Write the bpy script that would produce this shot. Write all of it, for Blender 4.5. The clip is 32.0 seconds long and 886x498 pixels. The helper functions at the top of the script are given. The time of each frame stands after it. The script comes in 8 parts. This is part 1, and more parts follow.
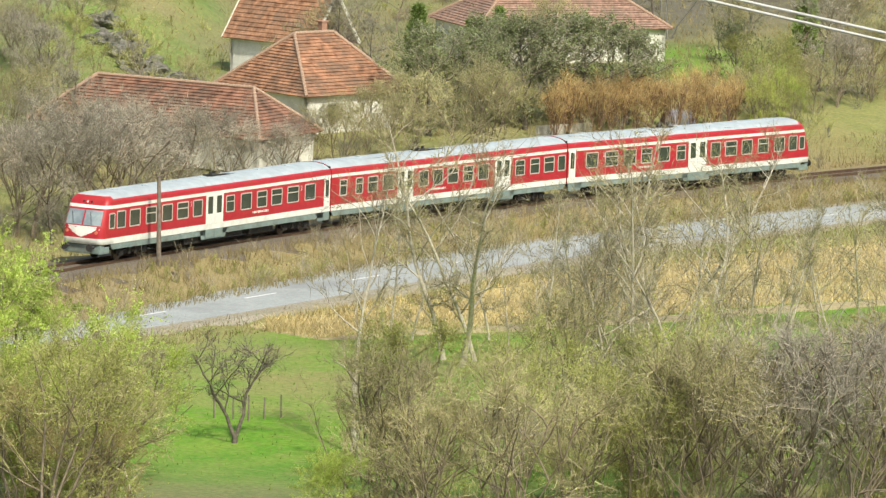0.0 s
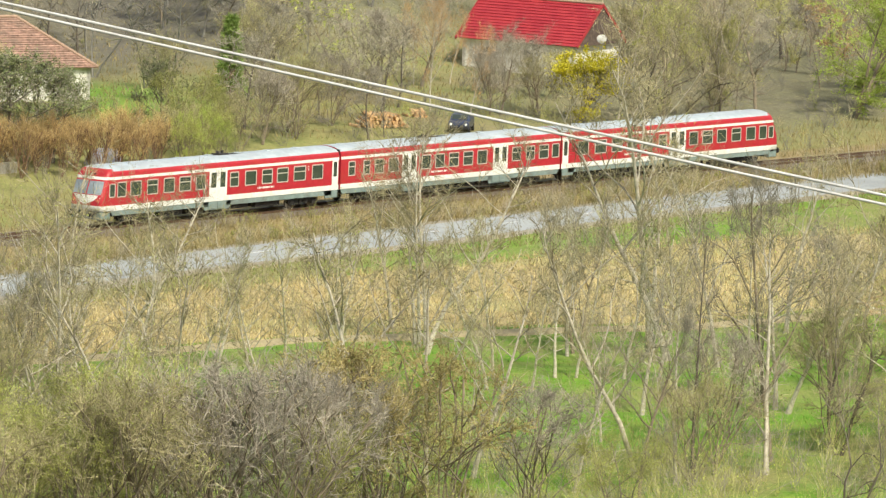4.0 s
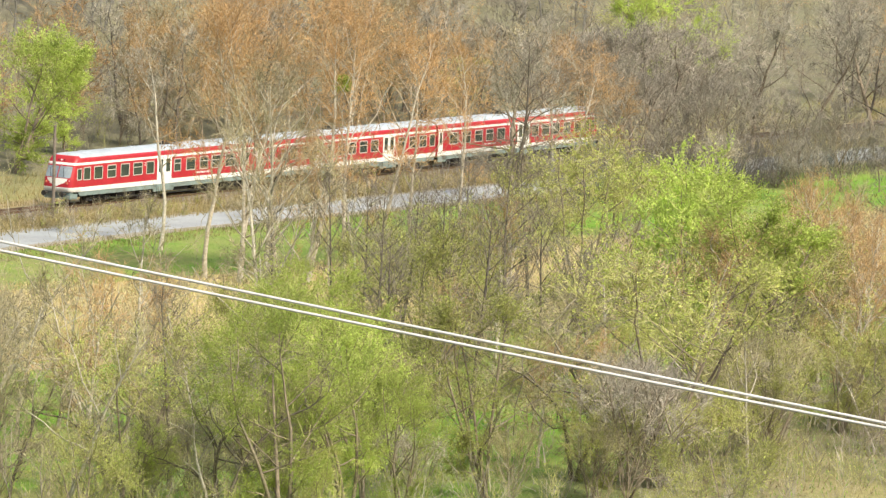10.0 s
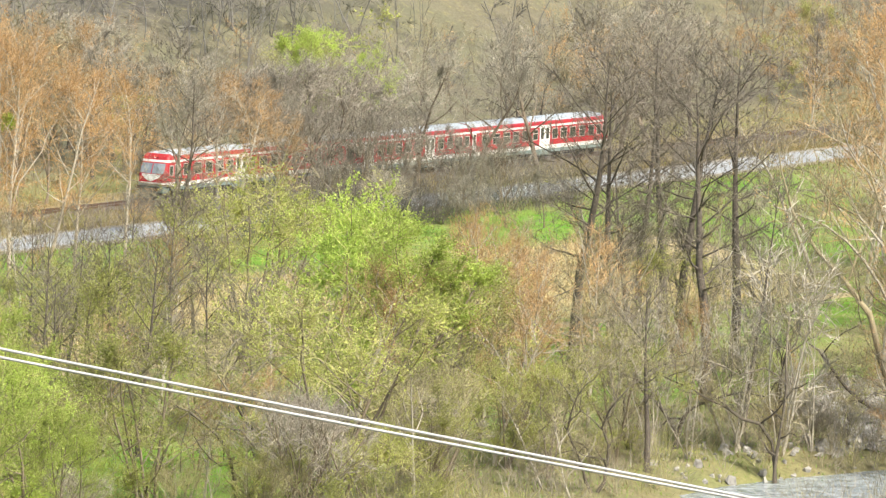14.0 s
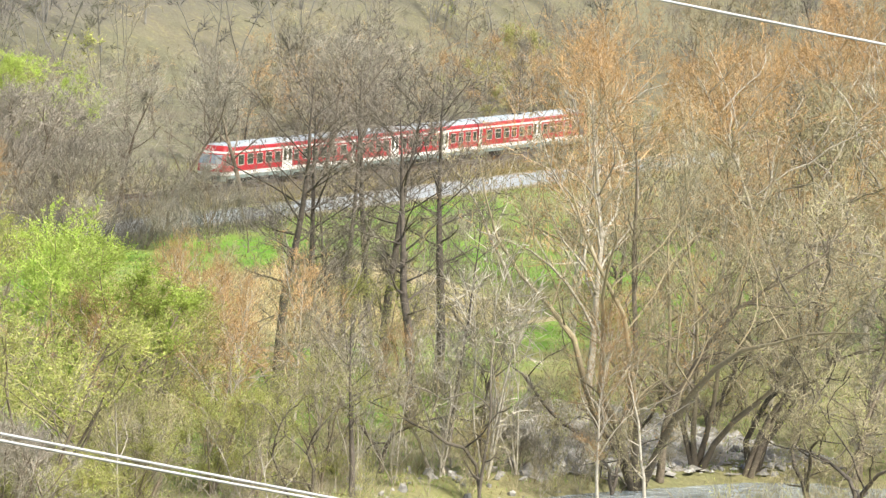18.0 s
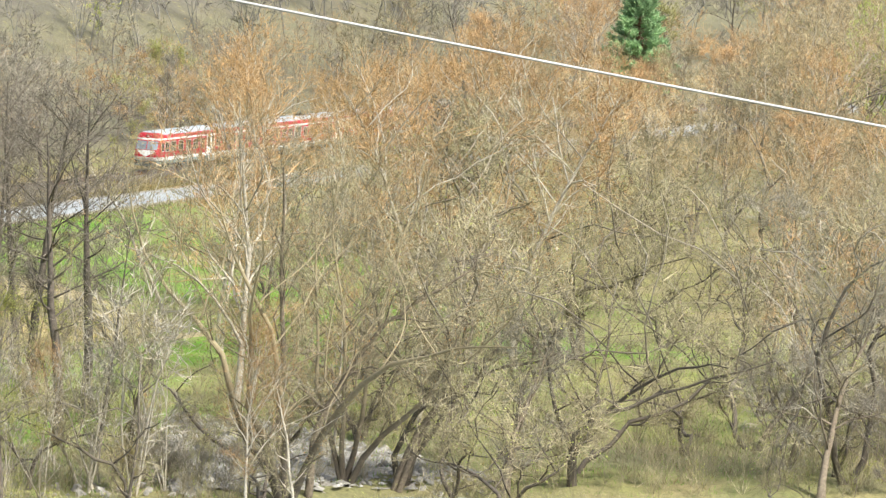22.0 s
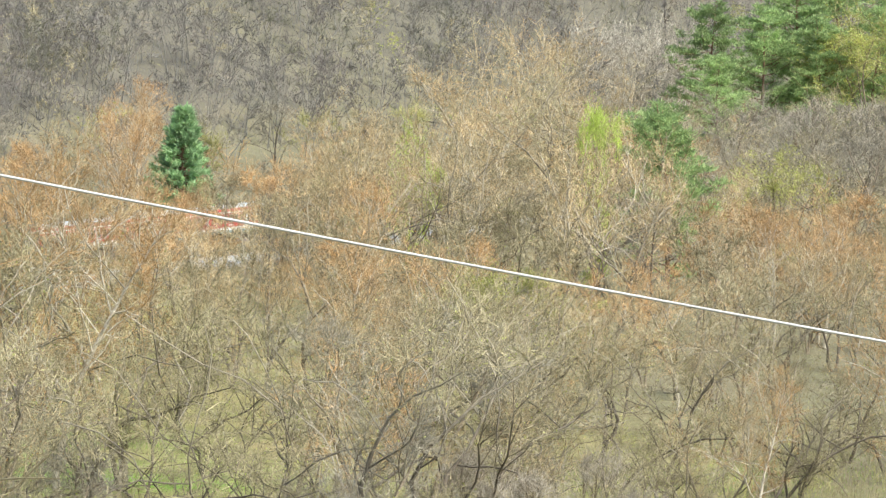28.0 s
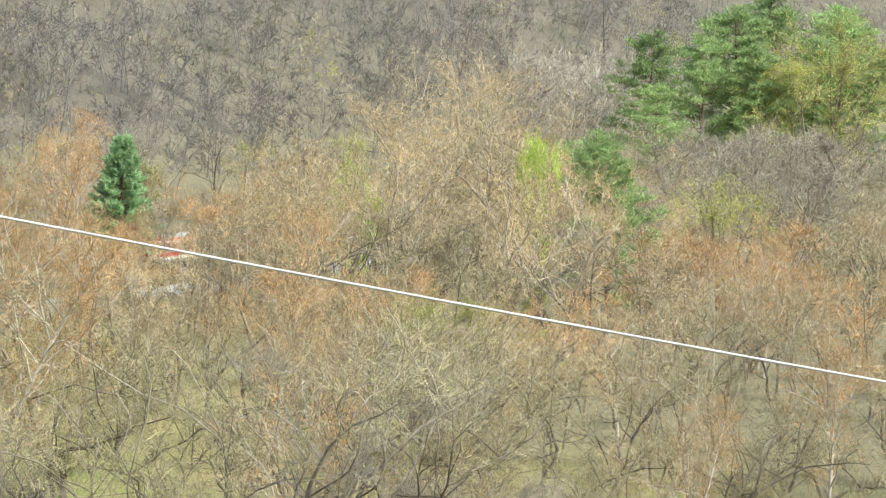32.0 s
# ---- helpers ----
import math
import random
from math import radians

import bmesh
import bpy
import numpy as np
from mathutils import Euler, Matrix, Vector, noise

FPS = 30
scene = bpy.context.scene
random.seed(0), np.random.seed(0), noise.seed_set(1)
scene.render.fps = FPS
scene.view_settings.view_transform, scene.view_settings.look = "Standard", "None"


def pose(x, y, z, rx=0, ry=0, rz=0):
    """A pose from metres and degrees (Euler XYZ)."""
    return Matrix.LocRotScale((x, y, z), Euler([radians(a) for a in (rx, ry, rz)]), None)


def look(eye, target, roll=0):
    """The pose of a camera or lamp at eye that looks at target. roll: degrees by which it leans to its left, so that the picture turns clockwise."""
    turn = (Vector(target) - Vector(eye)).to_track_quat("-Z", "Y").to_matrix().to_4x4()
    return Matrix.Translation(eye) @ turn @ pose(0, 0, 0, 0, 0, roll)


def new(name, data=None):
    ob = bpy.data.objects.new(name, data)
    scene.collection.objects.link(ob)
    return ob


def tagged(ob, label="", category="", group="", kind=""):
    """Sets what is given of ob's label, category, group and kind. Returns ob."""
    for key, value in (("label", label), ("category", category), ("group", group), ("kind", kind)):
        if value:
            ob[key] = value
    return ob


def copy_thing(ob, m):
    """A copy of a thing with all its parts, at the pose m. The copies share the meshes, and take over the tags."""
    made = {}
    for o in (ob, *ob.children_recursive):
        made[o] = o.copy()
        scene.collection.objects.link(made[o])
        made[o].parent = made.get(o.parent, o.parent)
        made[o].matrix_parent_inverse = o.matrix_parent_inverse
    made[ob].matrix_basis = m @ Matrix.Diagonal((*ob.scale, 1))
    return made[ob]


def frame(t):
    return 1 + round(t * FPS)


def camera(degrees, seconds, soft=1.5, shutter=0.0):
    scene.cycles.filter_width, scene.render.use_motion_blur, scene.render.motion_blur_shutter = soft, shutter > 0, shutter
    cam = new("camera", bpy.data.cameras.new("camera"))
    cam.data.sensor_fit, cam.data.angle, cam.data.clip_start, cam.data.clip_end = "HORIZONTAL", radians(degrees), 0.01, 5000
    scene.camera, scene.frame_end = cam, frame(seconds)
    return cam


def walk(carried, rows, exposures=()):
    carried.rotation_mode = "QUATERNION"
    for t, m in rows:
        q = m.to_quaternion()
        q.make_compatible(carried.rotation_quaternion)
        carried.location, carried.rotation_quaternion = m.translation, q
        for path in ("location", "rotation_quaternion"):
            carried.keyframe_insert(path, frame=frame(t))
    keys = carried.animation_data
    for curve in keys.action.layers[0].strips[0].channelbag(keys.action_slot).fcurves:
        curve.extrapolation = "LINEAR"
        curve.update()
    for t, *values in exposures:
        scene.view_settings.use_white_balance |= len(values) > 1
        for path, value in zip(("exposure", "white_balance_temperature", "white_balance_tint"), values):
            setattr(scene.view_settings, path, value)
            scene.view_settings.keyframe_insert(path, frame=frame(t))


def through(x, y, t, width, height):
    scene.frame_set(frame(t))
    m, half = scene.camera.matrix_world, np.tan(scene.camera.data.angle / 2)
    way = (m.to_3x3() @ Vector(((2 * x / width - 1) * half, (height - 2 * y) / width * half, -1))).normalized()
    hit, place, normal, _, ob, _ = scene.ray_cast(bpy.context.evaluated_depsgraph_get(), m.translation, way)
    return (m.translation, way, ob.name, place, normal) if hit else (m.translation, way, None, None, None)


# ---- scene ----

# ---- camera: stands on the hillside and pans after the train ----
EYE = Vector((0.0, 0.0, 51.97))
cam = camera(7.80, 32.0, soft=1.35)
PAN = [
    (0, 0.307, -7.219, 1.81),
    (0.5, 0.962, -7.127, 1.90),
    (1, 1.535, -7.053, 1.87),
    (1.5, 2.126, -6.993, 1.79),
    (2, 2.823, -6.954, 1.93),
    (2.5, 3.521, -6.883, 1.87),
    (3, 4.198, -6.815, 1.93),
    (3.5, 4.814, -6.752, 1.95),
    (5.5, 7.042, -6.623, 2.06),
    (6, 7.649, -6.578, 2.09),
    (6.5, 8.241, -6.518, 2.06),
    (7, 8.855, -6.440, 2.12),
    (7.5, 9.684, -6.341, 2.15),
    (8, 10.331, -6.247, 2.12),
    (8.5, 11.014, -6.176, 2.18),
    (9, 11.664, -6.114, 2.23),
    (9.5, 12.247, -6.039, 2.20),
    (10, 12.799, -5.960, 2.20),
    (10.5, 13.237, -5.887, 2.24),
    (11, 13.576, -5.821, 2.18),
    (11.5, 13.992, -5.779, 2.29),
    (12, 14.345, -5.731, 2.24),
    (12.5, 14.760, -5.667, 2.19),
    (13, 15.114, -5.607, 2.25),
    (13.5, 15.438, -5.563, 2.23),
    (15.5, 16.718, -5.376, 2.27),
    (16, 17.123, -5.335, 2.30),
    (16.5, 17.571, -5.312, 2.29),
    (17, 17.870, -5.281, 2.29),
    (17.5, 18.115, -5.243, 2.30),
    (18, 18.355, -5.200, 2.30),
    (18.5, 18.712, -5.152, 2.31),
    (19, 19.108, -5.102, 2.30),
    (19.5, 19.543, -5.056, 2.31),
    (20, 19.953, -5.031, 2.33),
    (20.5, 20.336, -4.998, 2.34),
    (21, 20.667, -4.980, 2.30),
    (21.5, 21.075, -4.958, 2.32),
    (22, 21.466, -4.942, 2.32),
    (22.5, 21.894, -4.922, 2.33),
    (23, 22.220, -4.896, 2.32),
    (23.5, 22.463, -4.833, 2.32),
    (24, 22.719, -4.745, 2.33),
    (24.5, 23.051, -4.653, 2.33),
    (25, 23.428, -4.524, 2.33),
    (25.5, 23.854, -4.377, 2.34),
    (27.5, 25.156, -3.743, 2.48),
    (28, 25.454, -3.624, 2.51),
    (28.5, 25.764, -3.526, 2.46),
    (29, 25.921, -3.443, 2.47),
    (29.5, 26.000, -3.347, 2.45),
    (30, 26.019, -3.255, 2.45),
    (30.5, 25.966, -3.280, 2.45),
    (31, 25.946, -3.325, 2.51),
    (31.5, 25.931, -3.339, 2.53),
    (32, 25.978, -3.341, 2.51),
]


def aim(az, el):
    a, e = radians(az), radians(el)
    return EYE + 100 * Vector((math.sin(a) * math.cos(e), math.cos(a) * math.cos(e), math.sin(e)))


walk(cam, [(t, look(EYE, aim(az, el), roll)) for t, az, el, roll in PAN], exposures=[(0.0, 0.17, 6750, 3), (7.0, 0.25, 7000, 6), (12.0, 0.5, 6750, 9), (20.0, 0.59, 6400, 8), (32.0, 0.55, 6250, 6)])

# ---- daylight: hazy spring sun from behind and right of the camera ----
SUN_EL, SUN_AZ = 48.0, 156.0
world = bpy.data.worlds.new("sky")
scene.world = world
world.use_nodes = True
wn = world.node_tree
sky = wn.nodes.new("ShaderNodeTexSky")
sky.sky_type, sky.sun_disc = "NISHITA", False
sky.sun_elevation, sky.sun_rotation = radians(SUN_EL), radians(SUN_AZ)
sky.dust_density = 3.0
wn.links.new(sky.outputs[0], wn.nodes["Background"].inputs[0])
wn.nodes["Background"].inputs[1].default_value = 0.15
sun = new("sun", bpy.data.lights.new("sun", "SUN"))
sun.data.energy, sun.data.angle, sun.data.color = 4.0, radians(3.0), (1.0, 0.95, 0.83)
a, e = radians(SUN_AZ), radians(SUN_EL)
toward = Vector((math.sin(a) * math.cos(e), math.cos(a) * math.cos(e), math.sin(e)))
sun.matrix_world = look(toward * 300, (0, 0, 0))

# ---- materials ----
def nodes(name):
    m = bpy.data.materials.new(name)
    m.use_nodes = True
    t = m.node_tree
    return m, t, t.nodes["Principled BSDF"]


def link(t, a, b):
    t.links.new(a, b)


def noise_fac(t, scale, detail=4.0, rough=0.6, coords="Object"):
    tc = t.nodes.new("ShaderNodeTexCoord")
    n = t.nodes.new("ShaderNodeTexNoise")
    n.inputs["Scale"].default_value, n.inputs["Detail"].default_value, n.inputs["Roughness"].default_value = scale, detail, rough
    link(t, tc.outputs[coords], n.inputs["Vector"])
    return n.outputs["Fac"]


def ramp(t, fac, stops):
    r = t.nodes.new("ShaderNodeValToRGB")
    el = r.color_ramp.elements
    while len(el) < len(stops):
        el.new(0.5)
    for k, (p, c) in zip(el, stops):
        k.position, k.color = p, (*c, 1)
    link(t, fac, r.inputs[0])
    return r.outputs[0]


def blend(t, fac, a, b, mode="MIX"):
    n = t.nodes.new("ShaderNodeMix")
    n.data_type, n.blend_type = "RGBA", mode
    for sock, v in ((n.inputs[0], fac), (n.inputs[6], a), (n.inputs[7], b)):
        if isinstance(v, (int, float)):
            sock.default_value = v
        elif isinstance(v, tuple):
            sock.default_value = (*v, 1)
        else:
            link(t, v, sock)
    return n.outputs[2]


def bumped(t, b, fac, strength, dist=0.02):
    n = t.nodes.new("ShaderNodeBump")
    n.inputs["Strength"].default_value, n.inputs["Distance"].default_value = strength, dist
    link(t, fac, n.inputs["Height"])
    link(t, n.outputs[0], b.inputs["Normal"])


def surface(name, c1, c2, scale=1.0, rough=0.7, metal=0.0, bump=0.3, dist=0.02, dirt=None, dirt_scale=0.15, coords="Object", spec=0.4):
    """Two tones in fine grain, and a third in large stains."""
    m, t, b = nodes(name)
    f = noise_fac(t, scale, 6.0, 0.65, coords)
    col = ramp(t, f, [(0.35, c1), (0.65, c2)])
    if dirt:
        g = noise_fac(t, dirt_scale, 5.0, 0.7, coords)
        r = t.nodes.new("ShaderNodeMapRange")
        r.inputs[1].default_value, r.inputs[2].default_value = 0.48, 0.72
        link(t, g, r.inputs[0])
        col = blend(t, r.outputs[0], col, dirt)
    link(t, col, b.inputs["Base Color"])
    b.inputs["Roughness"].default_value, b.inputs["Metallic"].default_value = rough, metal
    b.inputs["Specular IOR Level"].default_value = spec
    if bump:
        bumped(t, b, f, bump, dist)
    return m


def piecewise(name, c1, c2, rough=0.8, spread=0.35, scale=6.0, per="Object", stain=None):
    """Tones that differ from piece to piece (per object, or per island of one mesh)."""
    m, t, b = nodes(name)
    if per == "Object":
        rnd = t.nodes.new("ShaderNodeObjectInfo").outputs["Random"]
    else:
        rnd = t.nodes.new("ShaderNodeNewGeometry").outputs["Random Per Island"]
    col = ramp(t, rnd, [(0.0, c1), (1.0, c2)])
    f = noise_fac(t, scale)
    hsv = t.nodes.new("ShaderNodeHueSaturation")
    mr = t.nodes.new("ShaderNodeMapRange")
    mr.inputs[1].default_value, mr.inputs[2].default_value = 0.32, 0.68
    mr.inputs[3].default_value, mr.inputs[4].default_value = 1 - spread, 1 + spread
    link(t, f, mr.inputs[0])
    link(t, mr.outputs[0], hsv.inputs["Value"])
    link(t, col, hsv.inputs["Color"])
    out = hsv.outputs[0]
    if stain:
        out = blend(t, ramp(t, noise_fac(t, 0.45, 6, 0.7), [(0.47, (0, 0, 0)), (0.62, (0.75, 0.75, 0.75))]), out, stain)
    link(t, out, b.inputs["Base Color"])
    b.inputs["Roughness"].default_value = rough
    b.inputs["Specular IOR Level"].default_value = 0.25
    return m


def foliage(name, c1, c2, through=0.35, clump=0.45, other=None):
    """Leaves, buds and blades: tone by island and by plant, light comes through."""
    m, t, b = nodes(name)
    g = t.nodes.new("ShaderNodeNewGeometry").outputs["Random Per Island"]
    low, high = (tuple(p + (q - p) * k for p, q in zip(c1, c2)) for k in (0.05, 0.95))
    col = ramp(t, g, [(0.0, low), (1.0, high)])
    if other:
        col = blend(t, ramp(t, noise_fac(t, clump * 0.5, 4, 0.6), [(0.42, (0, 0, 0)), (0.6, (1, 1, 1))]), col, other)
    o = t.nodes.new("ShaderNodeObjectInfo").outputs["Random"]
    mr = t.nodes.new("ShaderNodeMapRange")
    mr.inputs[3].default_value, mr.inputs[4].default_value = 0.75, 1.2
    link(t, o, mr.inputs[0])
    patch_tone = t.nodes.new("ShaderNodeMapRange")
    patch_tone.inputs[1].default_value, patch_tone.inputs[2].default_value = 0.34, 0.66
    patch_tone.inputs[3].default_value, patch_tone.inputs[4].default_value = (0.62 if other else 0.72), 1.22
    link(t, noise_fac(t, clump, 3, 0.6), patch_tone.inputs[0])
    mul = t.nodes.new("ShaderNodeMath")
    mul.operation = "MULTIPLY"
    link(t, mr.outputs[0], mul.inputs[0])
    link(t, patch_tone.outputs[0], mul.inputs[1])
    hsv = t.nodes.new("ShaderNodeHueSaturation")
    link(t, mul.outputs[0], hsv.inputs["Value"])
    link(t, col, hsv.inputs["Color"])
    link(t, hsv.outputs[0], b.inputs["Base Color"])
    b.inputs["Roughness"].default_value = 0.7
    b.inputs["Specular IOR Level"].default_value = 0.2
    if through:
        tr = t.nodes.new("ShaderNodeBsdfTranslucent")
        link(t, hsv.outputs[0], tr.inputs["Color"])
        mx = t.nodes.new("ShaderNodeMixShader")
        mx.inputs[0].default_value = through
        link(t, b.outputs[0], mx.inputs[1])
        link(t, tr.outputs[0], mx.inputs[2])
        link(t, mx.outputs[0], t.nodes["Material Output"].inputs["Surface"])
    return m


def ground_material():
    """Meadow, dry grass and leaf litter, mixed by the shares that the ground sheet carries."""
    m, t, b = nodes("ground_cover")
    fine, mid, wide = noise_fac(t, 3.0, 8, 0.7), noise_fac(t, 0.35, 6, 0.65), noise_fac(t, 0.06, 5, 0.6)
    green = blend(t, ramp(t, mid, [(0.35, (0, 0, 0)), (0.65, (1, 1, 1))]), (0.12, 0.30, 0.028), (0.23, 0.34, 0.06))
    green = blend(t, ramp(t, wide, [(0.45, (0, 0, 0)), (0.68, (1, 1, 1))]), green, (0.30, 0.28, 0.12))
    dry = blend(t, mid, (0.26, 0.19, 0.10), (0.42, 0.33, 0.19))
    litter = blend(t, mid, (0.12, 0.11, 0.088), (0.215, 0.198, 0.158))
    a1, a2 = t.nodes.new("ShaderNodeAttribute"), t.nodes.new("ShaderNodeAttribute")
    a1.attribute_name, a2.attribute_name = "dry", "litter"
    col = blend(t, a1.outputs["Fac"], green, dry)
    col = blend(t, a2.outputs["Fac"], col, litter)
    patchy = noise_fac(t, 0.9, 7, 0.75)
    col = blend(t, ramp(t, patchy, [(0.53, (0, 0, 0)), (0.66, (0.6, 0.6, 0.6))]), col, (0.32, 0.29, 0.13))
    col = blend(t, 0.6, col, ramp(t, fine, [(0.3, (0.45, 0.45, 0.45)), (0.7, (1.35, 1.35, 1.35))]), "MULTIPLY")
    link(t, col, b.inputs["Base Color"])
    b.inputs["Roughness"].default_value = 0.95
    b.inputs["Specular IOR Level"].default_value = 0.1
    bumped(t, b, fine, 0.8, 0.15)
    return m


M_GROUND = ground_material()
M_ASPHALT = surface("asphalt", (0.3, 0.318, 0.322), (0.4, 0.418, 0.42), 5.0, 0.9, 0, 0.3, 0.01, (0.25, 0.26, 0.265), 0.12)
M_GRAVEL = surface("gravel_verge", (0.22, 0.19, 0.14), (0.42, 0.38, 0.31), 6.0, 0.95, 0, 0.8, 0.05, (0.25, 0.22, 0.13), 0.3)
M_BALLAST = surface("ballast_stone", (0.09, 0.075, 0.06), (0.24, 0.20, 0.16), 9.0, 0.95, 0, 1.0, 0.06, (0.12, 0.085, 0.06), 0.25)
M_MARK = surface("road_paint", (0.62, 0.63, 0.64), (0.8, 0.8, 0.8), 8.0, 0.8, 0, 0.1)
M_RAIL = surface("rusty_rail", (0.12, 0.07, 0.045), (0.22, 0.14, 0.1), 12.0, 0.55, 0.6, 0.2)
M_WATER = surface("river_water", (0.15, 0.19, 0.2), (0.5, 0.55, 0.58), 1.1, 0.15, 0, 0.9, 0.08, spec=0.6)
M_STONE = piecewise("river_stone", (0.22, 0.21, 0.19), (0.44, 0.42, 0.39), 0.9, 0.35, 3.0, "Island")
M_FIELD = surface("straw_covered_soil", (0.31, 0.235, 0.105), (0.56, 0.455, 0.235), 2.2, 0.95, 0, 0.9, 0.1, (0.36, 0.36, 0.14), 0.08)
M_TRACK_SOIL = surface("bare_path_soil", (0.31, 0.25, 0.14), (0.45, 0.375, 0.22), 2.0, 0.95, 0, 0.5, 0.05)
M_CABLE = surface("weathered_aluminium_wire", (0.46, 0.455, 0.45), (0.58, 0.575, 0.57), 3.0, 0.45, 0.0, 0.0)
M_POLE = surface("weathered_pole_wood", (0.13, 0.105, 0.085), (0.26, 0.22, 0.18), 4.0, 0.9, 0, 0.3)
M_CONCRETE = surface("worn_concrete", (0.40, 0.38, 0.34), (0.55, 0.53, 0.49), 3.0, 0.9, 0, 0.3, 0.01, (0.3, 0.28, 0.24), 0.5)

# ---- plan of the valley: the railway's line, heights of the land ----
KNOTS = np.array([(-60, 308), (-33.5, 353), (-17.9, 382.8), (-5.21, 404.6), (10.29, 426.3), (27.54, 446.4), (52, 473.3), (90, 510),
                  (141.7, 560.7), (204, 620.6), (250, 667), (325, 743), (430, 848), (600, 1018)], float)
KNOTS[:, 0] -= 0.98
KNOTS[:, 1] += 1.04
SLOPES = np.gradient(KNOTS[:, 1], KNOTS[:, 0])


def rail_y(x):
    """The railway's centre line, as y over x."""
    x = np.asarray(x, float)
    i = np.clip(np.searchsorted(KNOTS[:, 0], x) - 1, 0, len(KNOTS) - 2)
    h = KNOTS[i + 1, 0] - KNOTS[i, 0]
    u = (x - KNOTS[i, 0]) / h
    y = ((2 * u**3 - 3 * u**2 + 1) * KNOTS[i, 1] + (u**3 - 2 * u**2 + u) * h * SLOPES[i]
         + (-2 * u**3 + 3 * u**2) * KNOTS[i + 1, 1] + (u**3 - u**2) * h * SLOPES[i + 1])
    y = np.where(x < KNOTS[0, 0], KNOTS[0, 1] + (x - KNOTS[0, 0]) * SLOPES[0], y)
    return np.where(x > KNOTS[-1, 0], KNOTS[-1, 1] + (x - KNOTS[-1, 0]) * SLOPES[-1], y)


LINE_X = np.linspace(-60, 600, 6601)
LINE_Y = rail_y(LINE_X)
LINE_S = np.concatenate([[0], np.cumsum(np.hypot(np.diff(LINE_X), np.diff(LINE_Y)))])


def on_line(s, off=0.0):
    """Place and heading on the railway at the run s; off: metres to the far side of it."""
    x = float(np.interp(s, LINE_S, LINE_X))
    k = float(rail_y(x + 0.5) - rail_y(x - 0.5))
    n = math.hypot(1, k)
    return x - off * k / n, float(rail_y(x)) + off / n, math.atan2(k, 1)


def rail_z(x):
    """The rails' height: they fall gently to the right."""
    return 0.85 + np.interp(x, [-60, -33.5, -18, -5.2, 10.3, 27.5, 52], [1.6, 1.35, 1.1, 0.82, 0.55, 0.28, 0.0])


ROAD = np.array([(-60, 318), (-34, 348), (-17.5, 368.6), (-13.4, 374.5), (-4.5, 390.2), (13.5, 416.0), (32.2, 436.4), (60.6, 467.8), (83.4, 492.6), (95.7, 502.6), (125.1, 529.3),
                 (173, 573.4), (201, 602.3), (260, 661), (430, 832)], float)


def road_y(x):
    return np.interp(x, ROAD[:, 0], ROAD[:, 1])


def beyond(x, y):
    """Metres past the railway, on the far side of it (less than 0: on the camera's side)."""
    k = rail_y(np.asarray(x) + 0.5) - rail_y(np.asarray(x) - 0.5)
    return (np.asarray(y) - rail_y(x)) / np.sqrt(1 + k * k)


def ease(v, a, b):
    u = np.clip((np.asarray(v, float) - a) / (b - a), 0, 1)
    return u * u * (3 - 2 * u)


def river_line(x):
    return np.interp(x, [-200, -40, 60, 100, 125, 150, 200, 260, 400], [215, 262, 298, 340, 371.5, 387, 372, 360, 340])


def rolling(x, y, size, seed):
    """Smooth unevenness from a few sine waves."""
    r = np.random.RandomState(seed)
    z = 0
    for k in range(6):
        a, p, f = r.uniform(0, 6.28), r.uniform(0, 6.28), (0.6 + 0.4 * k) / size
        z = z + np.sin((x * math.cos(a) + y * math.sin(a)) * f * 6.28 + p) / (1 + k)
    return z / 2


def height(x, y):
    x, y = np.asarray(x, float), np.asarray(y, float)
    d = beyond(x, y)
    z = 0.12 * rolling(x, y, 30, 1)
    q = np.abs(y - road_y(x)) * 0.68
    z = z * ease(q, 5, 8) + 0.25 * ease(-q, -6.5, -4.5)
    rz = rail_z(x) - 0.3
    z = np.maximum(z, rz * ease(-np.abs(d), -6.2, -3.4) + z * ease(np.abs(d), 3.4, 6.2))
    start = 52 + 28 * ease(-x, -45, -20) - 24 * ease(-x, 10, 22)
    z = z + 1.7 * ease(d, 8, 34) + 0.30 * np.maximum(0, d - start) * ease(d - start, -6, 25) * (1 + 0.25 * rolling(x, y, 140, 2))
    z = np.minimum(z, 150 + 0.05 * d)
    z = z + 1.2 * ease(d, 75, 110) * rolling(x, y, 45, 3)
    bank = np.abs(y - river_line(x) + 2.5 * rolling(x, y, 16, 5))
    z = z - 1.5 * ease(-bank, -14, -6) + 0.35 * ease(-bank, -20, -10) * rolling(x, y, 7, 6)
    near = np.maximum(0, 255 - y + 0.25 * x) / 255
    return z + 50.2 * near ** 1.35


def z_at(x, y):
    return float(height(x, y))


def mesh_of(name, verts, faces, mats=(), mat_index=None, smooth=False):
    me = bpy.data.meshes.new(name)
    me.from_pydata([tuple(v) for v in verts], [], [tuple(f) for f in faces])
    for m in mats:
        me.materials.append(m)
    if mat_index is not None:
        me.polygons.foreach_set("material_index", np.asarray(mat_index, np.int32))
    if smooth:
        me.polygons.foreach_set("use_smooth", np.ones(len(me.polygons), bool))
    me.update()
    return me


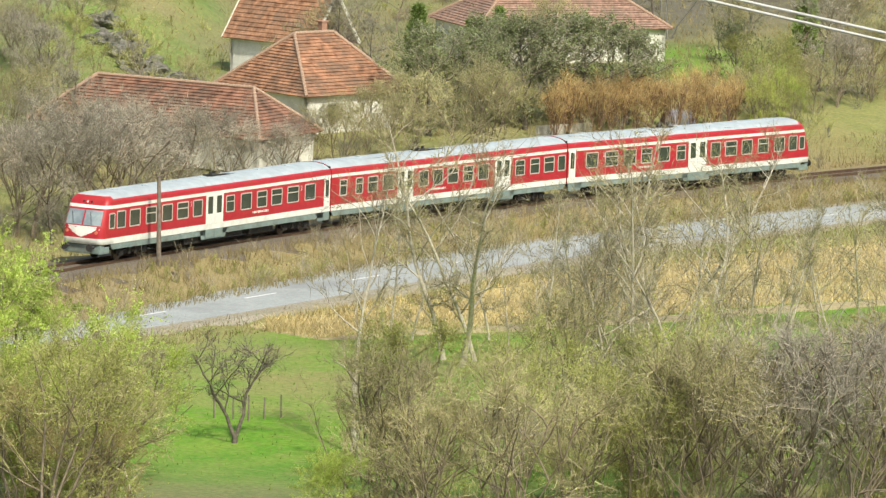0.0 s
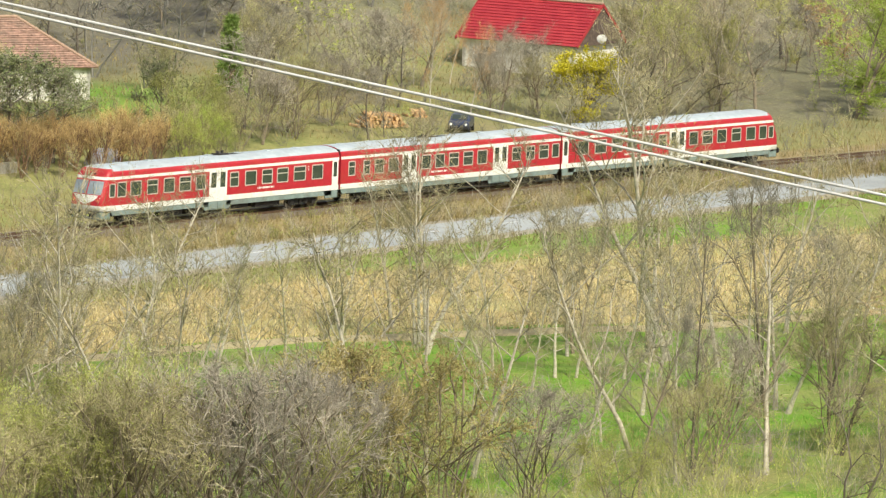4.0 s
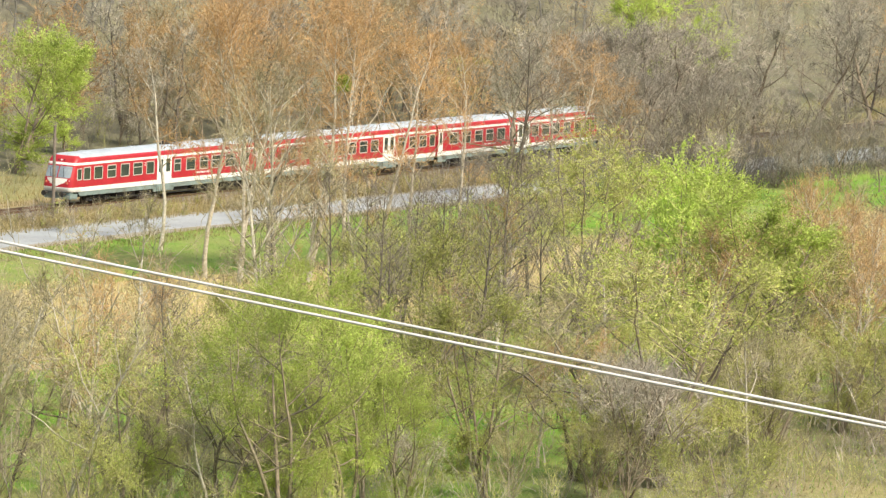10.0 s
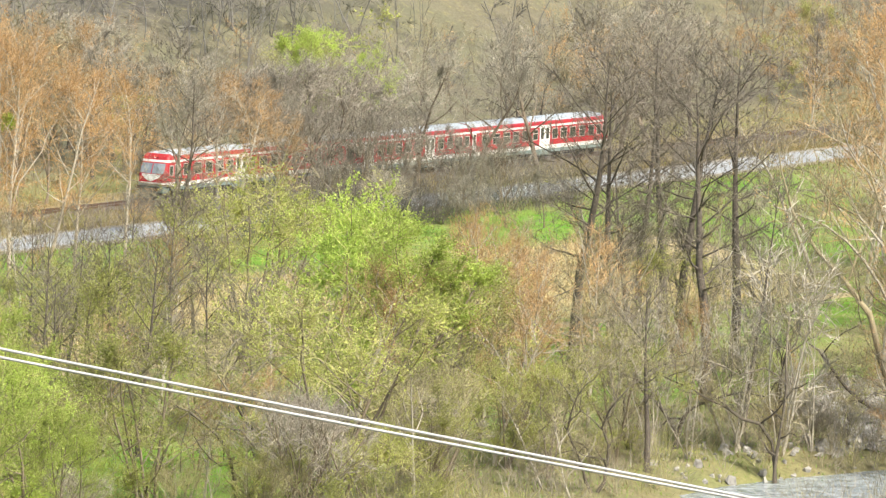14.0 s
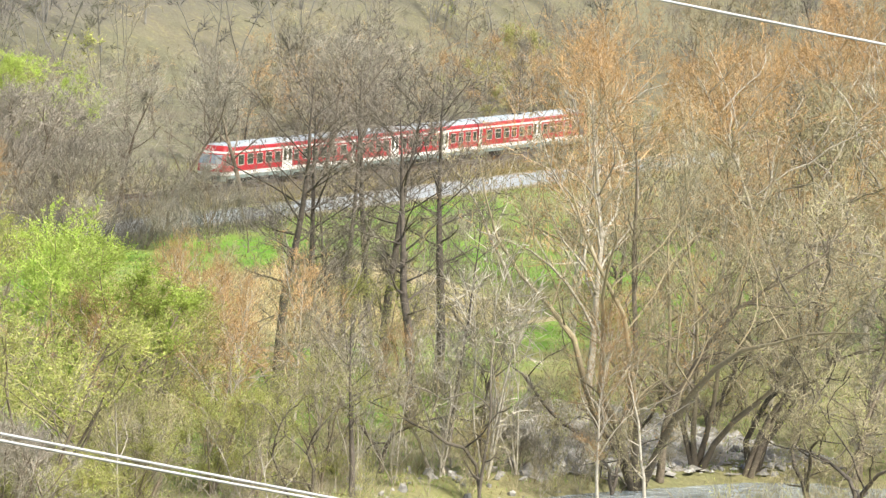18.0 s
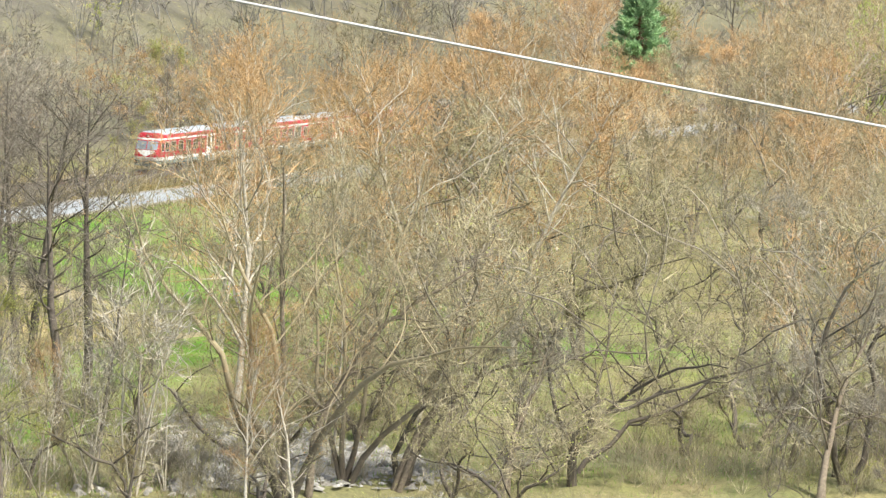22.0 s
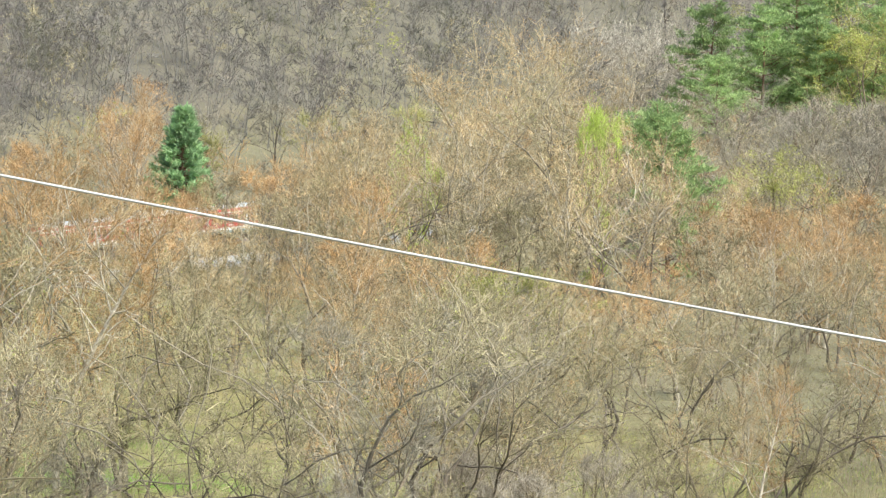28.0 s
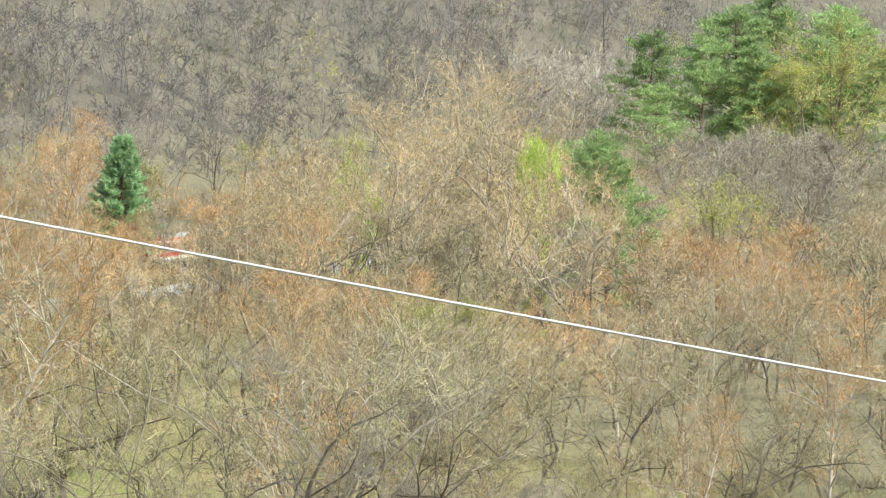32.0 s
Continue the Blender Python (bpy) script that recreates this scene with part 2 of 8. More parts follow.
def tri_mesh(name, verts, tris, mats=(), mat_index=None):
    """A mesh of triangles from arrays."""
    v, f = np.asarray(verts, np.float32), np.asarray(tris, np.int32)
    me = bpy.data.meshes.new(name)
    me.vertices.add(len(v))
    me.vertices.foreach_set("co", v.ravel())
    me.loops.add(3 * len(f))
    me.loops.foreach_set("vertex_index", f.ravel())
    me.polygons.add(len(f))
    me.polygons.foreach_set("loop_start", np.arange(0, 3 * len(f), 3, dtype=np.int32))
    for m in mats:
        me.materials.append(m)
    if mat_index is not None:
        me.polygons.foreach_set("material_index", np.asarray(mat_index, np.int32))
    me.update(calc_edges=True)
    return me


def ground_sheet():
    xs = np.unique(np.concatenate([np.linspace(-2500, -90, 25), np.arange(-90, 470, 3.0), np.linspace(470, 3000, 26)]))
    ys = np.unique(np.concatenate([np.linspace(-900, 250, 30), np.arange(250, 640, 2.5), np.arange(640, 960, 4.0), np.linspace(960, 4200, 32)]))
    gx, gy = np.meshgrid(xs, ys)
    z = height(gx, gy)
    v = np.stack([gx.ravel(), gy.ravel(), z.ravel()], 1)
    n, k = len(xs), len(ys)
    i = (np.arange(k - 1)[:, None] * n + np.arange(n - 1)[None]).ravel()
    f = np.stack([i, i + 1, i + n + 1, i + n], 1)
    me = mesh_of("ground", v, f, [M_GROUND], smooth=True)
    x, y = v[:, 0], v[:, 1]
    d = beyond(x, y)
    dry = ease(-np.abs(d), -10, -7.5) * 0.9 + 0.62 * ease(d, 4, 8) - 0.5 * ease(-np.hypot(x - 22, (y - 520) * 0.6), -14, -7) - 0.45 * ease(-x, 8, 20) * ease(d, 30, 60)
    dry = np.maximum(dry, 0.68 * ease(x, 196, 225))
    litter = np.maximum(ease(d, 55, 80) * ease(x, -15, 25), ease(x - 0.2 * (y - 400), 215, 260) * 0.7)
    litter = np.maximum(litter, 0.8 * ease(-y, -330, -300))
    litter = np.maximum(litter, (0.38 + 0.3 * rolling(x, y, 22, 9)) * ease(d, 34, 60) * ease(-x, -20, 0))
    litter = np.maximum(litter, 0.75 * ease(d, 8, 24) * ease(x, 42, 70))
    dry = np.maximum(dry, 0.62 * ease(-np.abs(y - road_y(x)), -17, -11) * ease(-x, -44, -30))
    dry = np.maximum(dry, 0.55 * ease(x, 146, 165) * ease(-y, -475, -445))
    bank = ease(x, 78, 98) * ease(-np.abs(y - river_line(x)), -46, -26)
    dry = np.maximum(dry, 0.62 * bank)
    litter = np.maximum(litter, (0.3 + 0.3 * rolling(x, y, 18, 12)) * bank)
    for key, val in (("dry", np.clip(dry, 0, 1)), ("litter", litter)):
        at = me.attributes.new(key, "FLOAT", "POINT")
        at.data.foreach_set("value", np.clip(val, 0, 1).astype(np.float32))
    return tagged(new("ground", me), "green spring meadow and leaf-strewn wooded hillside", "ground", kind="structure")


ground_sheet()


def ribbon(name, offs, lift, xs, mats, line, heights, smooth=False):
    """A strip along a line y over x, through the offsets to its far side, lift metres over the line's height."""
    v, f = [], []
    for x in xs:
        k = float(line(x + 1) - line(x - 1)) / 2
        m = math.hypot(1, k)
        for o, z in zip(offs, lift):
            v.append((x - o * k / m, float(line(x)) + o / m, z + float(heights(x))))
    n = len(offs)
    for i in range(len(xs) - 1):
        for j in range(n - 1):
            a = i * n + j
            f.append((a, a + n, a + n + 1, a + 1))
    return new(name, mesh_of(name, v, f, mats, smooth=smooth))


def smooth_road(x):
    return np.mean([road_y(x + d) for d in (-9, -6, -3, 0, 3, 6, 9)], axis=0)


XS = np.arange(-58, 425, 2.0)
FLAT = lambda x: 0.0
tagged(ribbon("verge", [-5.6, -4.3, -3.1, 3.1, 4.2, 5.4], [-0.25, 0.285, 0.3, 0.3, 0.285, -0.25], XS, [M_GRAVEL], smooth_road, FLAT), "gravel shoulder with dry weeds along the road", "verge", kind="structure")
tagged(ribbon("road", [-3.2, -3.1, 0, 3.1, 3.2], [0.2, 0.31, 0.36, 0.31, 0.2], XS, [M_ASPHALT], smooth_road, FLAT), "pale grey two-lane asphalt country road", "road", kind="structure")
tagged(ribbon("railway_bed", [-3.8, -2.3, -1.55, 1.55, 2.3, 4.2], [-0.75, -0.24, -0.19, -0.19, -0.24, -0.7], XS, [M_BALLAST], rail_y, rail_z), "brown stone ballast bed of the railway", "track bed", kind="structure")
for o in (-0.76, 0.69):
    tagged(ribbon("rail", [o, o, o + 0.07, o + 0.07], [-0.18, 0.0, 0.0, -0.18], XS, [M_RAIL], rail_y, rail_z), "rusty steel rail on wooden sleepers", "rail", "rails of the track")

# stubble field and the bare strip along its edge, laid over the meadow
def patch(name, near, far, xs, mat, label, category, lift=0.05):
    """A sheet between two lines y over x, following the land."""
    v, f = [], []
    rows = 9
    for x in xs:
        ya, yb = near(x), far(x)
        for k in range(rows):
            y = ya + (yb - ya) * k / (rows - 1)
            v.append((x, y, z_at(x, y) + (lift if 0 < k < rows - 1 else -0.04)))
    for i in range(len(xs) - 1):
        for k in range(rows - 1):
            a = i * rows + k
            f.append((a, a + rows, a + rows + 1, a + 1))
    return tagged(new(name, mesh_of(name, v, f, [mat], smooth=True)), label, category, kind="structure")


def field_far(x):
    return np.interp(x, [-9, -5, 4, 14, 31, 60, 83, 120, 170], [373, 379, 393, 406.5, 422, 449, 464, 492, 535])


def field_near(x):
    return np.interp(x, [-9, -5, 29, 43, 54, 70, 110, 170], [371.5, 367, 391, 398, 402, 414, 440, 486])


patch("stubble_field", lambda x: field_near(x), lambda x: field_far(x), np.arange(-9, 172, 2.5), M_FIELD, "pale dry maize stubble field", "field")
patch("bare_path", lambda x: field_near(x) - 2.2 * float(ease(x, -9, 10)) + 0.3 * math.sin(x * 0.7), lambda x: field_near(x) + 0.6, np.arange(-9, 172, 1.5), M_TRACK_SOIL, "bare brown soil strip along the field", "path", 0.08)
# the river, its surface under the meadow's edge
def river():
    xs = np.arange(40, 330, 4.0)
    v = [(x, float(river_line(x)) + o, -1.0) for x in xs for o in (-16, 0, 16)]
    f = [(3 * i + k, 3 * i + 3 + k, 3 * i + 4 + k, 3 * i + k + 1) for i in range(len(xs) - 1) for k in (0, 1)]
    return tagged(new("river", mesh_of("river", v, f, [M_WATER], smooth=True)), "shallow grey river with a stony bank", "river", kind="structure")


river()
M_PEBBLE = piecewise("sunlit_river_pebbles", (0.28, 0.265, 0.235), (0.5, 0.48, 0.44), 0.9, 0.3, 3.0, "Island")
M_SHINGLE = surface("river_shingle", (0.2, 0.18, 0.15), (0.5, 0.47, 0.42), 5.0, 0.95, 0, 0.9, 0.06, (0.26, 0.23, 0.15), 0.25)
patch("gravel_bar", lambda x: 391 + 0.25 * (x - 138) + 1.2 * math.sin(x), lambda x: 391 + 0.25 * (x - 138) + 36 * float(ease(x, 135, 150) * ease(-x, -161, -154)), np.arange(135, 161.5, 1.5), M_SHINGLE, "pale shingle bar beside the river", "gravel bar", 0.07)

for k in range(14):
    x0 = -22 + 6.2 * k
    tagged(ribbon("lane_dash", [-0.1, 0.1], [0.368, 0.368], np.array([x0, x0 + 0.9, x0 + 1.8]), [M_MARK], smooth_road, FLAT), "worn white painted lane dash on the asphalt", "road marking", "lane dashes", kind="structure")

# ---- mesh tools ----
def part(name, me, parent, label="", m=None):
    ob = new(name, me)
    ob.parent = parent
    if m is not None:
        ob.matrix_basis = m
    return tagged(ob, label)


def thing(name, m, label, category, group=""):
    ob = new(name)
    ob.empty_display_size = 0.3
    ob.matrix_basis = m
    return tagged(ob, label, category, group)


def bm_mesh(name, bm, mats):
    me = bpy.data.meshes.new(name)
    bm.normal_update()
    bm.to_mesh(me)
    bm.free()
    for m in mats if isinstance(mats, (list, tuple)) else [mats]:
        me.materials.append(m)
    return me


def box(bm, x0, x1, y0, y1, z0, z1, bevel=0.0, mat=0):
    r = bmesh.ops.create_cube(bm, size=1, matrix=Matrix.LocRotScale(((x0 + x1) / 2, (y0 + y1) / 2, (z0 + z1) / 2), None, (x1 - x0, y1 - y0, z1 - z0)))
    fs = {f for v in r["verts"] for f in v.link_faces}
    for f in fs:
        f.material_index = mat
    if bevel:
        es = {e for v in r["verts"] for e in v.link_edges}
        bmesh.ops.bevel(bm, geom=list(es), offset=bevel, segments=2, affect="EDGES", profile=0.6)
    return bm


def box_mesh(name, x0, x1, y0, y1, z0, z1, mat, bevel=0.0):
    return bm_mesh(name, box(bmesh.new(), x0, x1, y0, y1, z0, z1, bevel), mat)


def cyl(bm, p, q, r1, r2=None, n=12):
    p, q = Vector(p), Vector(q)
    r2 = r1 if r2 is None else r2
    m = Matrix.Translation((p + q) / 2) @ (q - p).to_track_quat("Z", "Y").to_matrix().to_4x4()
    bmesh.ops.create_cone(bm, cap_ends=True, segments=n, radius1=r1, radius2=r2, depth=(q - p).length, matrix=m)
    return bm


def tied(v, f, v2, f2, sides):
    """Joins thinner tubes v2 to the trunk v: the foot of each is closed onto the trunk's nearest corner."""
    n, base = len(v), np.array(v)
    f = list(f) + [tuple(i + n for i in g) for g in f2]
    feet = set(range(0, len(v2), sides)) - {i for g in f2 for i in g[2:]}
    for i in sorted(feet):
        k = int(np.argmin(((base - v2[i]) ** 2).sum(1)))
        f.append((i + n, i + n + 1, k))
    return list(v) + list(v2), f


def tubes(paths, sides=5):
    """Verts and faces of tapered tubes; paths: (points, radii)."""
    V, F = [], []
    for pts, rad in paths:
        pts = np.asarray(pts, float)
        n = len(pts)
        t = np.gradient(pts, axis=0)
        t /= np.linalg.norm(t, axis=1)[:, None] + 1e-9
        ref = np.array([1.0, 0.13, 0.07]) if abs(t[0][2]) > 0.7 else np.array([0.05, 0.1, 1.0])
        u = np.cross(t, ref)
        u /= np.linalg.norm(u, axis=1)[:, None] + 1e-9
        w = np.cross(t, u)
        base = len(V)
        for i in range(n):
            for k in range(sides):
                a = 2 * math.pi * k / sides
                V.append(pts[i] + rad[i] * (math.cos(a) * u[i] + math.sin(a) * w[i]))
        for i in range(n - 1):
            for k in range(sides):
                a, b = base + i * sides + k, base + i * sides + (k + 1) % sides
                F.append((a, b, b + sides, a + sides))
    return V, F


def slivers(p, d, width, rng):
    """Thin triangles from p along d."""
    n = len(p)
    r = rng.normal(size=(n, 3))
    w = np.cross(d, r)
    w /= np.linalg.norm(w, axis=1)[:, None] + 1e-9
    w *= np.asarray(width).reshape(-1, 1) / 2
    v = np.stack([p - w, p + w, p + d], 1).reshape(-1, 3)
    return v, np.arange(3 * n).reshape(-1, 3)

# ---- trees ----
def bark(name, a, b):
    return surface(name, a, b, 5.0, 0.9, 0, 0.5, 0.03)


BARK_DARK = bark("dark_bark", (0.075, 0.063, 0.052), (0.17, 0.142, 0.115))
BARK_BROWN = bark("brown_bark", (0.16, 0.128, 0.092), (0.3, 0.245, 0.18))
BARK_MID = bark("umber_bark", (0.12, 0.098, 0.072), (0.25, 0.205, 0.15))
BARK_PALE = bark("pale_bark", (0.34, 0.3, 0.235), (0.6, 0.55, 0.46))
# bark greyed and lightened: the haze of distance is painted into it
BARK_FAR = bark("haze_tinted_grey_bark", (0.19, 0.18, 0.16), (0.28, 0.268, 0.24))
BARK_RED = bark("reddish_bark", (0.15, 0.085, 0.055), (0.27, 0.165, 0.11))
def bark_by_height(name, high, z0, z1):
    """Dark furrowed bark low down, a paler tone on the upper limbs."""
    m, t, b = nodes(name)
    f = noise_fac(t, 1.3, 5, 0.7)
    g = noise_fac(t, 6.0, 4, 0.6)
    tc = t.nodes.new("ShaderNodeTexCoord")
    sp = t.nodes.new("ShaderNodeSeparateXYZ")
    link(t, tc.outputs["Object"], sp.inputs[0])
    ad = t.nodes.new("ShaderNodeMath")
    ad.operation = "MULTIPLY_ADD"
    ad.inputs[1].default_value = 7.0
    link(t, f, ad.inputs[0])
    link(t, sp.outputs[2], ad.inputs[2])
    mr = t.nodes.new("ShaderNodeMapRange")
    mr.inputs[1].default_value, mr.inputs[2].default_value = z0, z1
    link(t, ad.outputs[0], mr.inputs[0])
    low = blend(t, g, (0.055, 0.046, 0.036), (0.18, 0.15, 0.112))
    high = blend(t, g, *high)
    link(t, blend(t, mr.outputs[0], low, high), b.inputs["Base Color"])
    b.inputs["Roughness"].default_value = 0.9
    bumped(t, b, g, 0.5, 0.03)
    return m


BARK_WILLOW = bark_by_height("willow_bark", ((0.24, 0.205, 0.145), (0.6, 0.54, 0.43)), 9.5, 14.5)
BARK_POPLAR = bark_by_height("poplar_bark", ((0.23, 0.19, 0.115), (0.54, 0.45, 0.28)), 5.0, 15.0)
TWIG_GREY = foliage("grey_twigs", (0.245, 0.222, 0.175), (0.45, 0.41, 0.33), 0.18)
TWIG_PURPLE = foliage("purplish_twigs", (0.285, 0.253, 0.205), (0.5, 0.448, 0.37), 0.18)
# the next two twig tones have distance haze mixed into their colour
TWIG_FAR = foliage("haze_tinted_grey_twigs", (0.215, 0.207, 0.183), (0.315, 0.303, 0.276), 0.28, 0.085, (0.235, 0.21, 0.193))
TWIG_FAR_OLIVE = foliage("haze_tinted_olive_twigs", (0.235, 0.23, 0.165), (0.37, 0.36, 0.265), 0.28, 0.085, (0.27, 0.265, 0.19))
TWIG_TAN = foliage("tan_twigs", (0.26, 0.224, 0.132), (0.52, 0.46, 0.3), 0.18)
TWIG_OLIVE = foliage("olive_twigs", (0.31, 0.295, 0.125), (0.54, 0.51, 0.23), 0.18)
TWIG_STRAW = foliage("straw_twigs", (0.33, 0.29, 0.155), (0.56, 0.505, 0.3), 0.2)
TWIG_FRESH = foliage("green_twigs", (0.36, 0.38, 0.12), (0.56, 0.57, 0.22), 0.2)
TWIG_OCHRE = foliage("ochre_twigs", (0.33, 0.27, 0.12), (0.53, 0.445, 0.22), 0.15)
TWIG_GOLD = foliage("golden_tan_twigs", (0.39, 0.3, 0.165), (0.62, 0.505, 0.31), 0.18)
TWIG_PALE = foliage("pale_grey_twigs", (0.38, 0.345, 0.28), (0.62, 0.57, 0.48), 0.18)
TWIG_RUST = foliage("rusty_twigs", (0.4, 0.25, 0.12), (0.615, 0.43, 0.235), 0.18)
TWIG_DARK = foliage("dark_twigs", (0.155, 0.134, 0.108), (0.31, 0.27, 0.22), 0.18)
LEAF_FRESH = foliage("fresh_leaves", (0.4, 0.51, 0.1), (0.57, 0.66, 0.18), 0.58)
LEAF_LIME = foliage("lime_leaves", (0.44, 0.56, 0.11), (0.6, 0.71, 0.2), 0.5)
LEAF_OLIVE = foliage("olive_buds", (0.37, 0.415, 0.10), (0.57, 0.6, 0.18), 0.45)
LEAF_YELLOW = foliage("yellow_blossom", (0.62, 0.55, 0.03), (0.8, 0.72, 0.07))
LEAF_RUST = foliage("rusty_buds", (0.485, 0.275, 0.105), (0.67, 0.425, 0.185))
LEAF_PINE = foliage("pine_needles", (0.24, 0.37, 0.15), (0.5, 0.61, 0.28), 0.48)
LEAF_SPRUCE = foliage("spruce_needles", (0.28, 0.46, 0.22), (0.46, 0.62, 0.34), 0.42)
LEAF_THUJA = foliage("thuja_sprays", (0.13, 0.2, 0.05), (0.27, 0.35, 0.1), 0.25)
LEAF_DUSK = foliage("dark_evergreen_leaves", (0.15, 0.185, 0.08), (0.3, 0.335, 0.155), 0.25)
LEAF_OCHRE = foliage("ochre_buds", (0.38, 0.31, 0.115), (0.56, 0.47, 0.2), 0.3)
TWIG_AMBER = foliage("amber_twigs", (0.5, 0.35, 0.15), (0.7, 0.53, 0.28), 0.4)
LEAF_MISTLE = foliage("mistletoe_leaves", (0.16, 0.22, 0.03), (0.3, 0.36, 0.06), 0.2)


def branch(rng, start, way, length, r0, r1, n, lift, wob):
    """A curved limb: points and radii."""
    p, d = np.array(start, float), np.array(way, float)
    pts = [p.copy()]
    for i in range(n):
        d = d + np.array([0, 0, lift]) / n + rng.normal(0, wob, 3)
        d /= np.linalg.norm(d)
        p = p + d * length / n
        pts.append(p.copy())
    return np.array(pts), np.linspace(r0, r1, n + 1), d


def grow(seed, H, r0=0.22, bare=0.25, radius=4.0, limbs=12, subs=6, boughs=4, twigs=5200, tlen=0.9, twid=0.026,
         leaves=0, lsize=0.12, lwide=0.8, stems=1, wob=0.1, droop=0.0, rise=0.6, peak=0.62, lean=1.0, stout=0.58, bough=0.02, tip=0.018):
    """Arrays of one tree: trunk and limbs, side branches, small boughs as ribbons, twigs, leaves. The crown fills an egg of the radius given."""
    rng = np.random.RandomState(seed)
    wood, fine, thin = [], [], []
    zc = H * (bare + (1 - bare) * peak)
    up, down = H - zc, zc - H * bare * 0.9

    def room(p, d):
        """How far it is from p along d to the crown's edge."""
        s = np.array([radius, radius, up if d[2] > 0 else down])
        q, e = (p - [0, 0, zc]) / s, d / s
        a, b, c = e @ e, 2 * q @ e, q @ q - 1
        k = b * b - 4 * a * c
        return max(0.12 * H, (-b + math.sqrt(k)) / (2 * a)) if k > 0 else 0.15 * H

    for st in range(stems):
        a0 = rng.uniform(0, 6.28) + st * 6.28 / stems
        out = np.array([math.cos(a0), math.sin(a0), 0])
        tilt = (0.06 if stems == 1 else rng.uniform(0.08, 0.3)) * lean
        d0 = out * tilt + [0, 0, 1]
        h = min(H * 0.97, 0.3 + room(np.array([0, 0, H * bare]), d0 / np.linalg.norm(d0)) * 0.95 + H * bare) if stems > 1 else H * 0.97
        pts, rad, _ = branch(rng, out * (0.5 * r0 if stems > 1 else 0) + [0, 0, -0.3], d0 / np.linalg.norm(d0), h, r0 / stems**0.45, 0.025, 9, 0.12, wob * (0.55 if stems == 1 else 0.85))
        rad[0] *= 1.3
        wood.append((pts, rad, st))
        nl = max(4, limbs // stems)
        for i in range(nl):
            f = bare + (0.96 - bare) * ((i + rng.uniform(0.1, 0.9)) / nl) ** 0.9
            k = f * 9
            j = min(int(k), 8)
            s = pts[j] + (pts[j + 1] - pts[j]) * (k - j)
            az = i * 2.4 + rng.uniform(-0.6, 0.6) + a0
            top = (f - bare) / (1 - bare)
            w = np.array([math.cos(az), math.sin(az), rise * rng.uniform(0.3, 1.4) + 0.7 * top * top])
            w /= np.linalg.norm(w)
            L = room(s, w) * rng.uniform(0.75, 1.05)
            lp, lr, _ = branch(rng, s, w, L, max(0.035, rad[j] * stout), tip, 6, 0.25 - droop * 0.3, wob)
            wood.append((lp, lr, st))
            for q in range(subs):
                g = (0.22 + 0.76 * (q + rng.uniform(0, 1)) / subs) * 6
                jj = min(int(g), 5)
                sp = lp[jj] + (lp[jj + 1] - lp[jj]) * (g - jj)
                dd = lp[jj + 1] - lp[jj]
                dd = dd / np.linalg.norm(dd) + rng.normal(0, 0.62, 3) + [0, 0, 0.12 - droop * 0.5]
                dd /= np.linalg.norm(dd)
                L2 = min(L * rng.uniform(0.3, 0.6), room(sp, dd) * 1.05)
                sp2, sr, _ = branch(rng, sp, dd, L2, max(0.016, lr[jj] * 0.5), 0.009, 2, 0.15 - droop, wob * 1.2)
                fine.append((sp2, sr))
                for e in range(boughs):
                    g2 = rng.uniform(0.15, 1.0) * 2
                    j3 = min(int(g2), 1)
                    bp = sp2[j3] + (sp2[j3 + 1] - sp2[j3]) * (g2 - j3)
                    bd = sp2[j3 + 1] - sp2[j3]
                    bd = bd / np.linalg.norm(bd) + rng.normal(0, 0.6, 3) + [0, 0, 0.1 - droop * 0.6]
                    bd /= np.linalg.norm(bd)
                    b3, _, _ = branch(rng, bp, bd, L2 * rng.uniform(0.35, 0.7), 0.01, 0.004, 2, 0.1 - droop, wob * 1.3)
                    thin.append(b3)
    thin = np.array(thin)
    side_br = np.array([p for p, _ in fine])
    side_w = np.array([r[0] for _, r in fine])
    # small boughs as tapering ribbons of three triangles
    n = len(thin)
    side = np.cross(thin[:, 2] - thin[:, 0], rng.normal(size=(n, 3)))
    side /= np.linalg.norm(side, axis=1)[:, None] + 1e-9
    w0 = bough * rng.uniform(0.7, 1.3, (n, 1))
    rv = np.stack([thin[:, 0] - side * w0, thin[:, 0] + side * w0, thin[:, 1] - side * w0 * 0.6, thin[:, 1] + side * w0 * 0.6, thin[:, 2]], 1).reshape(-1, 3)
    o = np.arange(n)[:, None] * 5
    rf = np.concatenate([o + [[0, 1, 3]], o + [[0, 3, 2]], o + [[2, 3, 4]]])
    sd = np.cross(side_br[:, 2] - side_br[:, 0], rng.normal(size=(len(side_br), 3)))
    sd /= np.linalg.norm(sd, axis=1)[:, None] + 1e-9
    w1 = np.maximum(side_w[:, None] * 0.9, bough * 0.8)
    sv = np.stack([side_br[:, 0] - sd * w1, side_br[:, 0] + sd * w1, side_br[:, 1] - sd * w1 * 0.65, side_br[:, 1] + sd * w1 * 0.65, side_br[:, 2]], 1).reshape(-1, 3)
    o = np.arange(len(side_br))[:, None] * 5
    sf = np.concatenate([o + [[0, 1, 3]], o + [[0, 3, 2]], o + [[2, 3, 4]]])
    limb_faces = len(rf), len(rf) + len(sf)
    rv, rf = np.concatenate([rv, sv]), np.concatenate([rf, sf + len(rv)])
    # twigs sit on the small boughs, and twigs on twigs
    pick = rng.randint(0, n, twigs)
    u = rng.uniform(0.1, 1, (twigs, 1)) * 2
    first = u < 1
    a, b, c = thin[pick, 0], thin[pick, 1], thin[pick, 2]
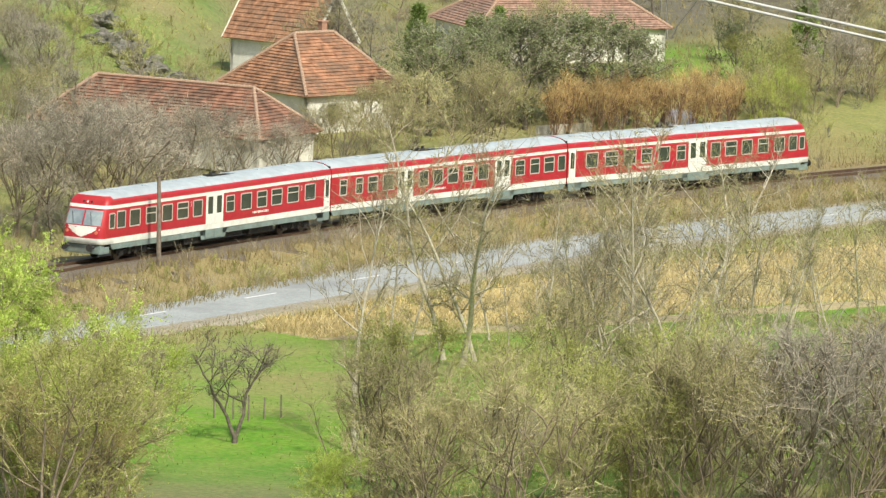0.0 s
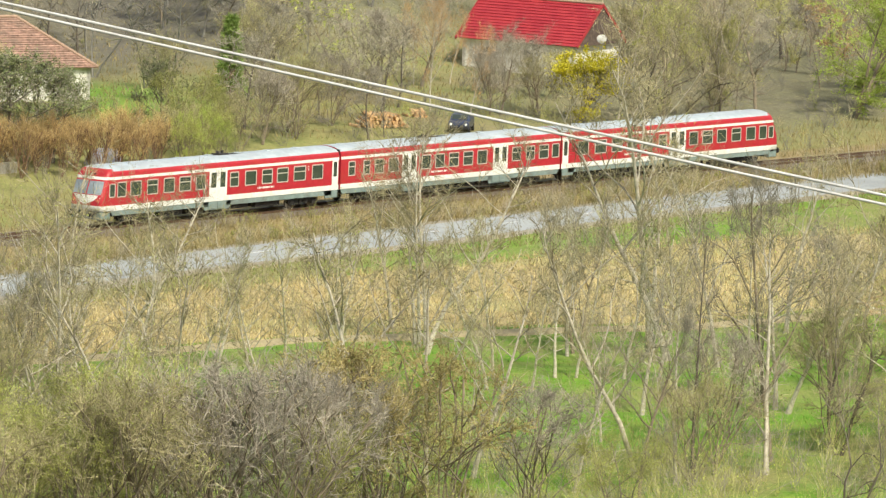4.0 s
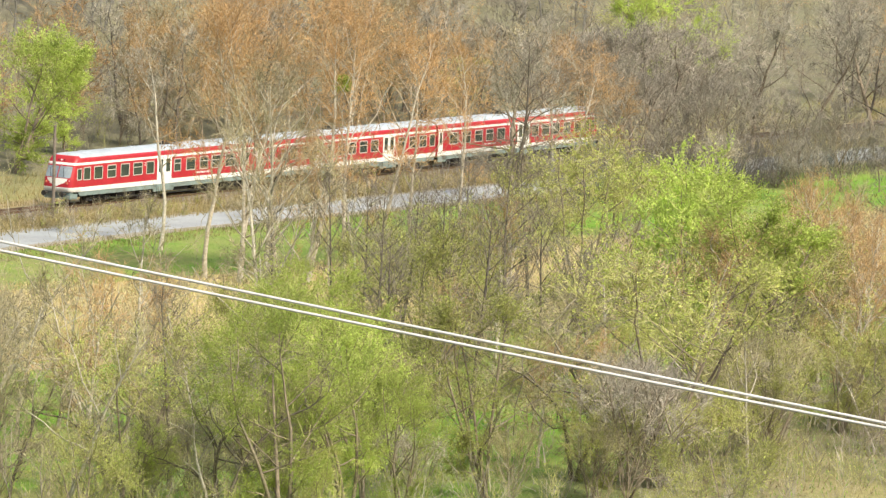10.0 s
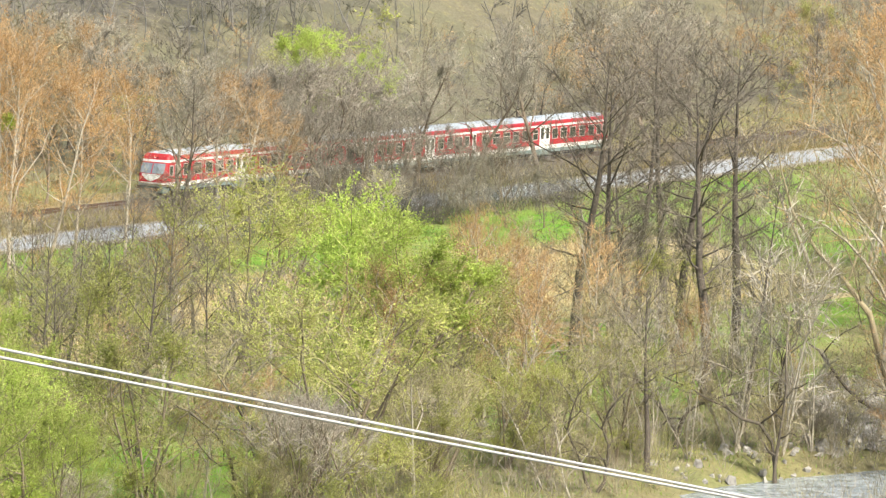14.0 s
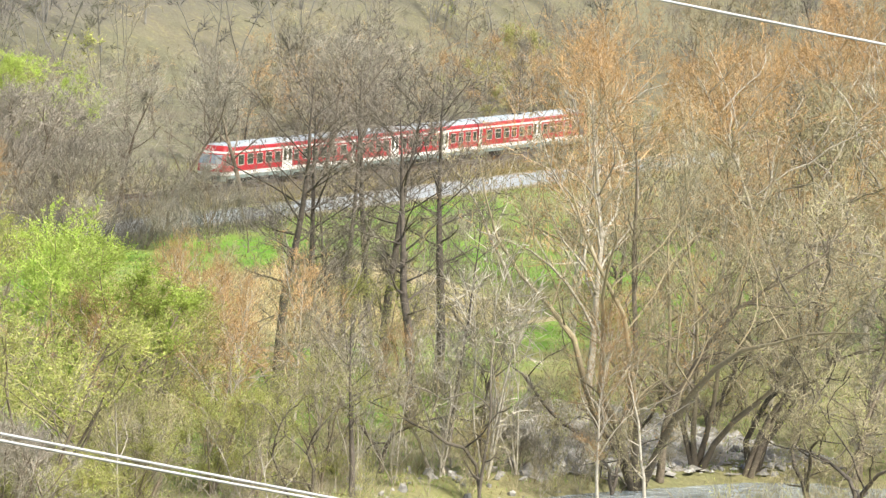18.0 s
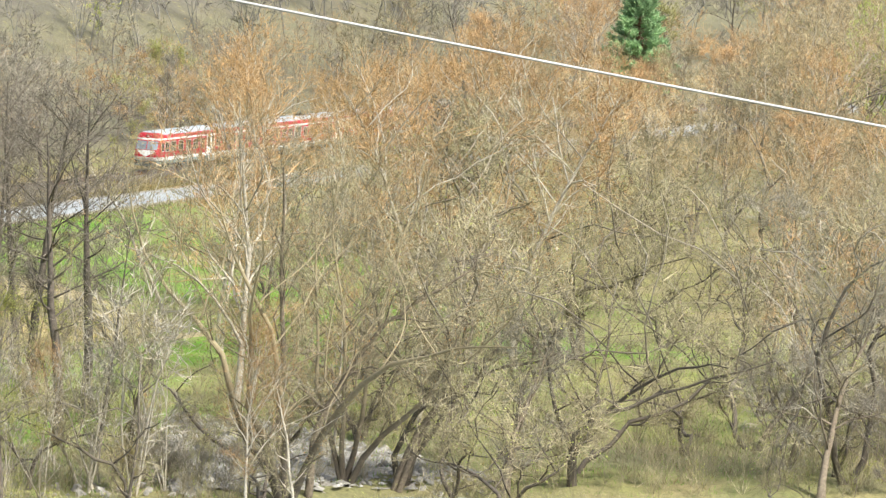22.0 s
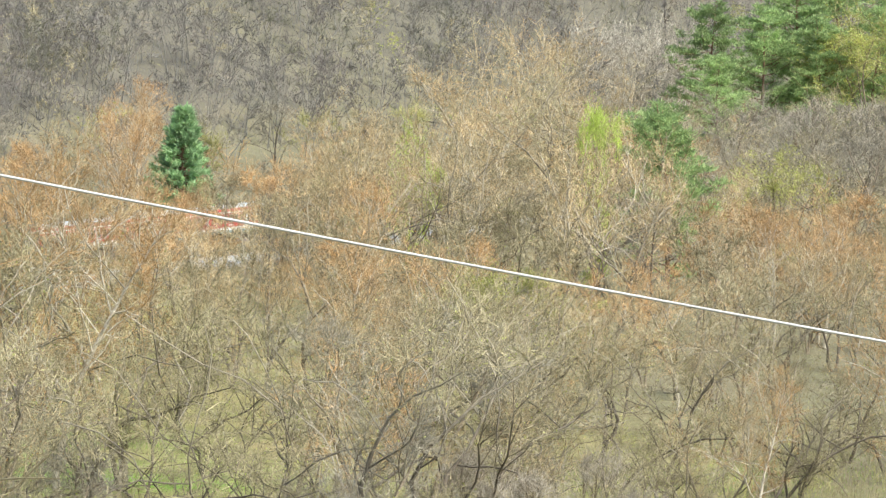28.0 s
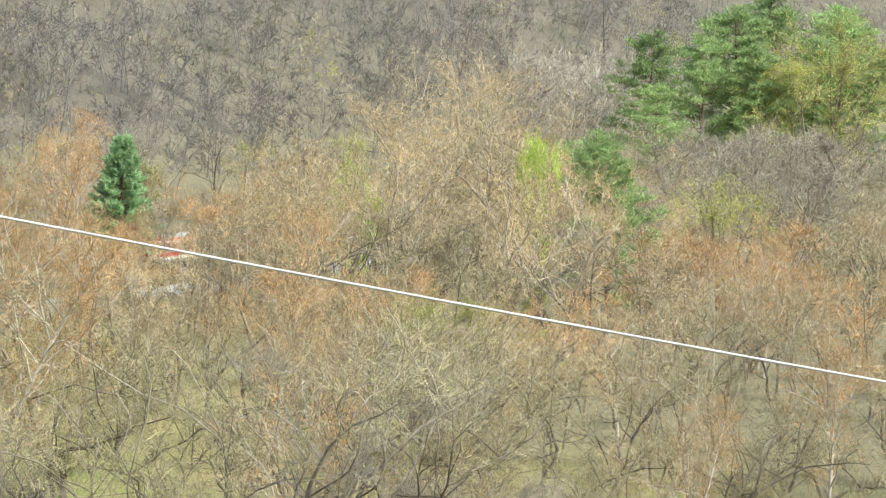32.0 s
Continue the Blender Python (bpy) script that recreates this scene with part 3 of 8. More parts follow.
    P = np.where(first, a + (b - a) * u, b + (c - b) * (u - 1))
    D = np.where(first, b - a, c - b)
    D /= np.linalg.norm(D, axis=1)[:, None] + 1e-9
    D = D + rng.normal(0, 0.55, D.shape) + [0, 0, 0.15 - droop]
    D /= np.linalg.norm(D, axis=1)[:, None]
    D *= (tlen * rng.uniform(0.4, 1.3, twigs))[:, None]
    half = int(twigs * 0.55)
    src = rng.randint(0, half, twigs - half)
    P[half:] = P[src] + D[src] * rng.uniform(0.2, 0.9, (twigs - half, 1))
    D[half:] = (D[src] + rng.normal(0, 0.5, (twigs - half, 3)) * tlen) * 0.65
    tv, tf = slivers(P, D, twid * rng.uniform(0.6, 1.4, twigs), rng)
    tv, tf = np.concatenate([rv, tv]), np.concatenate([rf, tf + len(rv)])
    lv = lf = None
    if leaves:
        src = rng.randint(0, twigs, leaves)
        lp = P[src] + D[src] * rng.uniform(0.1, 1.05, (leaves, 1)) + rng.normal(0, 0.04, (leaves, 3))
        ld = rng.normal(0, 1, (leaves, 3))
        ld /= np.linalg.norm(ld, axis=1)[:, None]
        ld *= (lsize * rng.uniform(0.6, 1.4, leaves))[:, None]
        lv, lf = slivers(lp, ld, lsize * lwide * rng.uniform(0.6, 1.3, leaves), rng)
    return wood, limb_faces, (tv, tf), (lv, lf)


KINDS = {}


def define(kind, label, name, category, bark_m, twig_m, leaf_m, variants, limb_m=None, **kw):
    """Meshes for a kind of tree, in several variants."""
    out = []
    for i in range(variants):
        wood, fine, (tv, tf), (lv, lf) = grow(hash_of(kind) + 17 * i, **kw)
        stems = []
        for st in range(max(w[2] for w in wood) + 1):
            v, f = tubes([w[:2] for w in wood if w[2] == st and len(w[0]) > 8], 6)
            v3, f3 = tubes([w[:2] for w in wood if w[2] == st and len(w[0]) <= 8], 3)
            v, f = tied(v, f, v3, f3, 3)
            stems.append(mesh_of("trunk", v, f, [bark_m], smooth=True))
        V, F, idx = tv, tf, np.zeros(len(tf))
        mats = [twig_m]
        if lv is not None:
            V = np.concatenate([tv, lv])
            F = np.concatenate([tf, lf + len(tv)])
            idx = np.concatenate([idx, np.ones(len(lf))])
            mats.append(leaf_m)
        if limb_m:
            idx[fine[0]:fine[1]] = len(mats)
            mats.append(limb_m if i % 2 == 0 else BARK_MID)
        crown = tri_mesh("crown", V, F, mats, idx)
        out.append((*stems, crown))
    KINDS[kind] = dict(meshes=out, H=kw["H"], label=label, name=name, category=category, n=0)


def hash_of(s):
    return sum((i + 1) * ord(c) for i, c in enumerate(s)) % 9973


TREE_RNG = random.Random(5)


def plant(kind, x, y, h, wide=1.0, label="", group=""):
    """One tree of the kind, h metres high, rooted at x, y."""
    k = KINDS[kind]
    ms = k["meshes"][k["n"] % len(k["meshes"])]
    k["n"] += 1
    s = h / k["H"]
    m = Matrix.LocRotScale((x, y, z_at(x, y) - 0.05), Euler((TREE_RNG.uniform(-0.04, 0.04), TREE_RNG.uniform(-0.04, 0.04), TREE_RNG.uniform(0, 6.28))), (s * wide, s * wide, s))
    ob = thing(k["name"], m, label or k["label"], k["category"], group)
    for i, me in enumerate(ms):
        part("crown" if i == len(ms) - 1 else "trunk" if len(ms) == 2 else "stem", me, ob)
    return ob


# sun on the limbs is put into this whitish bark colour
LIMB_PALE = surface("sunlit_pale_limbs", (0.36, 0.315, 0.235), (0.76, 0.71, 0.6), 3.0, 0.9, 0, 0.2)
define("alder", "tall bare alder with dark trunk and fine dark twigs", "alder_tree", "tree", BARK_DARK, TWIG_DARK, None, 3,
       H=17.0, r0=0.3, bare=0.34, radius=4.0, limbs=20, subs=6, boughs=4, twigs=2600, tlen=0.8, twid=0.022, rise=0.45, wob=0.08, stout=0.42)
define("pale", "slender bare poplar with pale bark and tan twigs", "poplar_tree", "tree", BARK_PALE, TWIG_TAN, None, 3,
       H=15.0, r0=0.19, bare=0.2, radius=3.6, limbs=16, subs=5, boughs=4, twigs=2300, tlen=0.75, twid=0.022, rise=1.1, wob=0.15, limb_m=BARK_BROWN)
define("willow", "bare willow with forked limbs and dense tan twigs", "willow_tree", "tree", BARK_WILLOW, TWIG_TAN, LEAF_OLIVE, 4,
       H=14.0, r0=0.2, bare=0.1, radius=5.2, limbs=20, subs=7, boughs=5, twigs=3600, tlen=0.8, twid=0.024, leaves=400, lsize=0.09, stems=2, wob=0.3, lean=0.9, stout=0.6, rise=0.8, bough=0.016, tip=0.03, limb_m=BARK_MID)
define("rust", "bare tree with rust-coloured budding twigs", "budding_tree", "tree", BARK_PALE, TWIG_RUST, LEAF_RUST, 3,
       H=16.0, r0=0.2, bare=0.2, radius=4.8, limbs=20, subs=6, boughs=5, twigs=2900, tlen=0.85, twid=0.025, leaves=1500, lsize=0.1, rise=1.1, wob=0.17, stout=0.58, bough=0.021, tip=0.03, limb_m=LIMB_PALE)
define("tall", "tall slender tree with pale trunk and rusty budding crown", "budding_tree", "tree", BARK_PALE, TWIG_RUST, LEAF_RUST, 3,
       H=20.0, r0=0.2, bare=0.34, radius=4.4, limbs=16, subs=6, boughs=5, twigs=2700, tlen=0.85, twid=0.025, leaves=2000, lsize=0.105, rise=1.1, wob=0.16, stout=0.46, bough=0.015)
define("wisp", "slender young tree with a light veil of tan twigs", "young_tree", "tree", BARK_PALE, TWIG_TAN, LEAF_OLIVE, 4,
       H=11.0, r0=0.13, bare=0.14, radius=2.9, limbs=13, subs=5, boughs=4, twigs=1500, tlen=0.7, twid=0.022, leaves=250, lsize=0.09, rise=1.0, wob=0.15, limb_m=BARK_BROWN)
define("fresh", "willow in fresh yellow-green spring leaf", "leafing_willow", "tree", BARK_BROWN, TWIG_FRESH, LEAF_FRESH, 3,
       H=11.0, r0=0.22, bare=0.1, radius=4.6, limbs=18, subs=6, boughs=5, twigs=3600, tlen=0.75, twid=0.024, leaves=18000, lsize=0.085, lwide=0.8, stems=3)
define("lime", "round tree in bright lime-green spring leaf", "leafing_tree", "tree", BARK_BROWN, TWIG_FRESH, LEAF_LIME, 2,
       H=11.0, r0=0.2, bare=0.1, radius=4.4, limbs=18, subs=6, boughs=5, twigs=3000, tlen=0.75, twid=0.028, leaves=19000, lsize=0.115, lwide=0.8, stems=2)
define("olive", "willow thicket with olive opening buds", "budding_willow", "tree", BARK_BROWN, TWIG_OLIVE, LEAF_OLIVE, 3,
       H=10.0, r0=0.18, bare=0.08, radius=4.6, limbs=18, subs=6, boughs=5, twigs=3800, tlen=0.8, twid=0.027, leaves=5600, lsize=0.11, stems=4)
define("bush", "bare grey-brown thicket of many stems", "bare_shrub", "shrub", BARK_BROWN, TWIG_PURPLE, None, 3,
       H=6.0, r0=0.055, bare=0.04, radius=3.2, limbs=24, subs=6, boughs=6, twigs=5200, tlen=0.42, twid=0.018, stems=6, rise=1.3, wob=0.14, stout=0.5, bough=0.012)
define("scrub", "bare straw-coloured shrub with dense fine twigs", "bare_shrub", "shrub", BARK_BROWN, TWIG_STRAW, LEAF_OLIVE, 3,
       H=6.0, r0=0.055, bare=0.04, radius=3.2, limbs=24, subs=6, boughs=6, twigs=5200, tlen=0.42, twid=0.018, stems=6, leaves=1100, lsize=0.07, rise=1.3, wob=0.14, stout=0.5, bough=0.012)
define("grey", "bare grey-brown broadleaf tree", "bare_tree", "tree", BARK_BROWN, TWIG_GREY, None, 3,
       H=12.0, r0=0.22, bare=0.16, radius=5.0, limbs=14, subs=6, boughs=5, twigs=3300, tlen=0.8, twid=0.03, wob=0.17, stout=0.5, bough=0.016, rise=0.8)
define("gnarled", "old leaning willow with crooked dark trunks", "old_willow", "tree", BARK_DARK, TWIG_TAN, LEAF_OLIVE, 4,
       H=9.0, r0=0.22, bare=0.16, radius=5.0, limbs=13, subs=6, boughs=4, twigs=2600, tlen=0.8, twid=0.028, leaves=300, lsize=0.1, stems=2, wob=0.36, lean=1.6, stout=0.62, bough=0.016, limb_m=BARK_DARK)
define("ochre", "bare shrub with dense ochre yellow twigs", "ochre_shrub", "shrub", BARK_BROWN, TWIG_OCHRE, LEAF_OCHRE, 2,
       H=6.0, r0=0.09, bare=0.05, radius=2.9, limbs=18, subs=5, boughs=5, twigs=3200, tlen=0.36, twid=0.022, stems=5, leaves=2600, lsize=0.08, rise=0.8)
define("sapling", "slim upright sapling with whitish bare stems", "sapling", "tree", BARK_PALE, TWIG_PALE, None, 3,
       H=12.0, r0=0.11, bare=0.1, radius=1.7, limbs=12, subs=4, boughs=3, twigs=900, tlen=0.9, twid=0.055, stems=3, rise=3.5, limb_m=LIMB_PALE)
define("fruit", "small dark bare fruit tree on the meadow", "fruit_tree", "tree", BARK_DARK, TWIG_DARK, None, 1,
       H=6.0, r0=0.17, bare=0.3, radius=2.2, limbs=16, subs=6, boughs=4, twigs=1500, tlen=0.5, twid=0.03, stems=2, wob=0.2, rise=1.3)
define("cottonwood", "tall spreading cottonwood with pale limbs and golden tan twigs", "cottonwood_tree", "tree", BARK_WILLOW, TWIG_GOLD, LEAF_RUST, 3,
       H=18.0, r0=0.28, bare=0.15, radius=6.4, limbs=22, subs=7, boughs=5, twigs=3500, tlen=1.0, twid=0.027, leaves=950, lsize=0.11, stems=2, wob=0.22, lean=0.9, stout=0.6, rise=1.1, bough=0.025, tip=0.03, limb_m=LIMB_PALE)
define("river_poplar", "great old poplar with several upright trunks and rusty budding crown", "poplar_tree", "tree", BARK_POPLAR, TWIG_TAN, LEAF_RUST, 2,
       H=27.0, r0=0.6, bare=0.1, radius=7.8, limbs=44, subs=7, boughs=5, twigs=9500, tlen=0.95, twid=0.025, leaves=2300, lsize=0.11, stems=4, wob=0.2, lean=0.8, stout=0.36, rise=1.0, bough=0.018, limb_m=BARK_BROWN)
define("dusk", "dark grey-green evergreen garden tree", "evergreen_tree", "tree", BARK_DARK, TWIG_GREY, LEAF_DUSK, 2,
       H=9.0, r0=0.2, bare=0.03, radius=3.6, limbs=18, subs=6, boughs=5, twigs=3400, tlen=0.6, twid=0.026, leaves=5900, lsize=0.150)
define("amber", "shrub with upright orange amber twigs", "amber_shrub", "shrub", BARK_RED, TWIG_AMBER, LEAF_RUST, 2,
       H=4.6, r0=0.05, bare=0.03, radius=1.5, limbs=22, subs=4, boughs=3, twigs=900, tlen=0.8, twid=0.022, leaves=200, lsize=0.075, stems=8, rise=3.4, lean=0.6)
define("yellow", "forsythia shrub in full yellow blossom", "forsythia_shrub", "shrub", BARK_BROWN, TWIG_OLIVE, LEAF_YELLOW, 1,
       H=4.5, r0=0.06, bare=0.03, radius=2.5, limbs=22, subs=5, boughs=4, twigs=2500, tlen=0.5, twid=0.021, leaves=9000, lsize=0.12, stems=6, rise=0.9)


for far, near, tone in (("willow_far", "willow", TWIG_TAN), ("grey_far", "grey", TWIG_GREY), ("rust_far", "rust", TWIG_RUST), ("olive_far", "olive", TWIG_OLIVE)):
    k = KINDS[near]
    define(far, k["label"], k["name"], "tree", BARK_BROWN if near != "grey" else BARK_DARK, tone, {"rust": LEAF_RUST, "olive": LEAF_OLIVE}.get(near), 3,
           H=13.0, r0=0.2, bare=0.16, radius=4.8, limbs=12, subs=5, boughs=4, twigs=2000, tlen=1.0, twid=0.06, leaves={"rust": 700, "olive": 900}.get(near, 0), lsize=0.14, stems=1 + (near != "grey"), wob=0.15)


def conifer(kind, label, name, H, base, seed, leaf_m, n=150, sprays=5200, size=0.4, point=0.9, bare=0.1):
    """A conifer: whorls of boughs with needle sprays."""
    rng = np.random.RandomState(seed)
    pts, rad, _ = branch(rng, (0, 0, -0.2), (0, 0, 1), H, H * 0.016, 0.02, 10, 0.2, 0.01)
    wood, E = [(pts, rad)], []
    for i in range(n):
        f = bare + (0.98 - bare) * (i / n) ** 0.85
        z = f * H
        L = base * (1 - f) ** point * rng.uniform(0.65, 1.15) + 0.25
        az = i * 2.4 + rng.uniform(-0.4, 0.4)
        bp, br, _ = branch(rng, (0, 0, z), (math.cos(az), math.sin(az), rng.uniform(-0.1, 0.35)), L, 0.04, 0.01, 4, 0.25, 0.1)
        wood.append((bp, br))
        E.append(bp)
    pick = rng.randint(0, len(E), sprays)
    u = rng.uniform(0.25, 1, sprays) ** 0.7
    P, D = np.zeros((sprays, 3)), np.zeros((sprays, 3))
    for i in range(sprays):
        e = E[pick[i]]
        j = min(int(u[i] * 4), 3)
        P[i] = e[j] + (e[j + 1] - e[j]) * (u[i] * 4 - j)
        D[i] = e[j + 1] - e[j]
    D /= np.linalg.norm(D, axis=1)[:, None]
    D = (D * 0.6 + rng.normal(0, 0.5, D.shape) + [0, 0, 0.25]) * size * rng.uniform(0.6, 1.3, (sprays, 1))
    P += rng.normal(0, 0.1, P.shape)
    v, f = tubes(wood, 4)
    tv, tf = slivers(P, D, size * 0.4 * rng.uniform(0.6, 1.4, sprays), rng)
    KINDS[kind] = dict(meshes=[(mesh_of("trunk", v, f, [BARK_RED], smooth=True), tri_mesh("crown", tv, tf, [leaf_m]))], H=H, label=label, name=name, category="tree", n=0)


conifer("spruce", "green spruce standing in bare woodland", "spruce_tree", 12.0, 3.9, 3, LEAF_SPRUCE, 240, 21000, 0.34, 0.85, 0.1)


def pine(seed, H=18.0, spread=7.0):
    """A broad pine: uneven tiers of boughs that end in upturned tufts of needles."""
    rng = np.random.RandomState(seed)
    pts, rad, _ = branch(rng, (0, 0, -0.3), (0, 0, 1), H * 0.96, 0.26, 0.04, 10, 0.1, 0.04)
    wood, C, S = [(pts, rad)], [], []
    for i in range(62):
        f = 0.12 + 0.85 * (i / 62) ** 0.85
        k = min(int(f * 10), 9)
        s = pts[k] + (pts[k + 1] - pts[k]) * (f * 10 - k)
        L = spread * (1 - max(0, f - 0.38) / 0.62) ** 0.6 * rng.uniform(0.4, 1.1) + 0.5
        az = i * 2.4 + rng.uniform(-0.7, 0.7)
        bp, br, _ = branch(rng, s, (math.cos(az), math.sin(az), rng.uniform(-0.15, 0.5)), L, max(0.03, rad[k] * 0.4), 0.02, 5, 0.4, 0.16)
        wood.append((bp, br))
        for q in range(int(5 + 1.3 * L)):
            g = rng.uniform(0.25, 1.0) * 5
            j = min(int(g), 4)
            u = (bp[j + 1] - bp[j]) / np.linalg.norm(bp[j + 1] - bp[j])
            cross = np.array([-u[1], u[0], 0.1]) * rng.choice([-1, 1])
            c = bp[j] + (bp[j + 1] - bp[j]) * (g - j) + (cross + u * 0.7) * rng.uniform(0, 0.28) * L * (1.15 - g / 5) + [0, 0, rng.uniform(-0.1, 0.25)]
            C.append(c)
            S.append(rng.uniform(0.4, 0.85))
    C, S = np.array(C), np.array(S)
    n = 30
    k = np.repeat(np.arange(len(C)), n)
    o = rng.normal(0, 0.5, (len(k), 3)) * [1, 1, 0.3]
    P = C[k] + o * S[k][:, None]
    D = (o * 0.6 + rng.normal(0, 0.3, o.shape) + [0, 0, 0.4]) * 0.5 * rng.uniform(0.6, 1.3, (len(k), 1))
    v, f = tubes(wood, 5)
    tv, tf = slivers(P, D, 0.13 * rng.uniform(0.6, 1.4, len(k)), rng)
    return mesh_of("trunk", v, f, [BARK_RED], smooth=True), tri_mesh("crown", tv, tf, [LEAF_PINE])


KINDS["pine"] = dict(meshes=[pine(5), pine(6), pine(7)], H=18.0, label="broad green pine with uneven layered boughs", name="pine_tree", category="tree", n=0)
conifer("thuja", "narrow green garden thuja", "thuja_tree", 9.0, 1.7, 4, LEAF_THUJA, 160, 5200, 0.35)


def plant_conifer(kind, x, y, h, wide=1.0):
    k = KINDS[kind]
    s = h / k["H"]
    ob = thing(k["name"], Matrix.LocRotScale((x, y, z_at(x, y) - 0.05), Euler((0, 0, TREE_RNG.uniform(0, 6.28))), (s * wide, s * wide, s)), k["label"], k["category"])
    for nm, me in zip(("trunk", "crown"), k["meshes"][0]):
        part(nm, me, ob)
    return ob

# ---- railcar set ----
M_RED = surface("red_coach_paint", (0.38, 0.018, 0.03), (0.47, 0.027, 0.042), 2.0, 0.42, 0, 0.04, 0.01, (0.36, 0.04, 0.03), 0.5)
M_CREAM = surface("white_coach_paint", (0.72, 0.72, 0.68), (0.83, 0.83, 0.79), 3.0, 0.45, 0, 0.04, 0.01, (0.6, 0.59, 0.54), 0.6)
M_SKIRT = surface("grey_green_skirt_paint", (0.17, 0.235, 0.225), (0.25, 0.32, 0.305), 3.0, 0.55, 0, 0.05, 0.01, (0.15, 0.15, 0.13), 0.7)
M_ROOF = surface("pale_grey_roof_paint", (0.35, 0.4, 0.435), (0.46, 0.51, 0.545), 1.5, 0.6, 0, 0.1, 0.01, (0.36, 0.38, 0.41), 0.25)
M_GLASS = surface("tinted_window_glass", (0.035, 0.045, 0.04), (0.06, 0.07, 0.06), 0.7, 0.06, 0, 0.0, spec=0.6)
# pale blue blotches put the sky's reflection into the windscreen colour
M_SCREEN = surface("windscreen_reflection", (0.17, 0.21, 0.245), (0.36, 0.41, 0.44), 0.9, 0.08, 0, 0.0, spec=0.6)
M_FRAME = surface("window_frame_metal", (0.55, 0.5, 0.46), (0.68, 0.62, 0.57), 6.0, 0.4, 0.3, 0)
M_UNDER = surface("sooty_underframe", (0.018, 0.017, 0.016), (0.05, 0.045, 0.04), 6.0, 0.85, 0, 0.3)
M_STEEL = surface("worn_wheel_steel", (0.09, 0.07, 0.055), (0.2, 0.17, 0.14), 8.0, 0.5, 0.7, 0.1)
M_RUBBER = surface("black_rubber", (0.015, 0.015, 0.015), (0.035, 0.035, 0.035), 6.0, 0.8, 0, 0.1)
M_LAMP = surface("lamp_lens", (0.55, 0.12, 0.08), (0.75, 0.3, 0.2), 9.0, 0.2, 0, 0)

SIDE = [(1.40, 1.13), (1.43, 1.15), (1.43, 1.50), (1.43, 3.24), (1.43, 3.44), (1.40, 3.66), (1.33, 3.80), (1.12, 3.96), (0.75, 4.08), (0.3, 4.14), (0.0, 4.15)]
BANDS = [1, 1, 0, 1, 0, 0, 2, 2, 2, 2]  # paint of each strip: red, white, roof grey


def body_shell(x0, x1):
    """The painted shell between x0 and x1, open below."""
    ring = [(-y, z) for y, z in SIDE] + [(y, z) for y, z in SIDE[-2::-1]]
    mats = BANDS + BANDS[::-1]
    n, v, f, idx = len(ring), [], [], []
    for x in (x0, x1):
        v += [(x, y, z) for y, z in ring]
    for i in range(n - 1):
        f.append((i, n + i, n + i + 1, i + 1))
        idx.append(mats[i])
    for o in (0, n):
        f.append(tuple(range(o, o + n)))
        idx.append(0)
    return mesh_of("body", v, f, [M_RED, M_CREAM, M_ROOF], idx)


NOSE = [(1.13, -13.3, 1.40), (1.16, -13.38, 1.43), (1.50, -13.40, 1.43), (2.12, -13.30, 1.43), (2.2, -13.27, 1.43), (3.2, -12.88, 1.43), (3.25, -12.86, 1.43),
        (3.44, -12.80, 1.43), (3.66, -12.66, 1.40), (3.80, -12.54, 1.33), (3.96, -12.38, 1.12), (4.08, -12.2, 0.75), (4.14, -12.06, 0.3), (4.15, -12.0, 0.02)]
NOSE_PAINT = [1, 1, 0, 0, 0, 0, 1, 0, 0, 0, 2, 2, 2]


def nose_x(z, y):
    zs = [k[0] for k in NOSE]
    xf = float(np.interp(z, zs, [k[1] for k in NOSE]))
    hw = float(np.interp(z, zs, [k[2] for k in NOSE]))
    u = min(1.0, abs(y) / hw)
    bow = 0.10 * u * u + (1 - (1 - max(0, (u - 0.72) / 0.28) ** 2.4) ** (1 / 2.4)) * 0.5
    return xf + min(bow, 1.0) * min(1.0, (-12.0 - xf) / 0.6)


def nose_shell():
    v, f, idx = [], [], []
    us = [-1, -0.985, -0.95, -0.9, -0.84, -0.76, -0.6, -0.3, 0, 0.3, 0.6, 0.76, 0.84, 0.9, 0.95, 0.985, 1]
    n = len(us) + 2
    for z, xf, hw in NOSE:
        v.append((-12.0, -hw, z))
        v += [(nose_x(z, u * hw), u * hw, z) for u in us]
        v.append((-12.0, hw, z))
    for i in range(len(NOSE) - 1):
        for j in range(n - 1):
            f.append((i * n + j, (i + 1) * n + j, (i + 1) * n + j + 1, i * n + j + 1))
            idx.append(NOSE_PAINT[i])
    return mesh_of("cab_front", v, f, [M_RED, M_CREAM, M_ROOF], idx, smooth=True)


def nose_patch(name, outline, mat, lift=0.02, rows=6):
    """A sheet lying on the cab front; outline: (z, y from, y to)."""
    v, f = [], []
    for z, ya, yb in outline:
        for k in range(rows + 1):
            y = ya + (yb - ya) * k / rows
            v.append((nose_x(z, y) - lift, y, z))
    n = rows + 1
    for i in range(len(outline) - 1):
        for k in range(rows):
            f.append((i * n + k, (i + 1) * n + k, (i + 1) * n + k + 1, i * n + k + 1))
    return mesh_of(name, v, f, [mat], smooth=True)


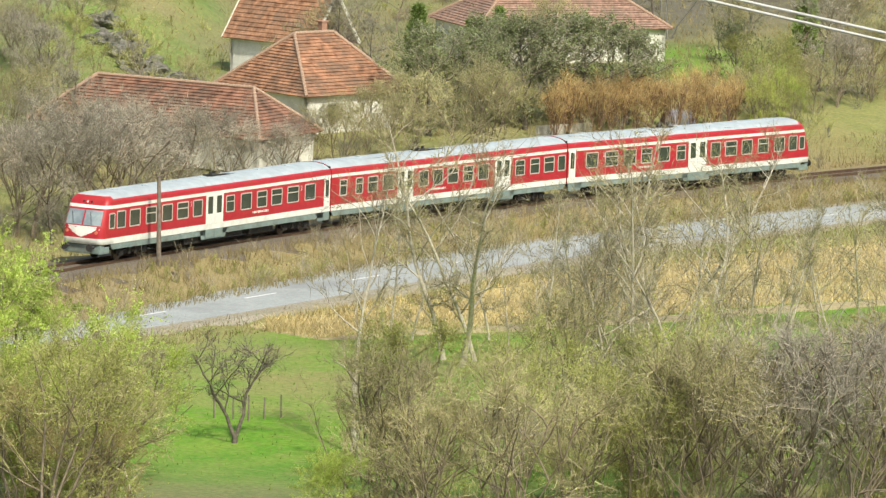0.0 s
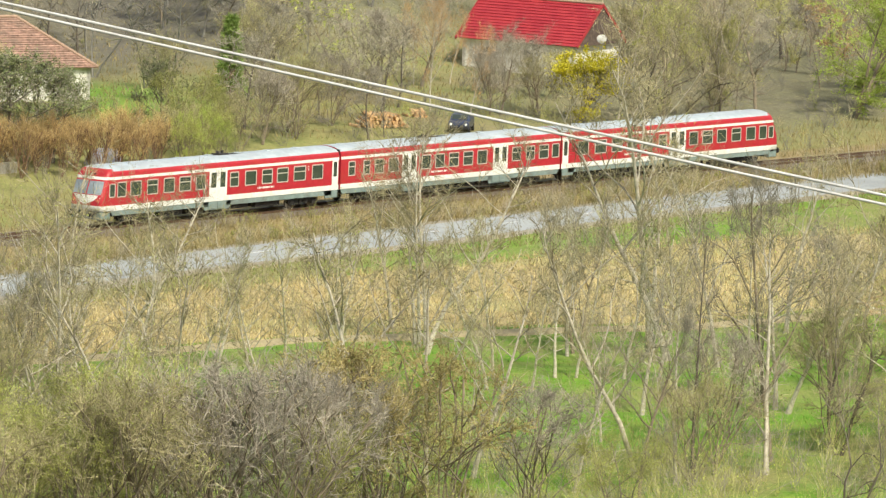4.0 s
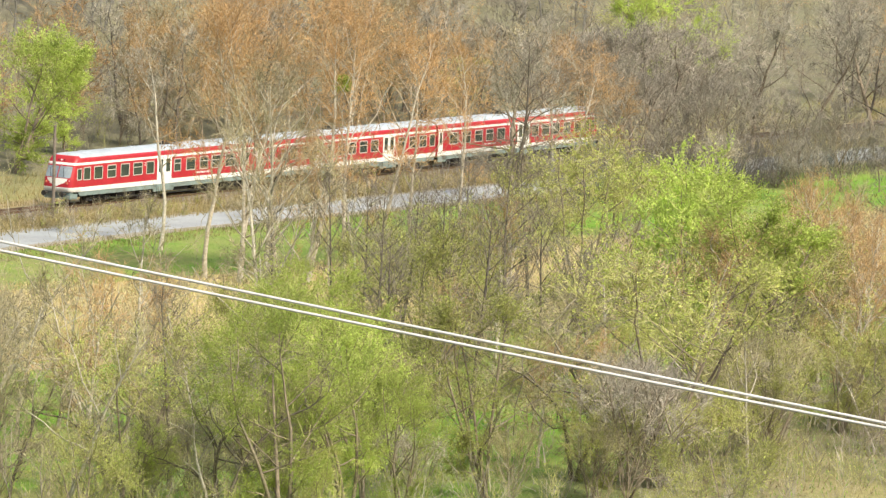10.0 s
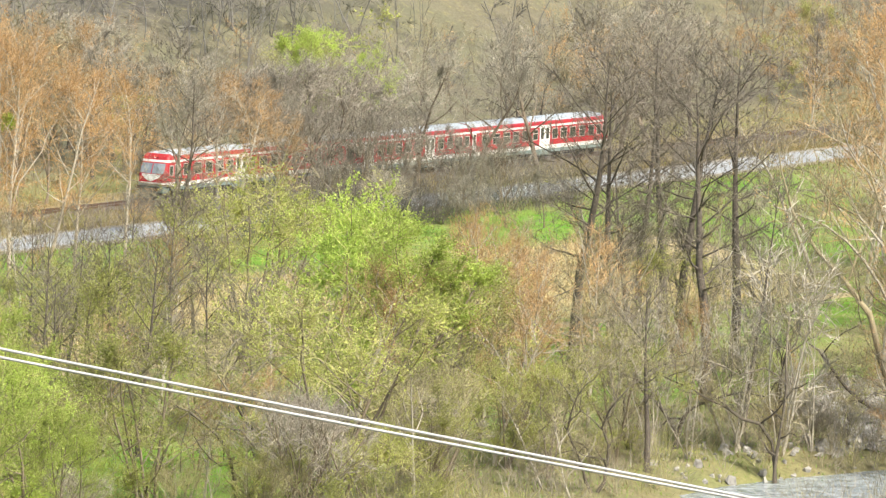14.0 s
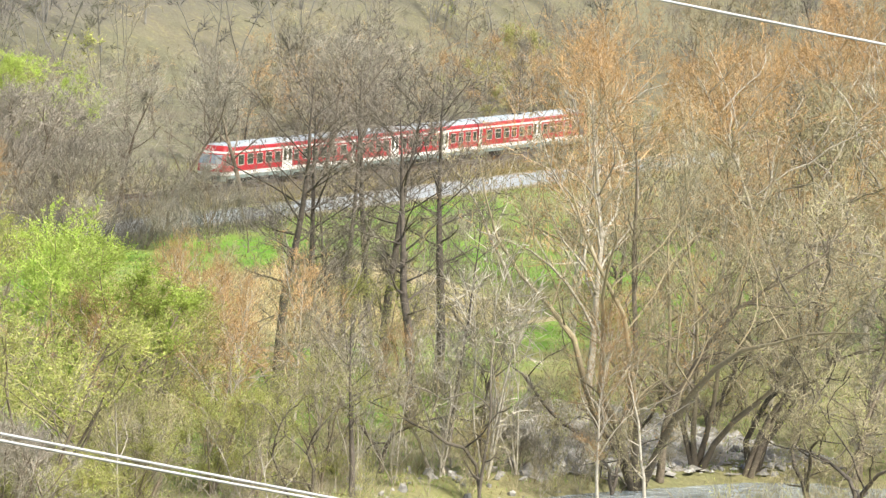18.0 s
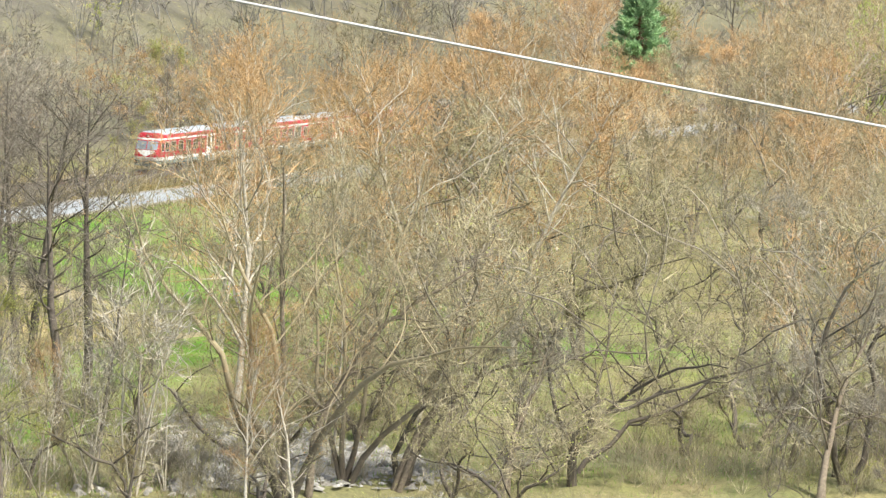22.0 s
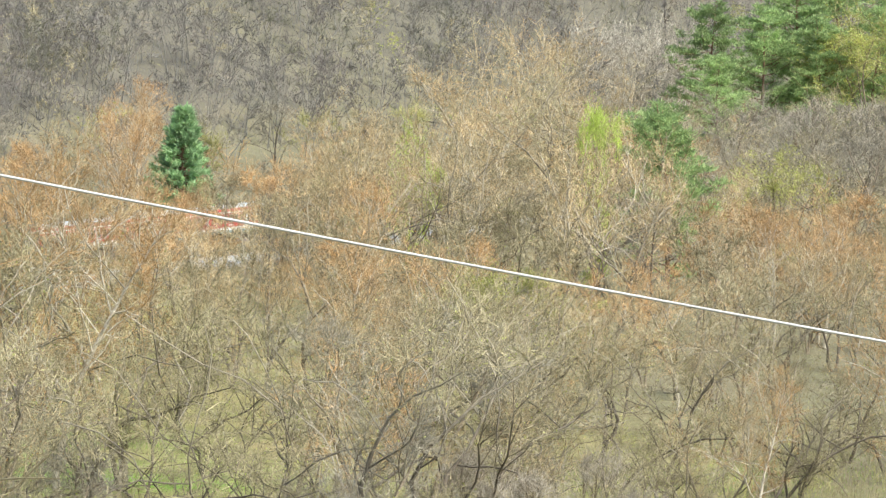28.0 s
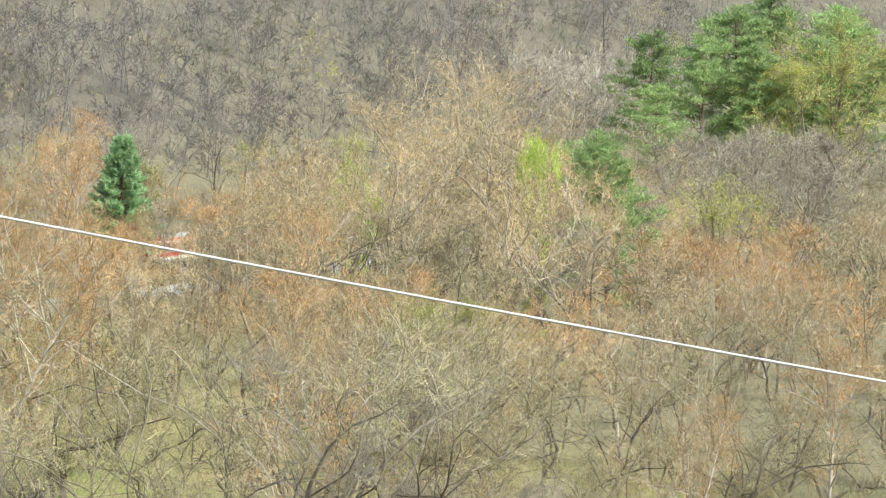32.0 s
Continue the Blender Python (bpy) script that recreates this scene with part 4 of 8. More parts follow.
def ring_mesh(name, w, h, t, depth, mat, r=0.1):
    """A rounded window frame in the xz plane, standing depth proud towards -y."""
    def loop(w, h, r):
        pts = []
        for cx, cz, a0 in ((w / 2 - r, h / 2 - r, 0), (-w / 2 + r, h / 2 - r, 90), (-w / 2 + r, -h / 2 + r, 180), (w / 2 - r, -h / 2 + r, 270)):
            for k in range(4):
                a = radians(a0 + 30 * k)
                pts.append((cx + r * math.cos(a), cz + r * math.sin(a)))
        return pts
    o, i = loop(w, h, r), loop(w - 2 * t, h - 2 * t, max(0.02, r - t))
    n, v, f = len(o), [], []
    for pts, y in ((o, 0.0), (o, -depth), (i, -depth), (i, 0.0)):
        v += [(x, y, z) for x, z in pts]
    for k in range(3):
        for j in range(n):
            f.append((k * n + j, k * n + (j + 1) % n, (k + 1) * n + (j + 1) % n, (k + 1) * n + j))
    return mesh_of(name, v, f, [mat])


def plate(name, w, h, mat, y=-0.006, r=0.08):
    me = ring_mesh(name, w, h, 0.01, 0.005, mat, r)
    bm = bmesh.new()
    n = 16
    pts = []
    for cx, cz, a0 in ((w / 2 - r, h / 2 - r, 0), (-w / 2 + r, h / 2 - r, 90), (-w / 2 + r, -h / 2 + r, 180), (w / 2 - r, -h / 2 + r, 270)):
        for k in range(4):
            a = radians(a0 + 30 * k)
            pts.append((cx + r * math.cos(a), y, cz + r * math.sin(a)))
    bpy.data.meshes.remove(me)
    bm.faces.new([bm.verts.new(p) for p in pts])
    return bm_mesh(name, bm, mat)


WIN_CACHE = {}


def cached(key, make):
    if key not in WIN_CACHE:
        WIN_CACHE[key] = make()
    return WIN_CACHE[key]


def window(car, xa, xb, side, split, z0=2.02, z1=3.08):
    """A framed side window with its pane, and a bar where it opens."""
    w, h = round(xb - xa, 2), z1 - z0
    m = pose((xa + xb) / 2, 1.432 * side, (z0 + z1) / 2, 0, 0, 0 if side < 0 else 180)
    fr = part("window", cached(("ring", w, h), lambda: ring_mesh("window", w, h, 0.075, 0.022, M_FRAME)), car, "", m)
    part("pane", cached(("pane", w, h), lambda: plate("pane", w - 0.06, h - 0.06, M_GLASS)), fr)
    if split:
        part("bar", cached(("bar", w), lambda: box_mesh("bar", -w / 2 + 0.06, w / 2 - 0.06, -0.024, -0.002, 0.1, 0.16, M_FRAME)), fr)


def door(car, xa, xb, side, leaves):
    """A white folding door down to the step, each leaf with its pane."""
    w = (xb - xa) / leaves
    for k in range(leaves):
        c = xa + w * (k + 0.5)
        m = pose(c, 1.432 * side, 0, 0, 0, 0 if side < 0 else 180)
        lf = part("door_leaf", cached(("leaf", round(w, 2)), lambda: box_mesh("door_leaf", -w / 2 + 0.012, w / 2 - 0.012, -0.02, 0.03, 1.46, 3.3, M_CREAM, 0.008)), car, "white folding door leaf", m)
        part("pane", cached(("dpane", round(w, 2)), lambda: plate("pane", w * 0.56, 1.05, M_GLASS, 0, 0.06)), lf, "", pose(0, -0.024, 2.62))
        part("foot_panel", cached(("dfoot", round(w, 2)), lambda: box_mesh("foot_panel", -w / 2 + 0.012, w / 2 - 0.012, -0.018, 0.03, 0.62, 1.14, M_SKIRT, 0.008)), lf, "grey green lower door panel")


def skirt(car, xa, xb, side, z0):
    bm = bmesh.new()
    d = 0.25
    vs = [(xa, 1.13), (xb, 1.13), (xb - d, z0), (xa + d, z0)]
    a = [bm.verts.new((x, side * 1.40, z)) for x, z in vs]
    b = [bm.verts.new((x, side * 1.34, z)) for x, z in vs]
    bm.faces.new(a)
    bm.faces.new(b[::-1])
    for i in range(4):
        bm.faces.new((a[i], a[(i + 1) % 4], b[(i + 1) % 4], b[i]))
    bmesh.ops.recalc_face_normals(bm, faces=bm.faces)
    part("skirt", bm_mesh("skirt", bm, M_SKIRT), car, "grey green skirt panel")


def bogie(car, x):
    bm = bmesh.new()
    for s in (-1, 1):
        box(bm, -1.7, 1.7, s * 1.0 - 0.09, s * 1.0 + 0.09, 0.42, 0.68, 0.03)
        for k in (-1.25, 1.25):
            box(bm, k - 0.22, k + 0.22, s * 1.06 - 0.1, s * 1.06 + 0.1, 0.3, 0.62, 0.03)
        for k in (-0.35, 0.35):
            cyl(bm, (k, s * 1.08, 0.35), (k, s * 1.08, 0.8), 0.12, n=10)
    box(bm, -0.35, 0.35, -1.0, 1.0, 0.45, 0.8, 0.03)
    bg = part("bogie", cached("bogie", lambda: bm_mesh("bogie", bm, M_UNDER)), car, "sooty steel bogie", pose(x, 0, 0))

    def wheel_mesh():
        b = bmesh.new()
        cyl(b, (0, -0.07, 0), (0, 0.07, 0), 0.42, n=24)
        cyl(b, (0, -0.10, 0), (0, 0.10, 0), 0.15, n=12)
        return bm_mesh("wheel", b, M_STEEL)
    for k in (-1.25, 1.25):
        for s in (-1, 1):
            part("wheel", cached("wheel", wheel_mesh), bg, "", pose(k, s * 0.75, 0.42))


def underfloor(car, boxes):
    for xa, xb, z0 in boxes:
        part("equipment_box", box_mesh("equipment_box", xa, xb, -1.15, 1.15, z0, 1.1, M_UNDER, 0.05), car, "sooty underfloor equipment")


def text_mesh(name, body, size, mat):
    cu = bpy.data.curves.new(name, "FONT")
    cu.body, cu.size, cu.extrude = body, size, 0.002
    ob = new(name, cu)
    dg = bpy.context.evaluated_depsgraph_get()
    me = bpy.data.meshes.new_from_object(ob.evaluated_get(dg))
    bpy.data.objects.remove(ob)
    me.materials.clear()
    me.materials.append(mat)
    return me


def class_sign(car, x, side):
    part("class_number", cached("two", lambda: text_mesh("class_number", "2", 0.42, M_CREAM)), car, "white class number", pose(x, 1.436 * side, 2.72, 90, 0, 0 if side < 0 else 180))


def lettering(car, x, side):
    """The row of small lettering under the windows, as bars."""
    r, p = random.Random(3), -0.95
    while p < 0.95:
        w = r.choice((0.06, 0.09, 0.12))
        me = cached("bar%d" % (w * 100), lambda: box_mesh("letter_bar", 0, w, -0.004, 0, 0, 0.14, M_CREAM))
        turn = 1 if side < 0 else -1
        part("letter_bar", me, car, "small white letter bar", pose(x + turn * p, 1.432 * side, 1.72, 0, 0, 0 if side < 0 else 180))
        p += w + r.choice((0.03, 0.03, 0.08))


def roof_gear(car, xs, dark):
    """Panel seams and vents along the roof."""
    for k, x in enumerate(np.arange(xs[0], xs[1], 3.3)):
        bm = bmesh.new()
        box(bm, x - 0.28, x + 0.28, -0.22, 0.22, 4.1, 4.2, 0.04)
        part("roof_vent", bm_mesh("roof_vent", bm, M_ROOF), car, "low grey roof vent")
    if dark:
        bm = bmesh.new()
        box(bm, dark - 0.55, dark + 0.55, -0.35, 0.35, 4.1, 4.24, 0.04)
        cyl(bm, (dark - 0.5, -0.2, 4.15), (dark - 0.5, -0.2, 4.42), 0.09, 0.11)
        cyl(bm, (dark + 0.35, 0.1, 4.15), (dark + 0.35, 0.1, 4.40), 0.09, 0.11)
        part("exhaust", bm_mesh("exhaust", bm, M_UNDER), car, "sooty roof exhaust")
        soot = bmesh.new()
        bmesh.ops.create_circle(soot, cap_ends=True, segments=20, radius=1.0, matrix=Matrix.LocRotScale((dark + 0.6, -0.1, 4.152), None, (1.9, 0.28, 1)))
        part("soot", bm_mesh("soot", soot, M_UNDER), car, "dark soot streak")


END_WINDOWS = [(1.5, 2.47, 0), (2.9, 4.1, 0), (4.7, 5.9, 1), (6.5, 7.7, 0), (8.2, 9.5, 1), (10.0, 11.1, 0), (13.8, 14.8, 1), (15.5, 16.8, 0), (17.4, 18.6, 1), (19.1, 20.4, 1), (21.0, 22.4, 1), (23.1, 24.4, 0)]
MID_WINDOWS = [(1.0, 1.8, 1), (2.7, 3.5, 1), (4.0, 5.1, 1), (5.6, 6.8, 0), (9.5, 10.6, 0), (11.1, 12.2, 0), (12.7, 13.9, 1), (14.4, 15.6, 1), (16.1, 17.3, 0), (20.3, 21.4, 1), (22.0, 23.1, 1), (23.6, 24.8, 1), (25.2, 26.1, 0)]
HALF = 13.2


def running_gear(car, nose):
    for x in (-9.4, 9.4):
        bogie(car, x)
    underfloor(car, [(-6.8, -4.2, 0.4), (-3.6, 0.2, 0.35), (0.9, 3.1, 0.45), (3.9, 6.7, 0.4)])
    part("floor_frame", box_mesh("floor_frame", -12.8, 13.0, -1.3, 1.3, 0.98, 1.14, M_UNDER), car, "dark floor frame")


def end_car(label):
    car = thing("railcar", pose(0, 0, 0), label, "train", "cars of the train")
    part("body", body_shell(-12.0, 13.05), car, "red body with white bands and pale grey roof")
    cab = part("cab_front", nose_shell(), car, "red rounded cab front")
    for ya, yb in ((-1.22, -0.05), (0.05, 1.22)):
        part("windscreen", nose_patch("windscreen", [(2.26, ya, yb), (2.7, ya, yb), (3.14, ya * 0.98, yb * 0.98)], M_SCREEN, 0.015), cab, "windscreen pane with sky reflection painted in")
        y = (ya + yb) / 2
        bm = cyl(bmesh.new(), (nose_x(2.3, y) - 0.04, y, 2.3), (nose_x(3.0, y) - 0.04, y + 0.25, 3.0), 0.014, n=6)
        part("wiper", bm_mesh("wiper", bm, M_RUBBER), cab)
    part("chevron", nose_patch("chevron", [(1.56, -0.06, 0.06), (1.8, -0.62, 0.62), (2.04, -1.2, 1.2), (2.2, -1.3, 1.3)], M_CREAM, 0.008, 8), cab, "white painted chevron")
    for y in (-1.02, 1.02):
        x = nose_x(1.86, y)
        bm = cyl(bmesh.new(), (x - 0.05, y, 1.86), (x + 0.05, y, 1.86), 0.1, n=14)
        part("lamp", bm_mesh("lamp", bm, M_LAMP), cab, "round red tail lamp")
        bm = cyl(bmesh.new(), (-13.3, y * 0.86, 0.98), (-13.75, y * 0.86, 0.98), 0.09, n=10)
        cyl(bm, (-13.75, y * 0.86, 0.98), (-13.82, y * 0.86, 0.98), 0.22, n=18)
        part("buffer", bm_mesh("buffer", bm, M_UNDER), car, "round black buffer")
    for y in (-0.28, 0, 0.28):
        x = nose_x(3.6, y)
        bm = cyl(bmesh.new(), (x - 0.03, y, 3.6), (x + 0.06, y, 3.6), 0.07, n=10)
        part("top_lamp", bm_mesh("top_lamp", bm, M_CREAM if y == 0 else M_UNDER), cab)
    part("apron", box_mesh("apron", -13.2, -12.2, -1.3, 1.3, 0.55, 1.12, M_SKIRT, 0.08), car, "grey green front apron")
    for side in (-1, 1):
        window(car, -12.55, -11.9, side, 0, 2.05, 3.0)
        for xa, xb, sp in END_WINDOWS:
            window(car, xa - HALF, xb - HALF, side, sp)
        door(car, 11.5 - HALF, 13.5 - HALF, side, 2)
        door(car, 25.45 - HALF, 26.15 - HALF, side, 1)
        skirt(car, -12.3, 13.0, side, 0.8)
        skirt(car, 10.9 - HALF, 14.1 - HALF, side, 0.55)
        skirt(car, 24.6 - HALF, 26.2 - HALF, side, 0.6)
        class_sign(car, 9.72 - HALF, side)
        class_sign(car, 22.6 - HALF, side)
        lettering(car, 17.9 - HALF, side)
    roof_gear(car, (-10, 12), 1.2)
    running_gear(car, True)
    return car


def mid_car(label):
    car = thing("railcar", pose(0, 0, 0), label, "train", "cars of the train")
    part("body", body_shell(-13.05, 13.05), car, "red body with white bands and pale grey roof")
    for side in (-1, 1):
        for xa, xb, sp in MID_WINDOWS:
            window(car, xa - HALF, xb - HALF, side, sp)
        door(car, 7.2 - HALF, 8.95 - HALF, side, 2)
        door(car, 18.0 - HALF, 19.8 - HALF, side, 2)
        skirt(car, -13.0, 13.0, side, 0.8)
        skirt(car, 6.6 - HALF, 9.5 - HALF, side, 0.55)
        skirt(car, 17.4 - HALF, 20.4 - HALF, side, 0.55)
        class_sign(car, 5.25 - HALF, side)
        lettering(car, 11.6 - HALF, side)
    for x in (-13.14, 13.14):
        bm = bmesh.new()
        for k in range(-2, 3):
            box(bm, x + 0.05 * k - 0.022, x + 0.05 * k + 0.022, -1.28 + 0.04 * (k % 2), 1.28 - 0.04 * (k % 2), 1.0, 3.95, 0.01)
        part("bellows", bm_mesh("bellows", bm, M_RUBBER), car, "black rubber gangway bellows")
    roof_gear(car, (-11.5, 12), -1.6)
    running_gear(car, False)
    return car


rear_car = end_car("red railcar with white bands and slanted cab front")
middle_car = mid_car("red middle railcar with white bands and doors")
front_car = copy_thing(rear_car, pose(0, 0, 0))
RUN_T = [0, 5.5, 10, 15.5, 20.5, 27.5, 32]
RUN_S = [83.0, 171.9, 243.7, 330.3, 406.5, 511.7, 578.2]


def train_rows(nr, flip):
    rows = []
    for k in range(33):
        c = float(np.interp(k, RUN_T, RUN_S)) + HALF + 26.4 * nr
        xa, ya, _ = on_line(c - 9.4)
        xb, yb, _ = on_line(c + 9.4)
        a = math.degrees(math.atan2(yb - ya, xb - xa))
        za, zb = float(rail_z(xa)), float(rail_z(xb))
        pitch = math.degrees(math.atan2(za - zb, 18.8))
        rows.append((float(k), pose((xa + xb) / 2, (ya + yb) / 2, (za + zb) / 2, 0, -pitch if flip else pitch, a + (180 if flip else 0))))
    return rows


def motions():
    walk(rear_car, train_rows(0, False))
    walk(middle_car, train_rows(1, False))
    walk(front_car, train_rows(2, True))

# ---- houses beyond the railway ----
M_PLASTER = surface("white_lime_plaster", (0.68, 0.66, 0.61), (0.8, 0.78, 0.73), 2.0, 0.9, 0, 0.2, 0.01, (0.5, 0.47, 0.41), 0.4)
M_TILE_OR = piecewise("orange_roof_tile", (0.3, 0.155, 0.095), (0.34, 0.18, 0.11), 0.85, 0.5, 1.7, stain=(0.18, 0.122, 0.09))
M_TILE_BR = piecewise("brown_roof_tile", (0.235, 0.122, 0.085), (0.265, 0.14, 0.097), 0.85, 0.55, 1.5, stain=(0.13, 0.095, 0.075))
M_TILE_PK = piecewise("faded_roof_tile", (0.29, 0.18, 0.14), (0.36, 0.23, 0.18), 0.85, 0.45, 2.6, stain=(0.2, 0.15, 0.12))
M_TIN = surface("red_metal_roofing", (0.31, 0.024, 0.036), (0.4, 0.042, 0.05), 0.8, 0.45, 0, 0.05)
M_RIDGE = surface("ridge_mortar", (0.3, 0.19, 0.135), (0.52, 0.38, 0.29), 3.0, 0.9)
M_PLANK = surface("dark_gable_boards", (0.07, 0.05, 0.042), (0.15, 0.11, 0.09), 3.0, 0.85, 0, 0.4)
M_SASH = surface("grey_window_wood", (0.2, 0.19, 0.18), (0.33, 0.31, 0.29), 4.0, 0.7)
M_BRICK = surface("chimney_brick", (0.33, 0.17, 0.12), (0.46, 0.28, 0.2), 6.0, 0.9)
M_DISH = surface("white_dish_enamel", (0.75, 0.75, 0.74), (0.85, 0.85, 0.84), 3.0, 0.5, 0, 0)


def slope(parent, a, b, c, d, mat, course=0.38, name="roof_course"):
    """Roof face between the eave a-b and the upper edge d-c, laid in overlapping courses, each a thin wedge."""
    a, b, c, d = (Vector(p) for p in (a, b, c, d))
    n = (b - a).cross(d - a).normalized()
    if n.z < 0:
        n = -n
    rows = max(3, int(round(((d - a).length + (c - b).length) / 2 / course)))
    rng = random.Random(int(a.x * 7 + b.y * 3) + rows)
    for i in range(rows):
        u0, u1 = i / rows, min(1.0, (i + 1.25) / rows)
        p, q, r, s = a.lerp(d, u0), b.lerp(c, u0), b.lerp(c, u1), a.lerp(d, u1)
        L = max((q - p).length, 0.02)
        k = max(2, int(L / 0.9))
        v, f = [], []
        for j in range(k + 1):
            w = j / k
            e = rng.uniform(0.0, 0.03)
            v += [p.lerp(q, w) + n * (0.075 + e), s.lerp(r, w) + n * (0.012), p.lerp(q, w) + n * 0.0]
        for j in range(k):
            o = 3 * j
            f += [(o, o + 3, o + 4, o + 1), (o + 2, o + 5, o + 3, o)]
        part(name, mesh_of(name, v, f, [mat]), parent)


def caps(parent, p, q):
    """Ridge tiles end to end, each a short tapered half pipe."""
    p, q = Vector(p), Vector(q)
    k = max(2, int((q - p).length / 0.42))
    step = (q - p).length / k
    turn = (q - p).to_track_quat("Z", "Y").to_matrix().to_4x4()
    me = cached("ridge", lambda: bm_mesh("ridge_tile", cyl(bmesh.new(), (0, 0, 0), (0, 0, 1.06), 0.14, 0.115, 8), M_RIDGE))
    for i in range(k):
        part("ridge_tile", me, parent, "", Matrix.Translation(p.lerp(q, i / k)) @ turn @ Matrix.Diagonal((1, 1, step, 1)))


def wall_with_openings(name, L, H, t, holes, mat):
    """A wall along x, its outer face at y = 0, thickness towards +y; holes: (x0, x1, z0, z1)."""
    xs = sorted({0.0, L, *[h for o in holes for h in o[:2]]})
    zs = sorted({0.0, H, *[h for o in holes for h in o[2:]]})
    bm = bmesh.new()
    for i in range(len(xs) - 1):
        for j in range(len(zs) - 1):
            cx, cz = (xs[i] + xs[i + 1]) / 2, (zs[j] + zs[j + 1]) / 2
            if any(o[0] < cx < o[1] and o[2] < cz < o[3] for o in holes):
                continue
            box(bm, xs[i], xs[i + 1], 0, t, zs[j], zs[j + 1])
    bmesh.ops.remove_doubles(bm, verts=bm.verts, dist=0.0005)
    return bm_mesh(name, bm, mat)


def house_window(wall, o):
    x0, x1, z0, z1 = o
    w = part("window", ring_mesh("window", x1 - x0, z1 - z0, 0.09, 0.06, M_SASH, 0.03), wall, "grey wooden window", pose((x0 + x1) / 2, 0.12, (z0 + z1) / 2))
    return w


def pane_in(wall, o):
    x0, x1, z0, z1 = o
    part("pane", box_mesh("pane", x0 + 0.02, x1 - 0.02, 0.13, 0.15, z0 + 0.02, z1 - 0.02, M_GLASS), wall)


def house(name, x, y, rot, L, W, H, rh, hip, ridge_along, tiles, label, wins=(), z=None, gable=None, over=0.45, group="village houses"):
    """Walls, openings and a tiled roof. L along local x, W along local y; hip: run of the hips, 0 for gables."""
    z = z_at(x, y) - 0.15 if z is None else z
    h = thing(name, pose(x, y, z, 0, 0, rot), label, "house", group)
    sides = {"front": (pose(-L / 2, -W / 2, 0), L), "right": (pose(L / 2, -W / 2, 0, 0, 0, 90), W), "back": (pose(L / 2, W / 2, 0, 0, 0, 180), L), "left": (pose(-L / 2, W / 2, 0, 0, 0, 270), W)}
    for key, (m, ln) in sides.items():
        holes = [o[1:] for o in wins if o[0] == key]
        wl = part("wall", wall_with_openings("wall", ln, H, 0.3, holes, M_PLASTER), h, "", m)
        for o in holes:
            house_window(wl, o)
            pane_in(wl, o)
    X, Y, zr = L / 2 + over, W / 2 + over, H + rh
    ze = H - 0.12
    if ridge_along == "x":
        e, r = [(-X, -Y, ze), (X, -Y, ze), (X, Y, ze), (-X, Y, ze)], [(-X + hip, 0, zr), (X - hip, 0, zr)]
    else:
        e, r = [(-X, Y, ze), (-X, -Y, ze), (X, -Y, ze), (X, Y, ze)], [(0, Y - hip, zr), (0, -Y + hip, zr)]
    roof = part("roof", mesh_of("roof", e + r, [(0, 1, 5, 4), (2, 3, 4, 5), (1, 2, 5), (3, 0, 4), (0, 3, 2, 1)], [M_PLANK]), h, "boarded roof under the tiles")
    slope(roof, e[0], e[1], r[1], r[0], tiles)
    slope(roof, e[2], e[3], r[0], r[1], tiles)
    if hip:
        slope(roof, e[1], e[2], r[1], r[1], tiles)
        slope(roof, e[3], e[0], r[0], r[0], tiles)
        for i, j in ((0, 0), (3, 0), (1, 1), (2, 1)):
            caps(roof, Vector(e[i]) + Vector((0, 0, 0.1)), Vector(r[j]) + Vector((0, 0, 0.1)))
    else:
        for top, ends in ((r[1], (e[1], e[2])), (r[0], (e[3], e[0]))):
            for end in ends:
                p, q = Vector(end), Vector(top)
                out = (Vector(r[1]) - Vector(r[0])).normalized() * (0.05 if top is r[1] else -0.05)
                side, turn = (q - p).length, (q - p).to_track_quat("X", "Z").to_matrix().to_4x4()
                part("barge_board", box_mesh("barge_board", 0, side, -0.03, 0.03, -0.16, 0.12, gable or M_PLASTER), roof, "painted barge board", Matrix.Translation(p + out) @ turn)
    caps(roof, Vector(r[0]) + Vector((0, 0, 0.1)), Vector(r[1]) + Vector((0, 0, 0.1)))
    return h


def chimney(h, x, y, z0, z1, w=0.5):
    bm = box(bmesh.new(), x - w / 2, x + w / 2, y - w / 2, y + w / 2, z0, z1, 0.02)
    box(bm, x - w / 2 - 0.07, x + w / 2 + 0.07, y - w / 2 - 0.07, y + w / 2 + 0.07, z1, z1 + 0.12, 0.02)
    part("chimney", bm_mesh("chimney", bm, M_BRICK), h, "short brick chimney")


h2 = house("house", -7.3, 466.2, 42, 9.0, 9.3, 2.9, 3.8, 3.1, "x", M_TILE_OR, "white house with hipped orange tile roof", [("left", 4.2, 5.0, 1.0, 2.1), ("front", 2, 3, 1, 2.2)], z=1.55)
chimney(h2, 1.6, 0.9, 5.4, 7.4)
h1 = house("house", -9.6, 501.5, 50, 4.8, 8.2, 3.0, 4.0, 0, "y", M_TILE_OR, "white house with steep orange tile roof and boarded gable", z=1.5)
h3 = house("house", -16.4, 445.4, 60, 7.4, 18.0, 2.4, 2.9, 3.1, "y", M_TILE_BR, "long low house with brown tile roof", [("left", 8, 9, 0.9, 1.9), ("left", 12, 13, 0.9, 1.9)], z=1.28)
h4 = house("house", 10.9, 523.5, 21, 16.0, 10.0, 3.0, 3.5, 5.0, "x", M_TILE_PK, "white house with faded hipped tile roof", [("front", 4, 5, 1, 2.2)], z=1.44)
chimney(h4, 1.0, 0.2, 5.7, 7.4)
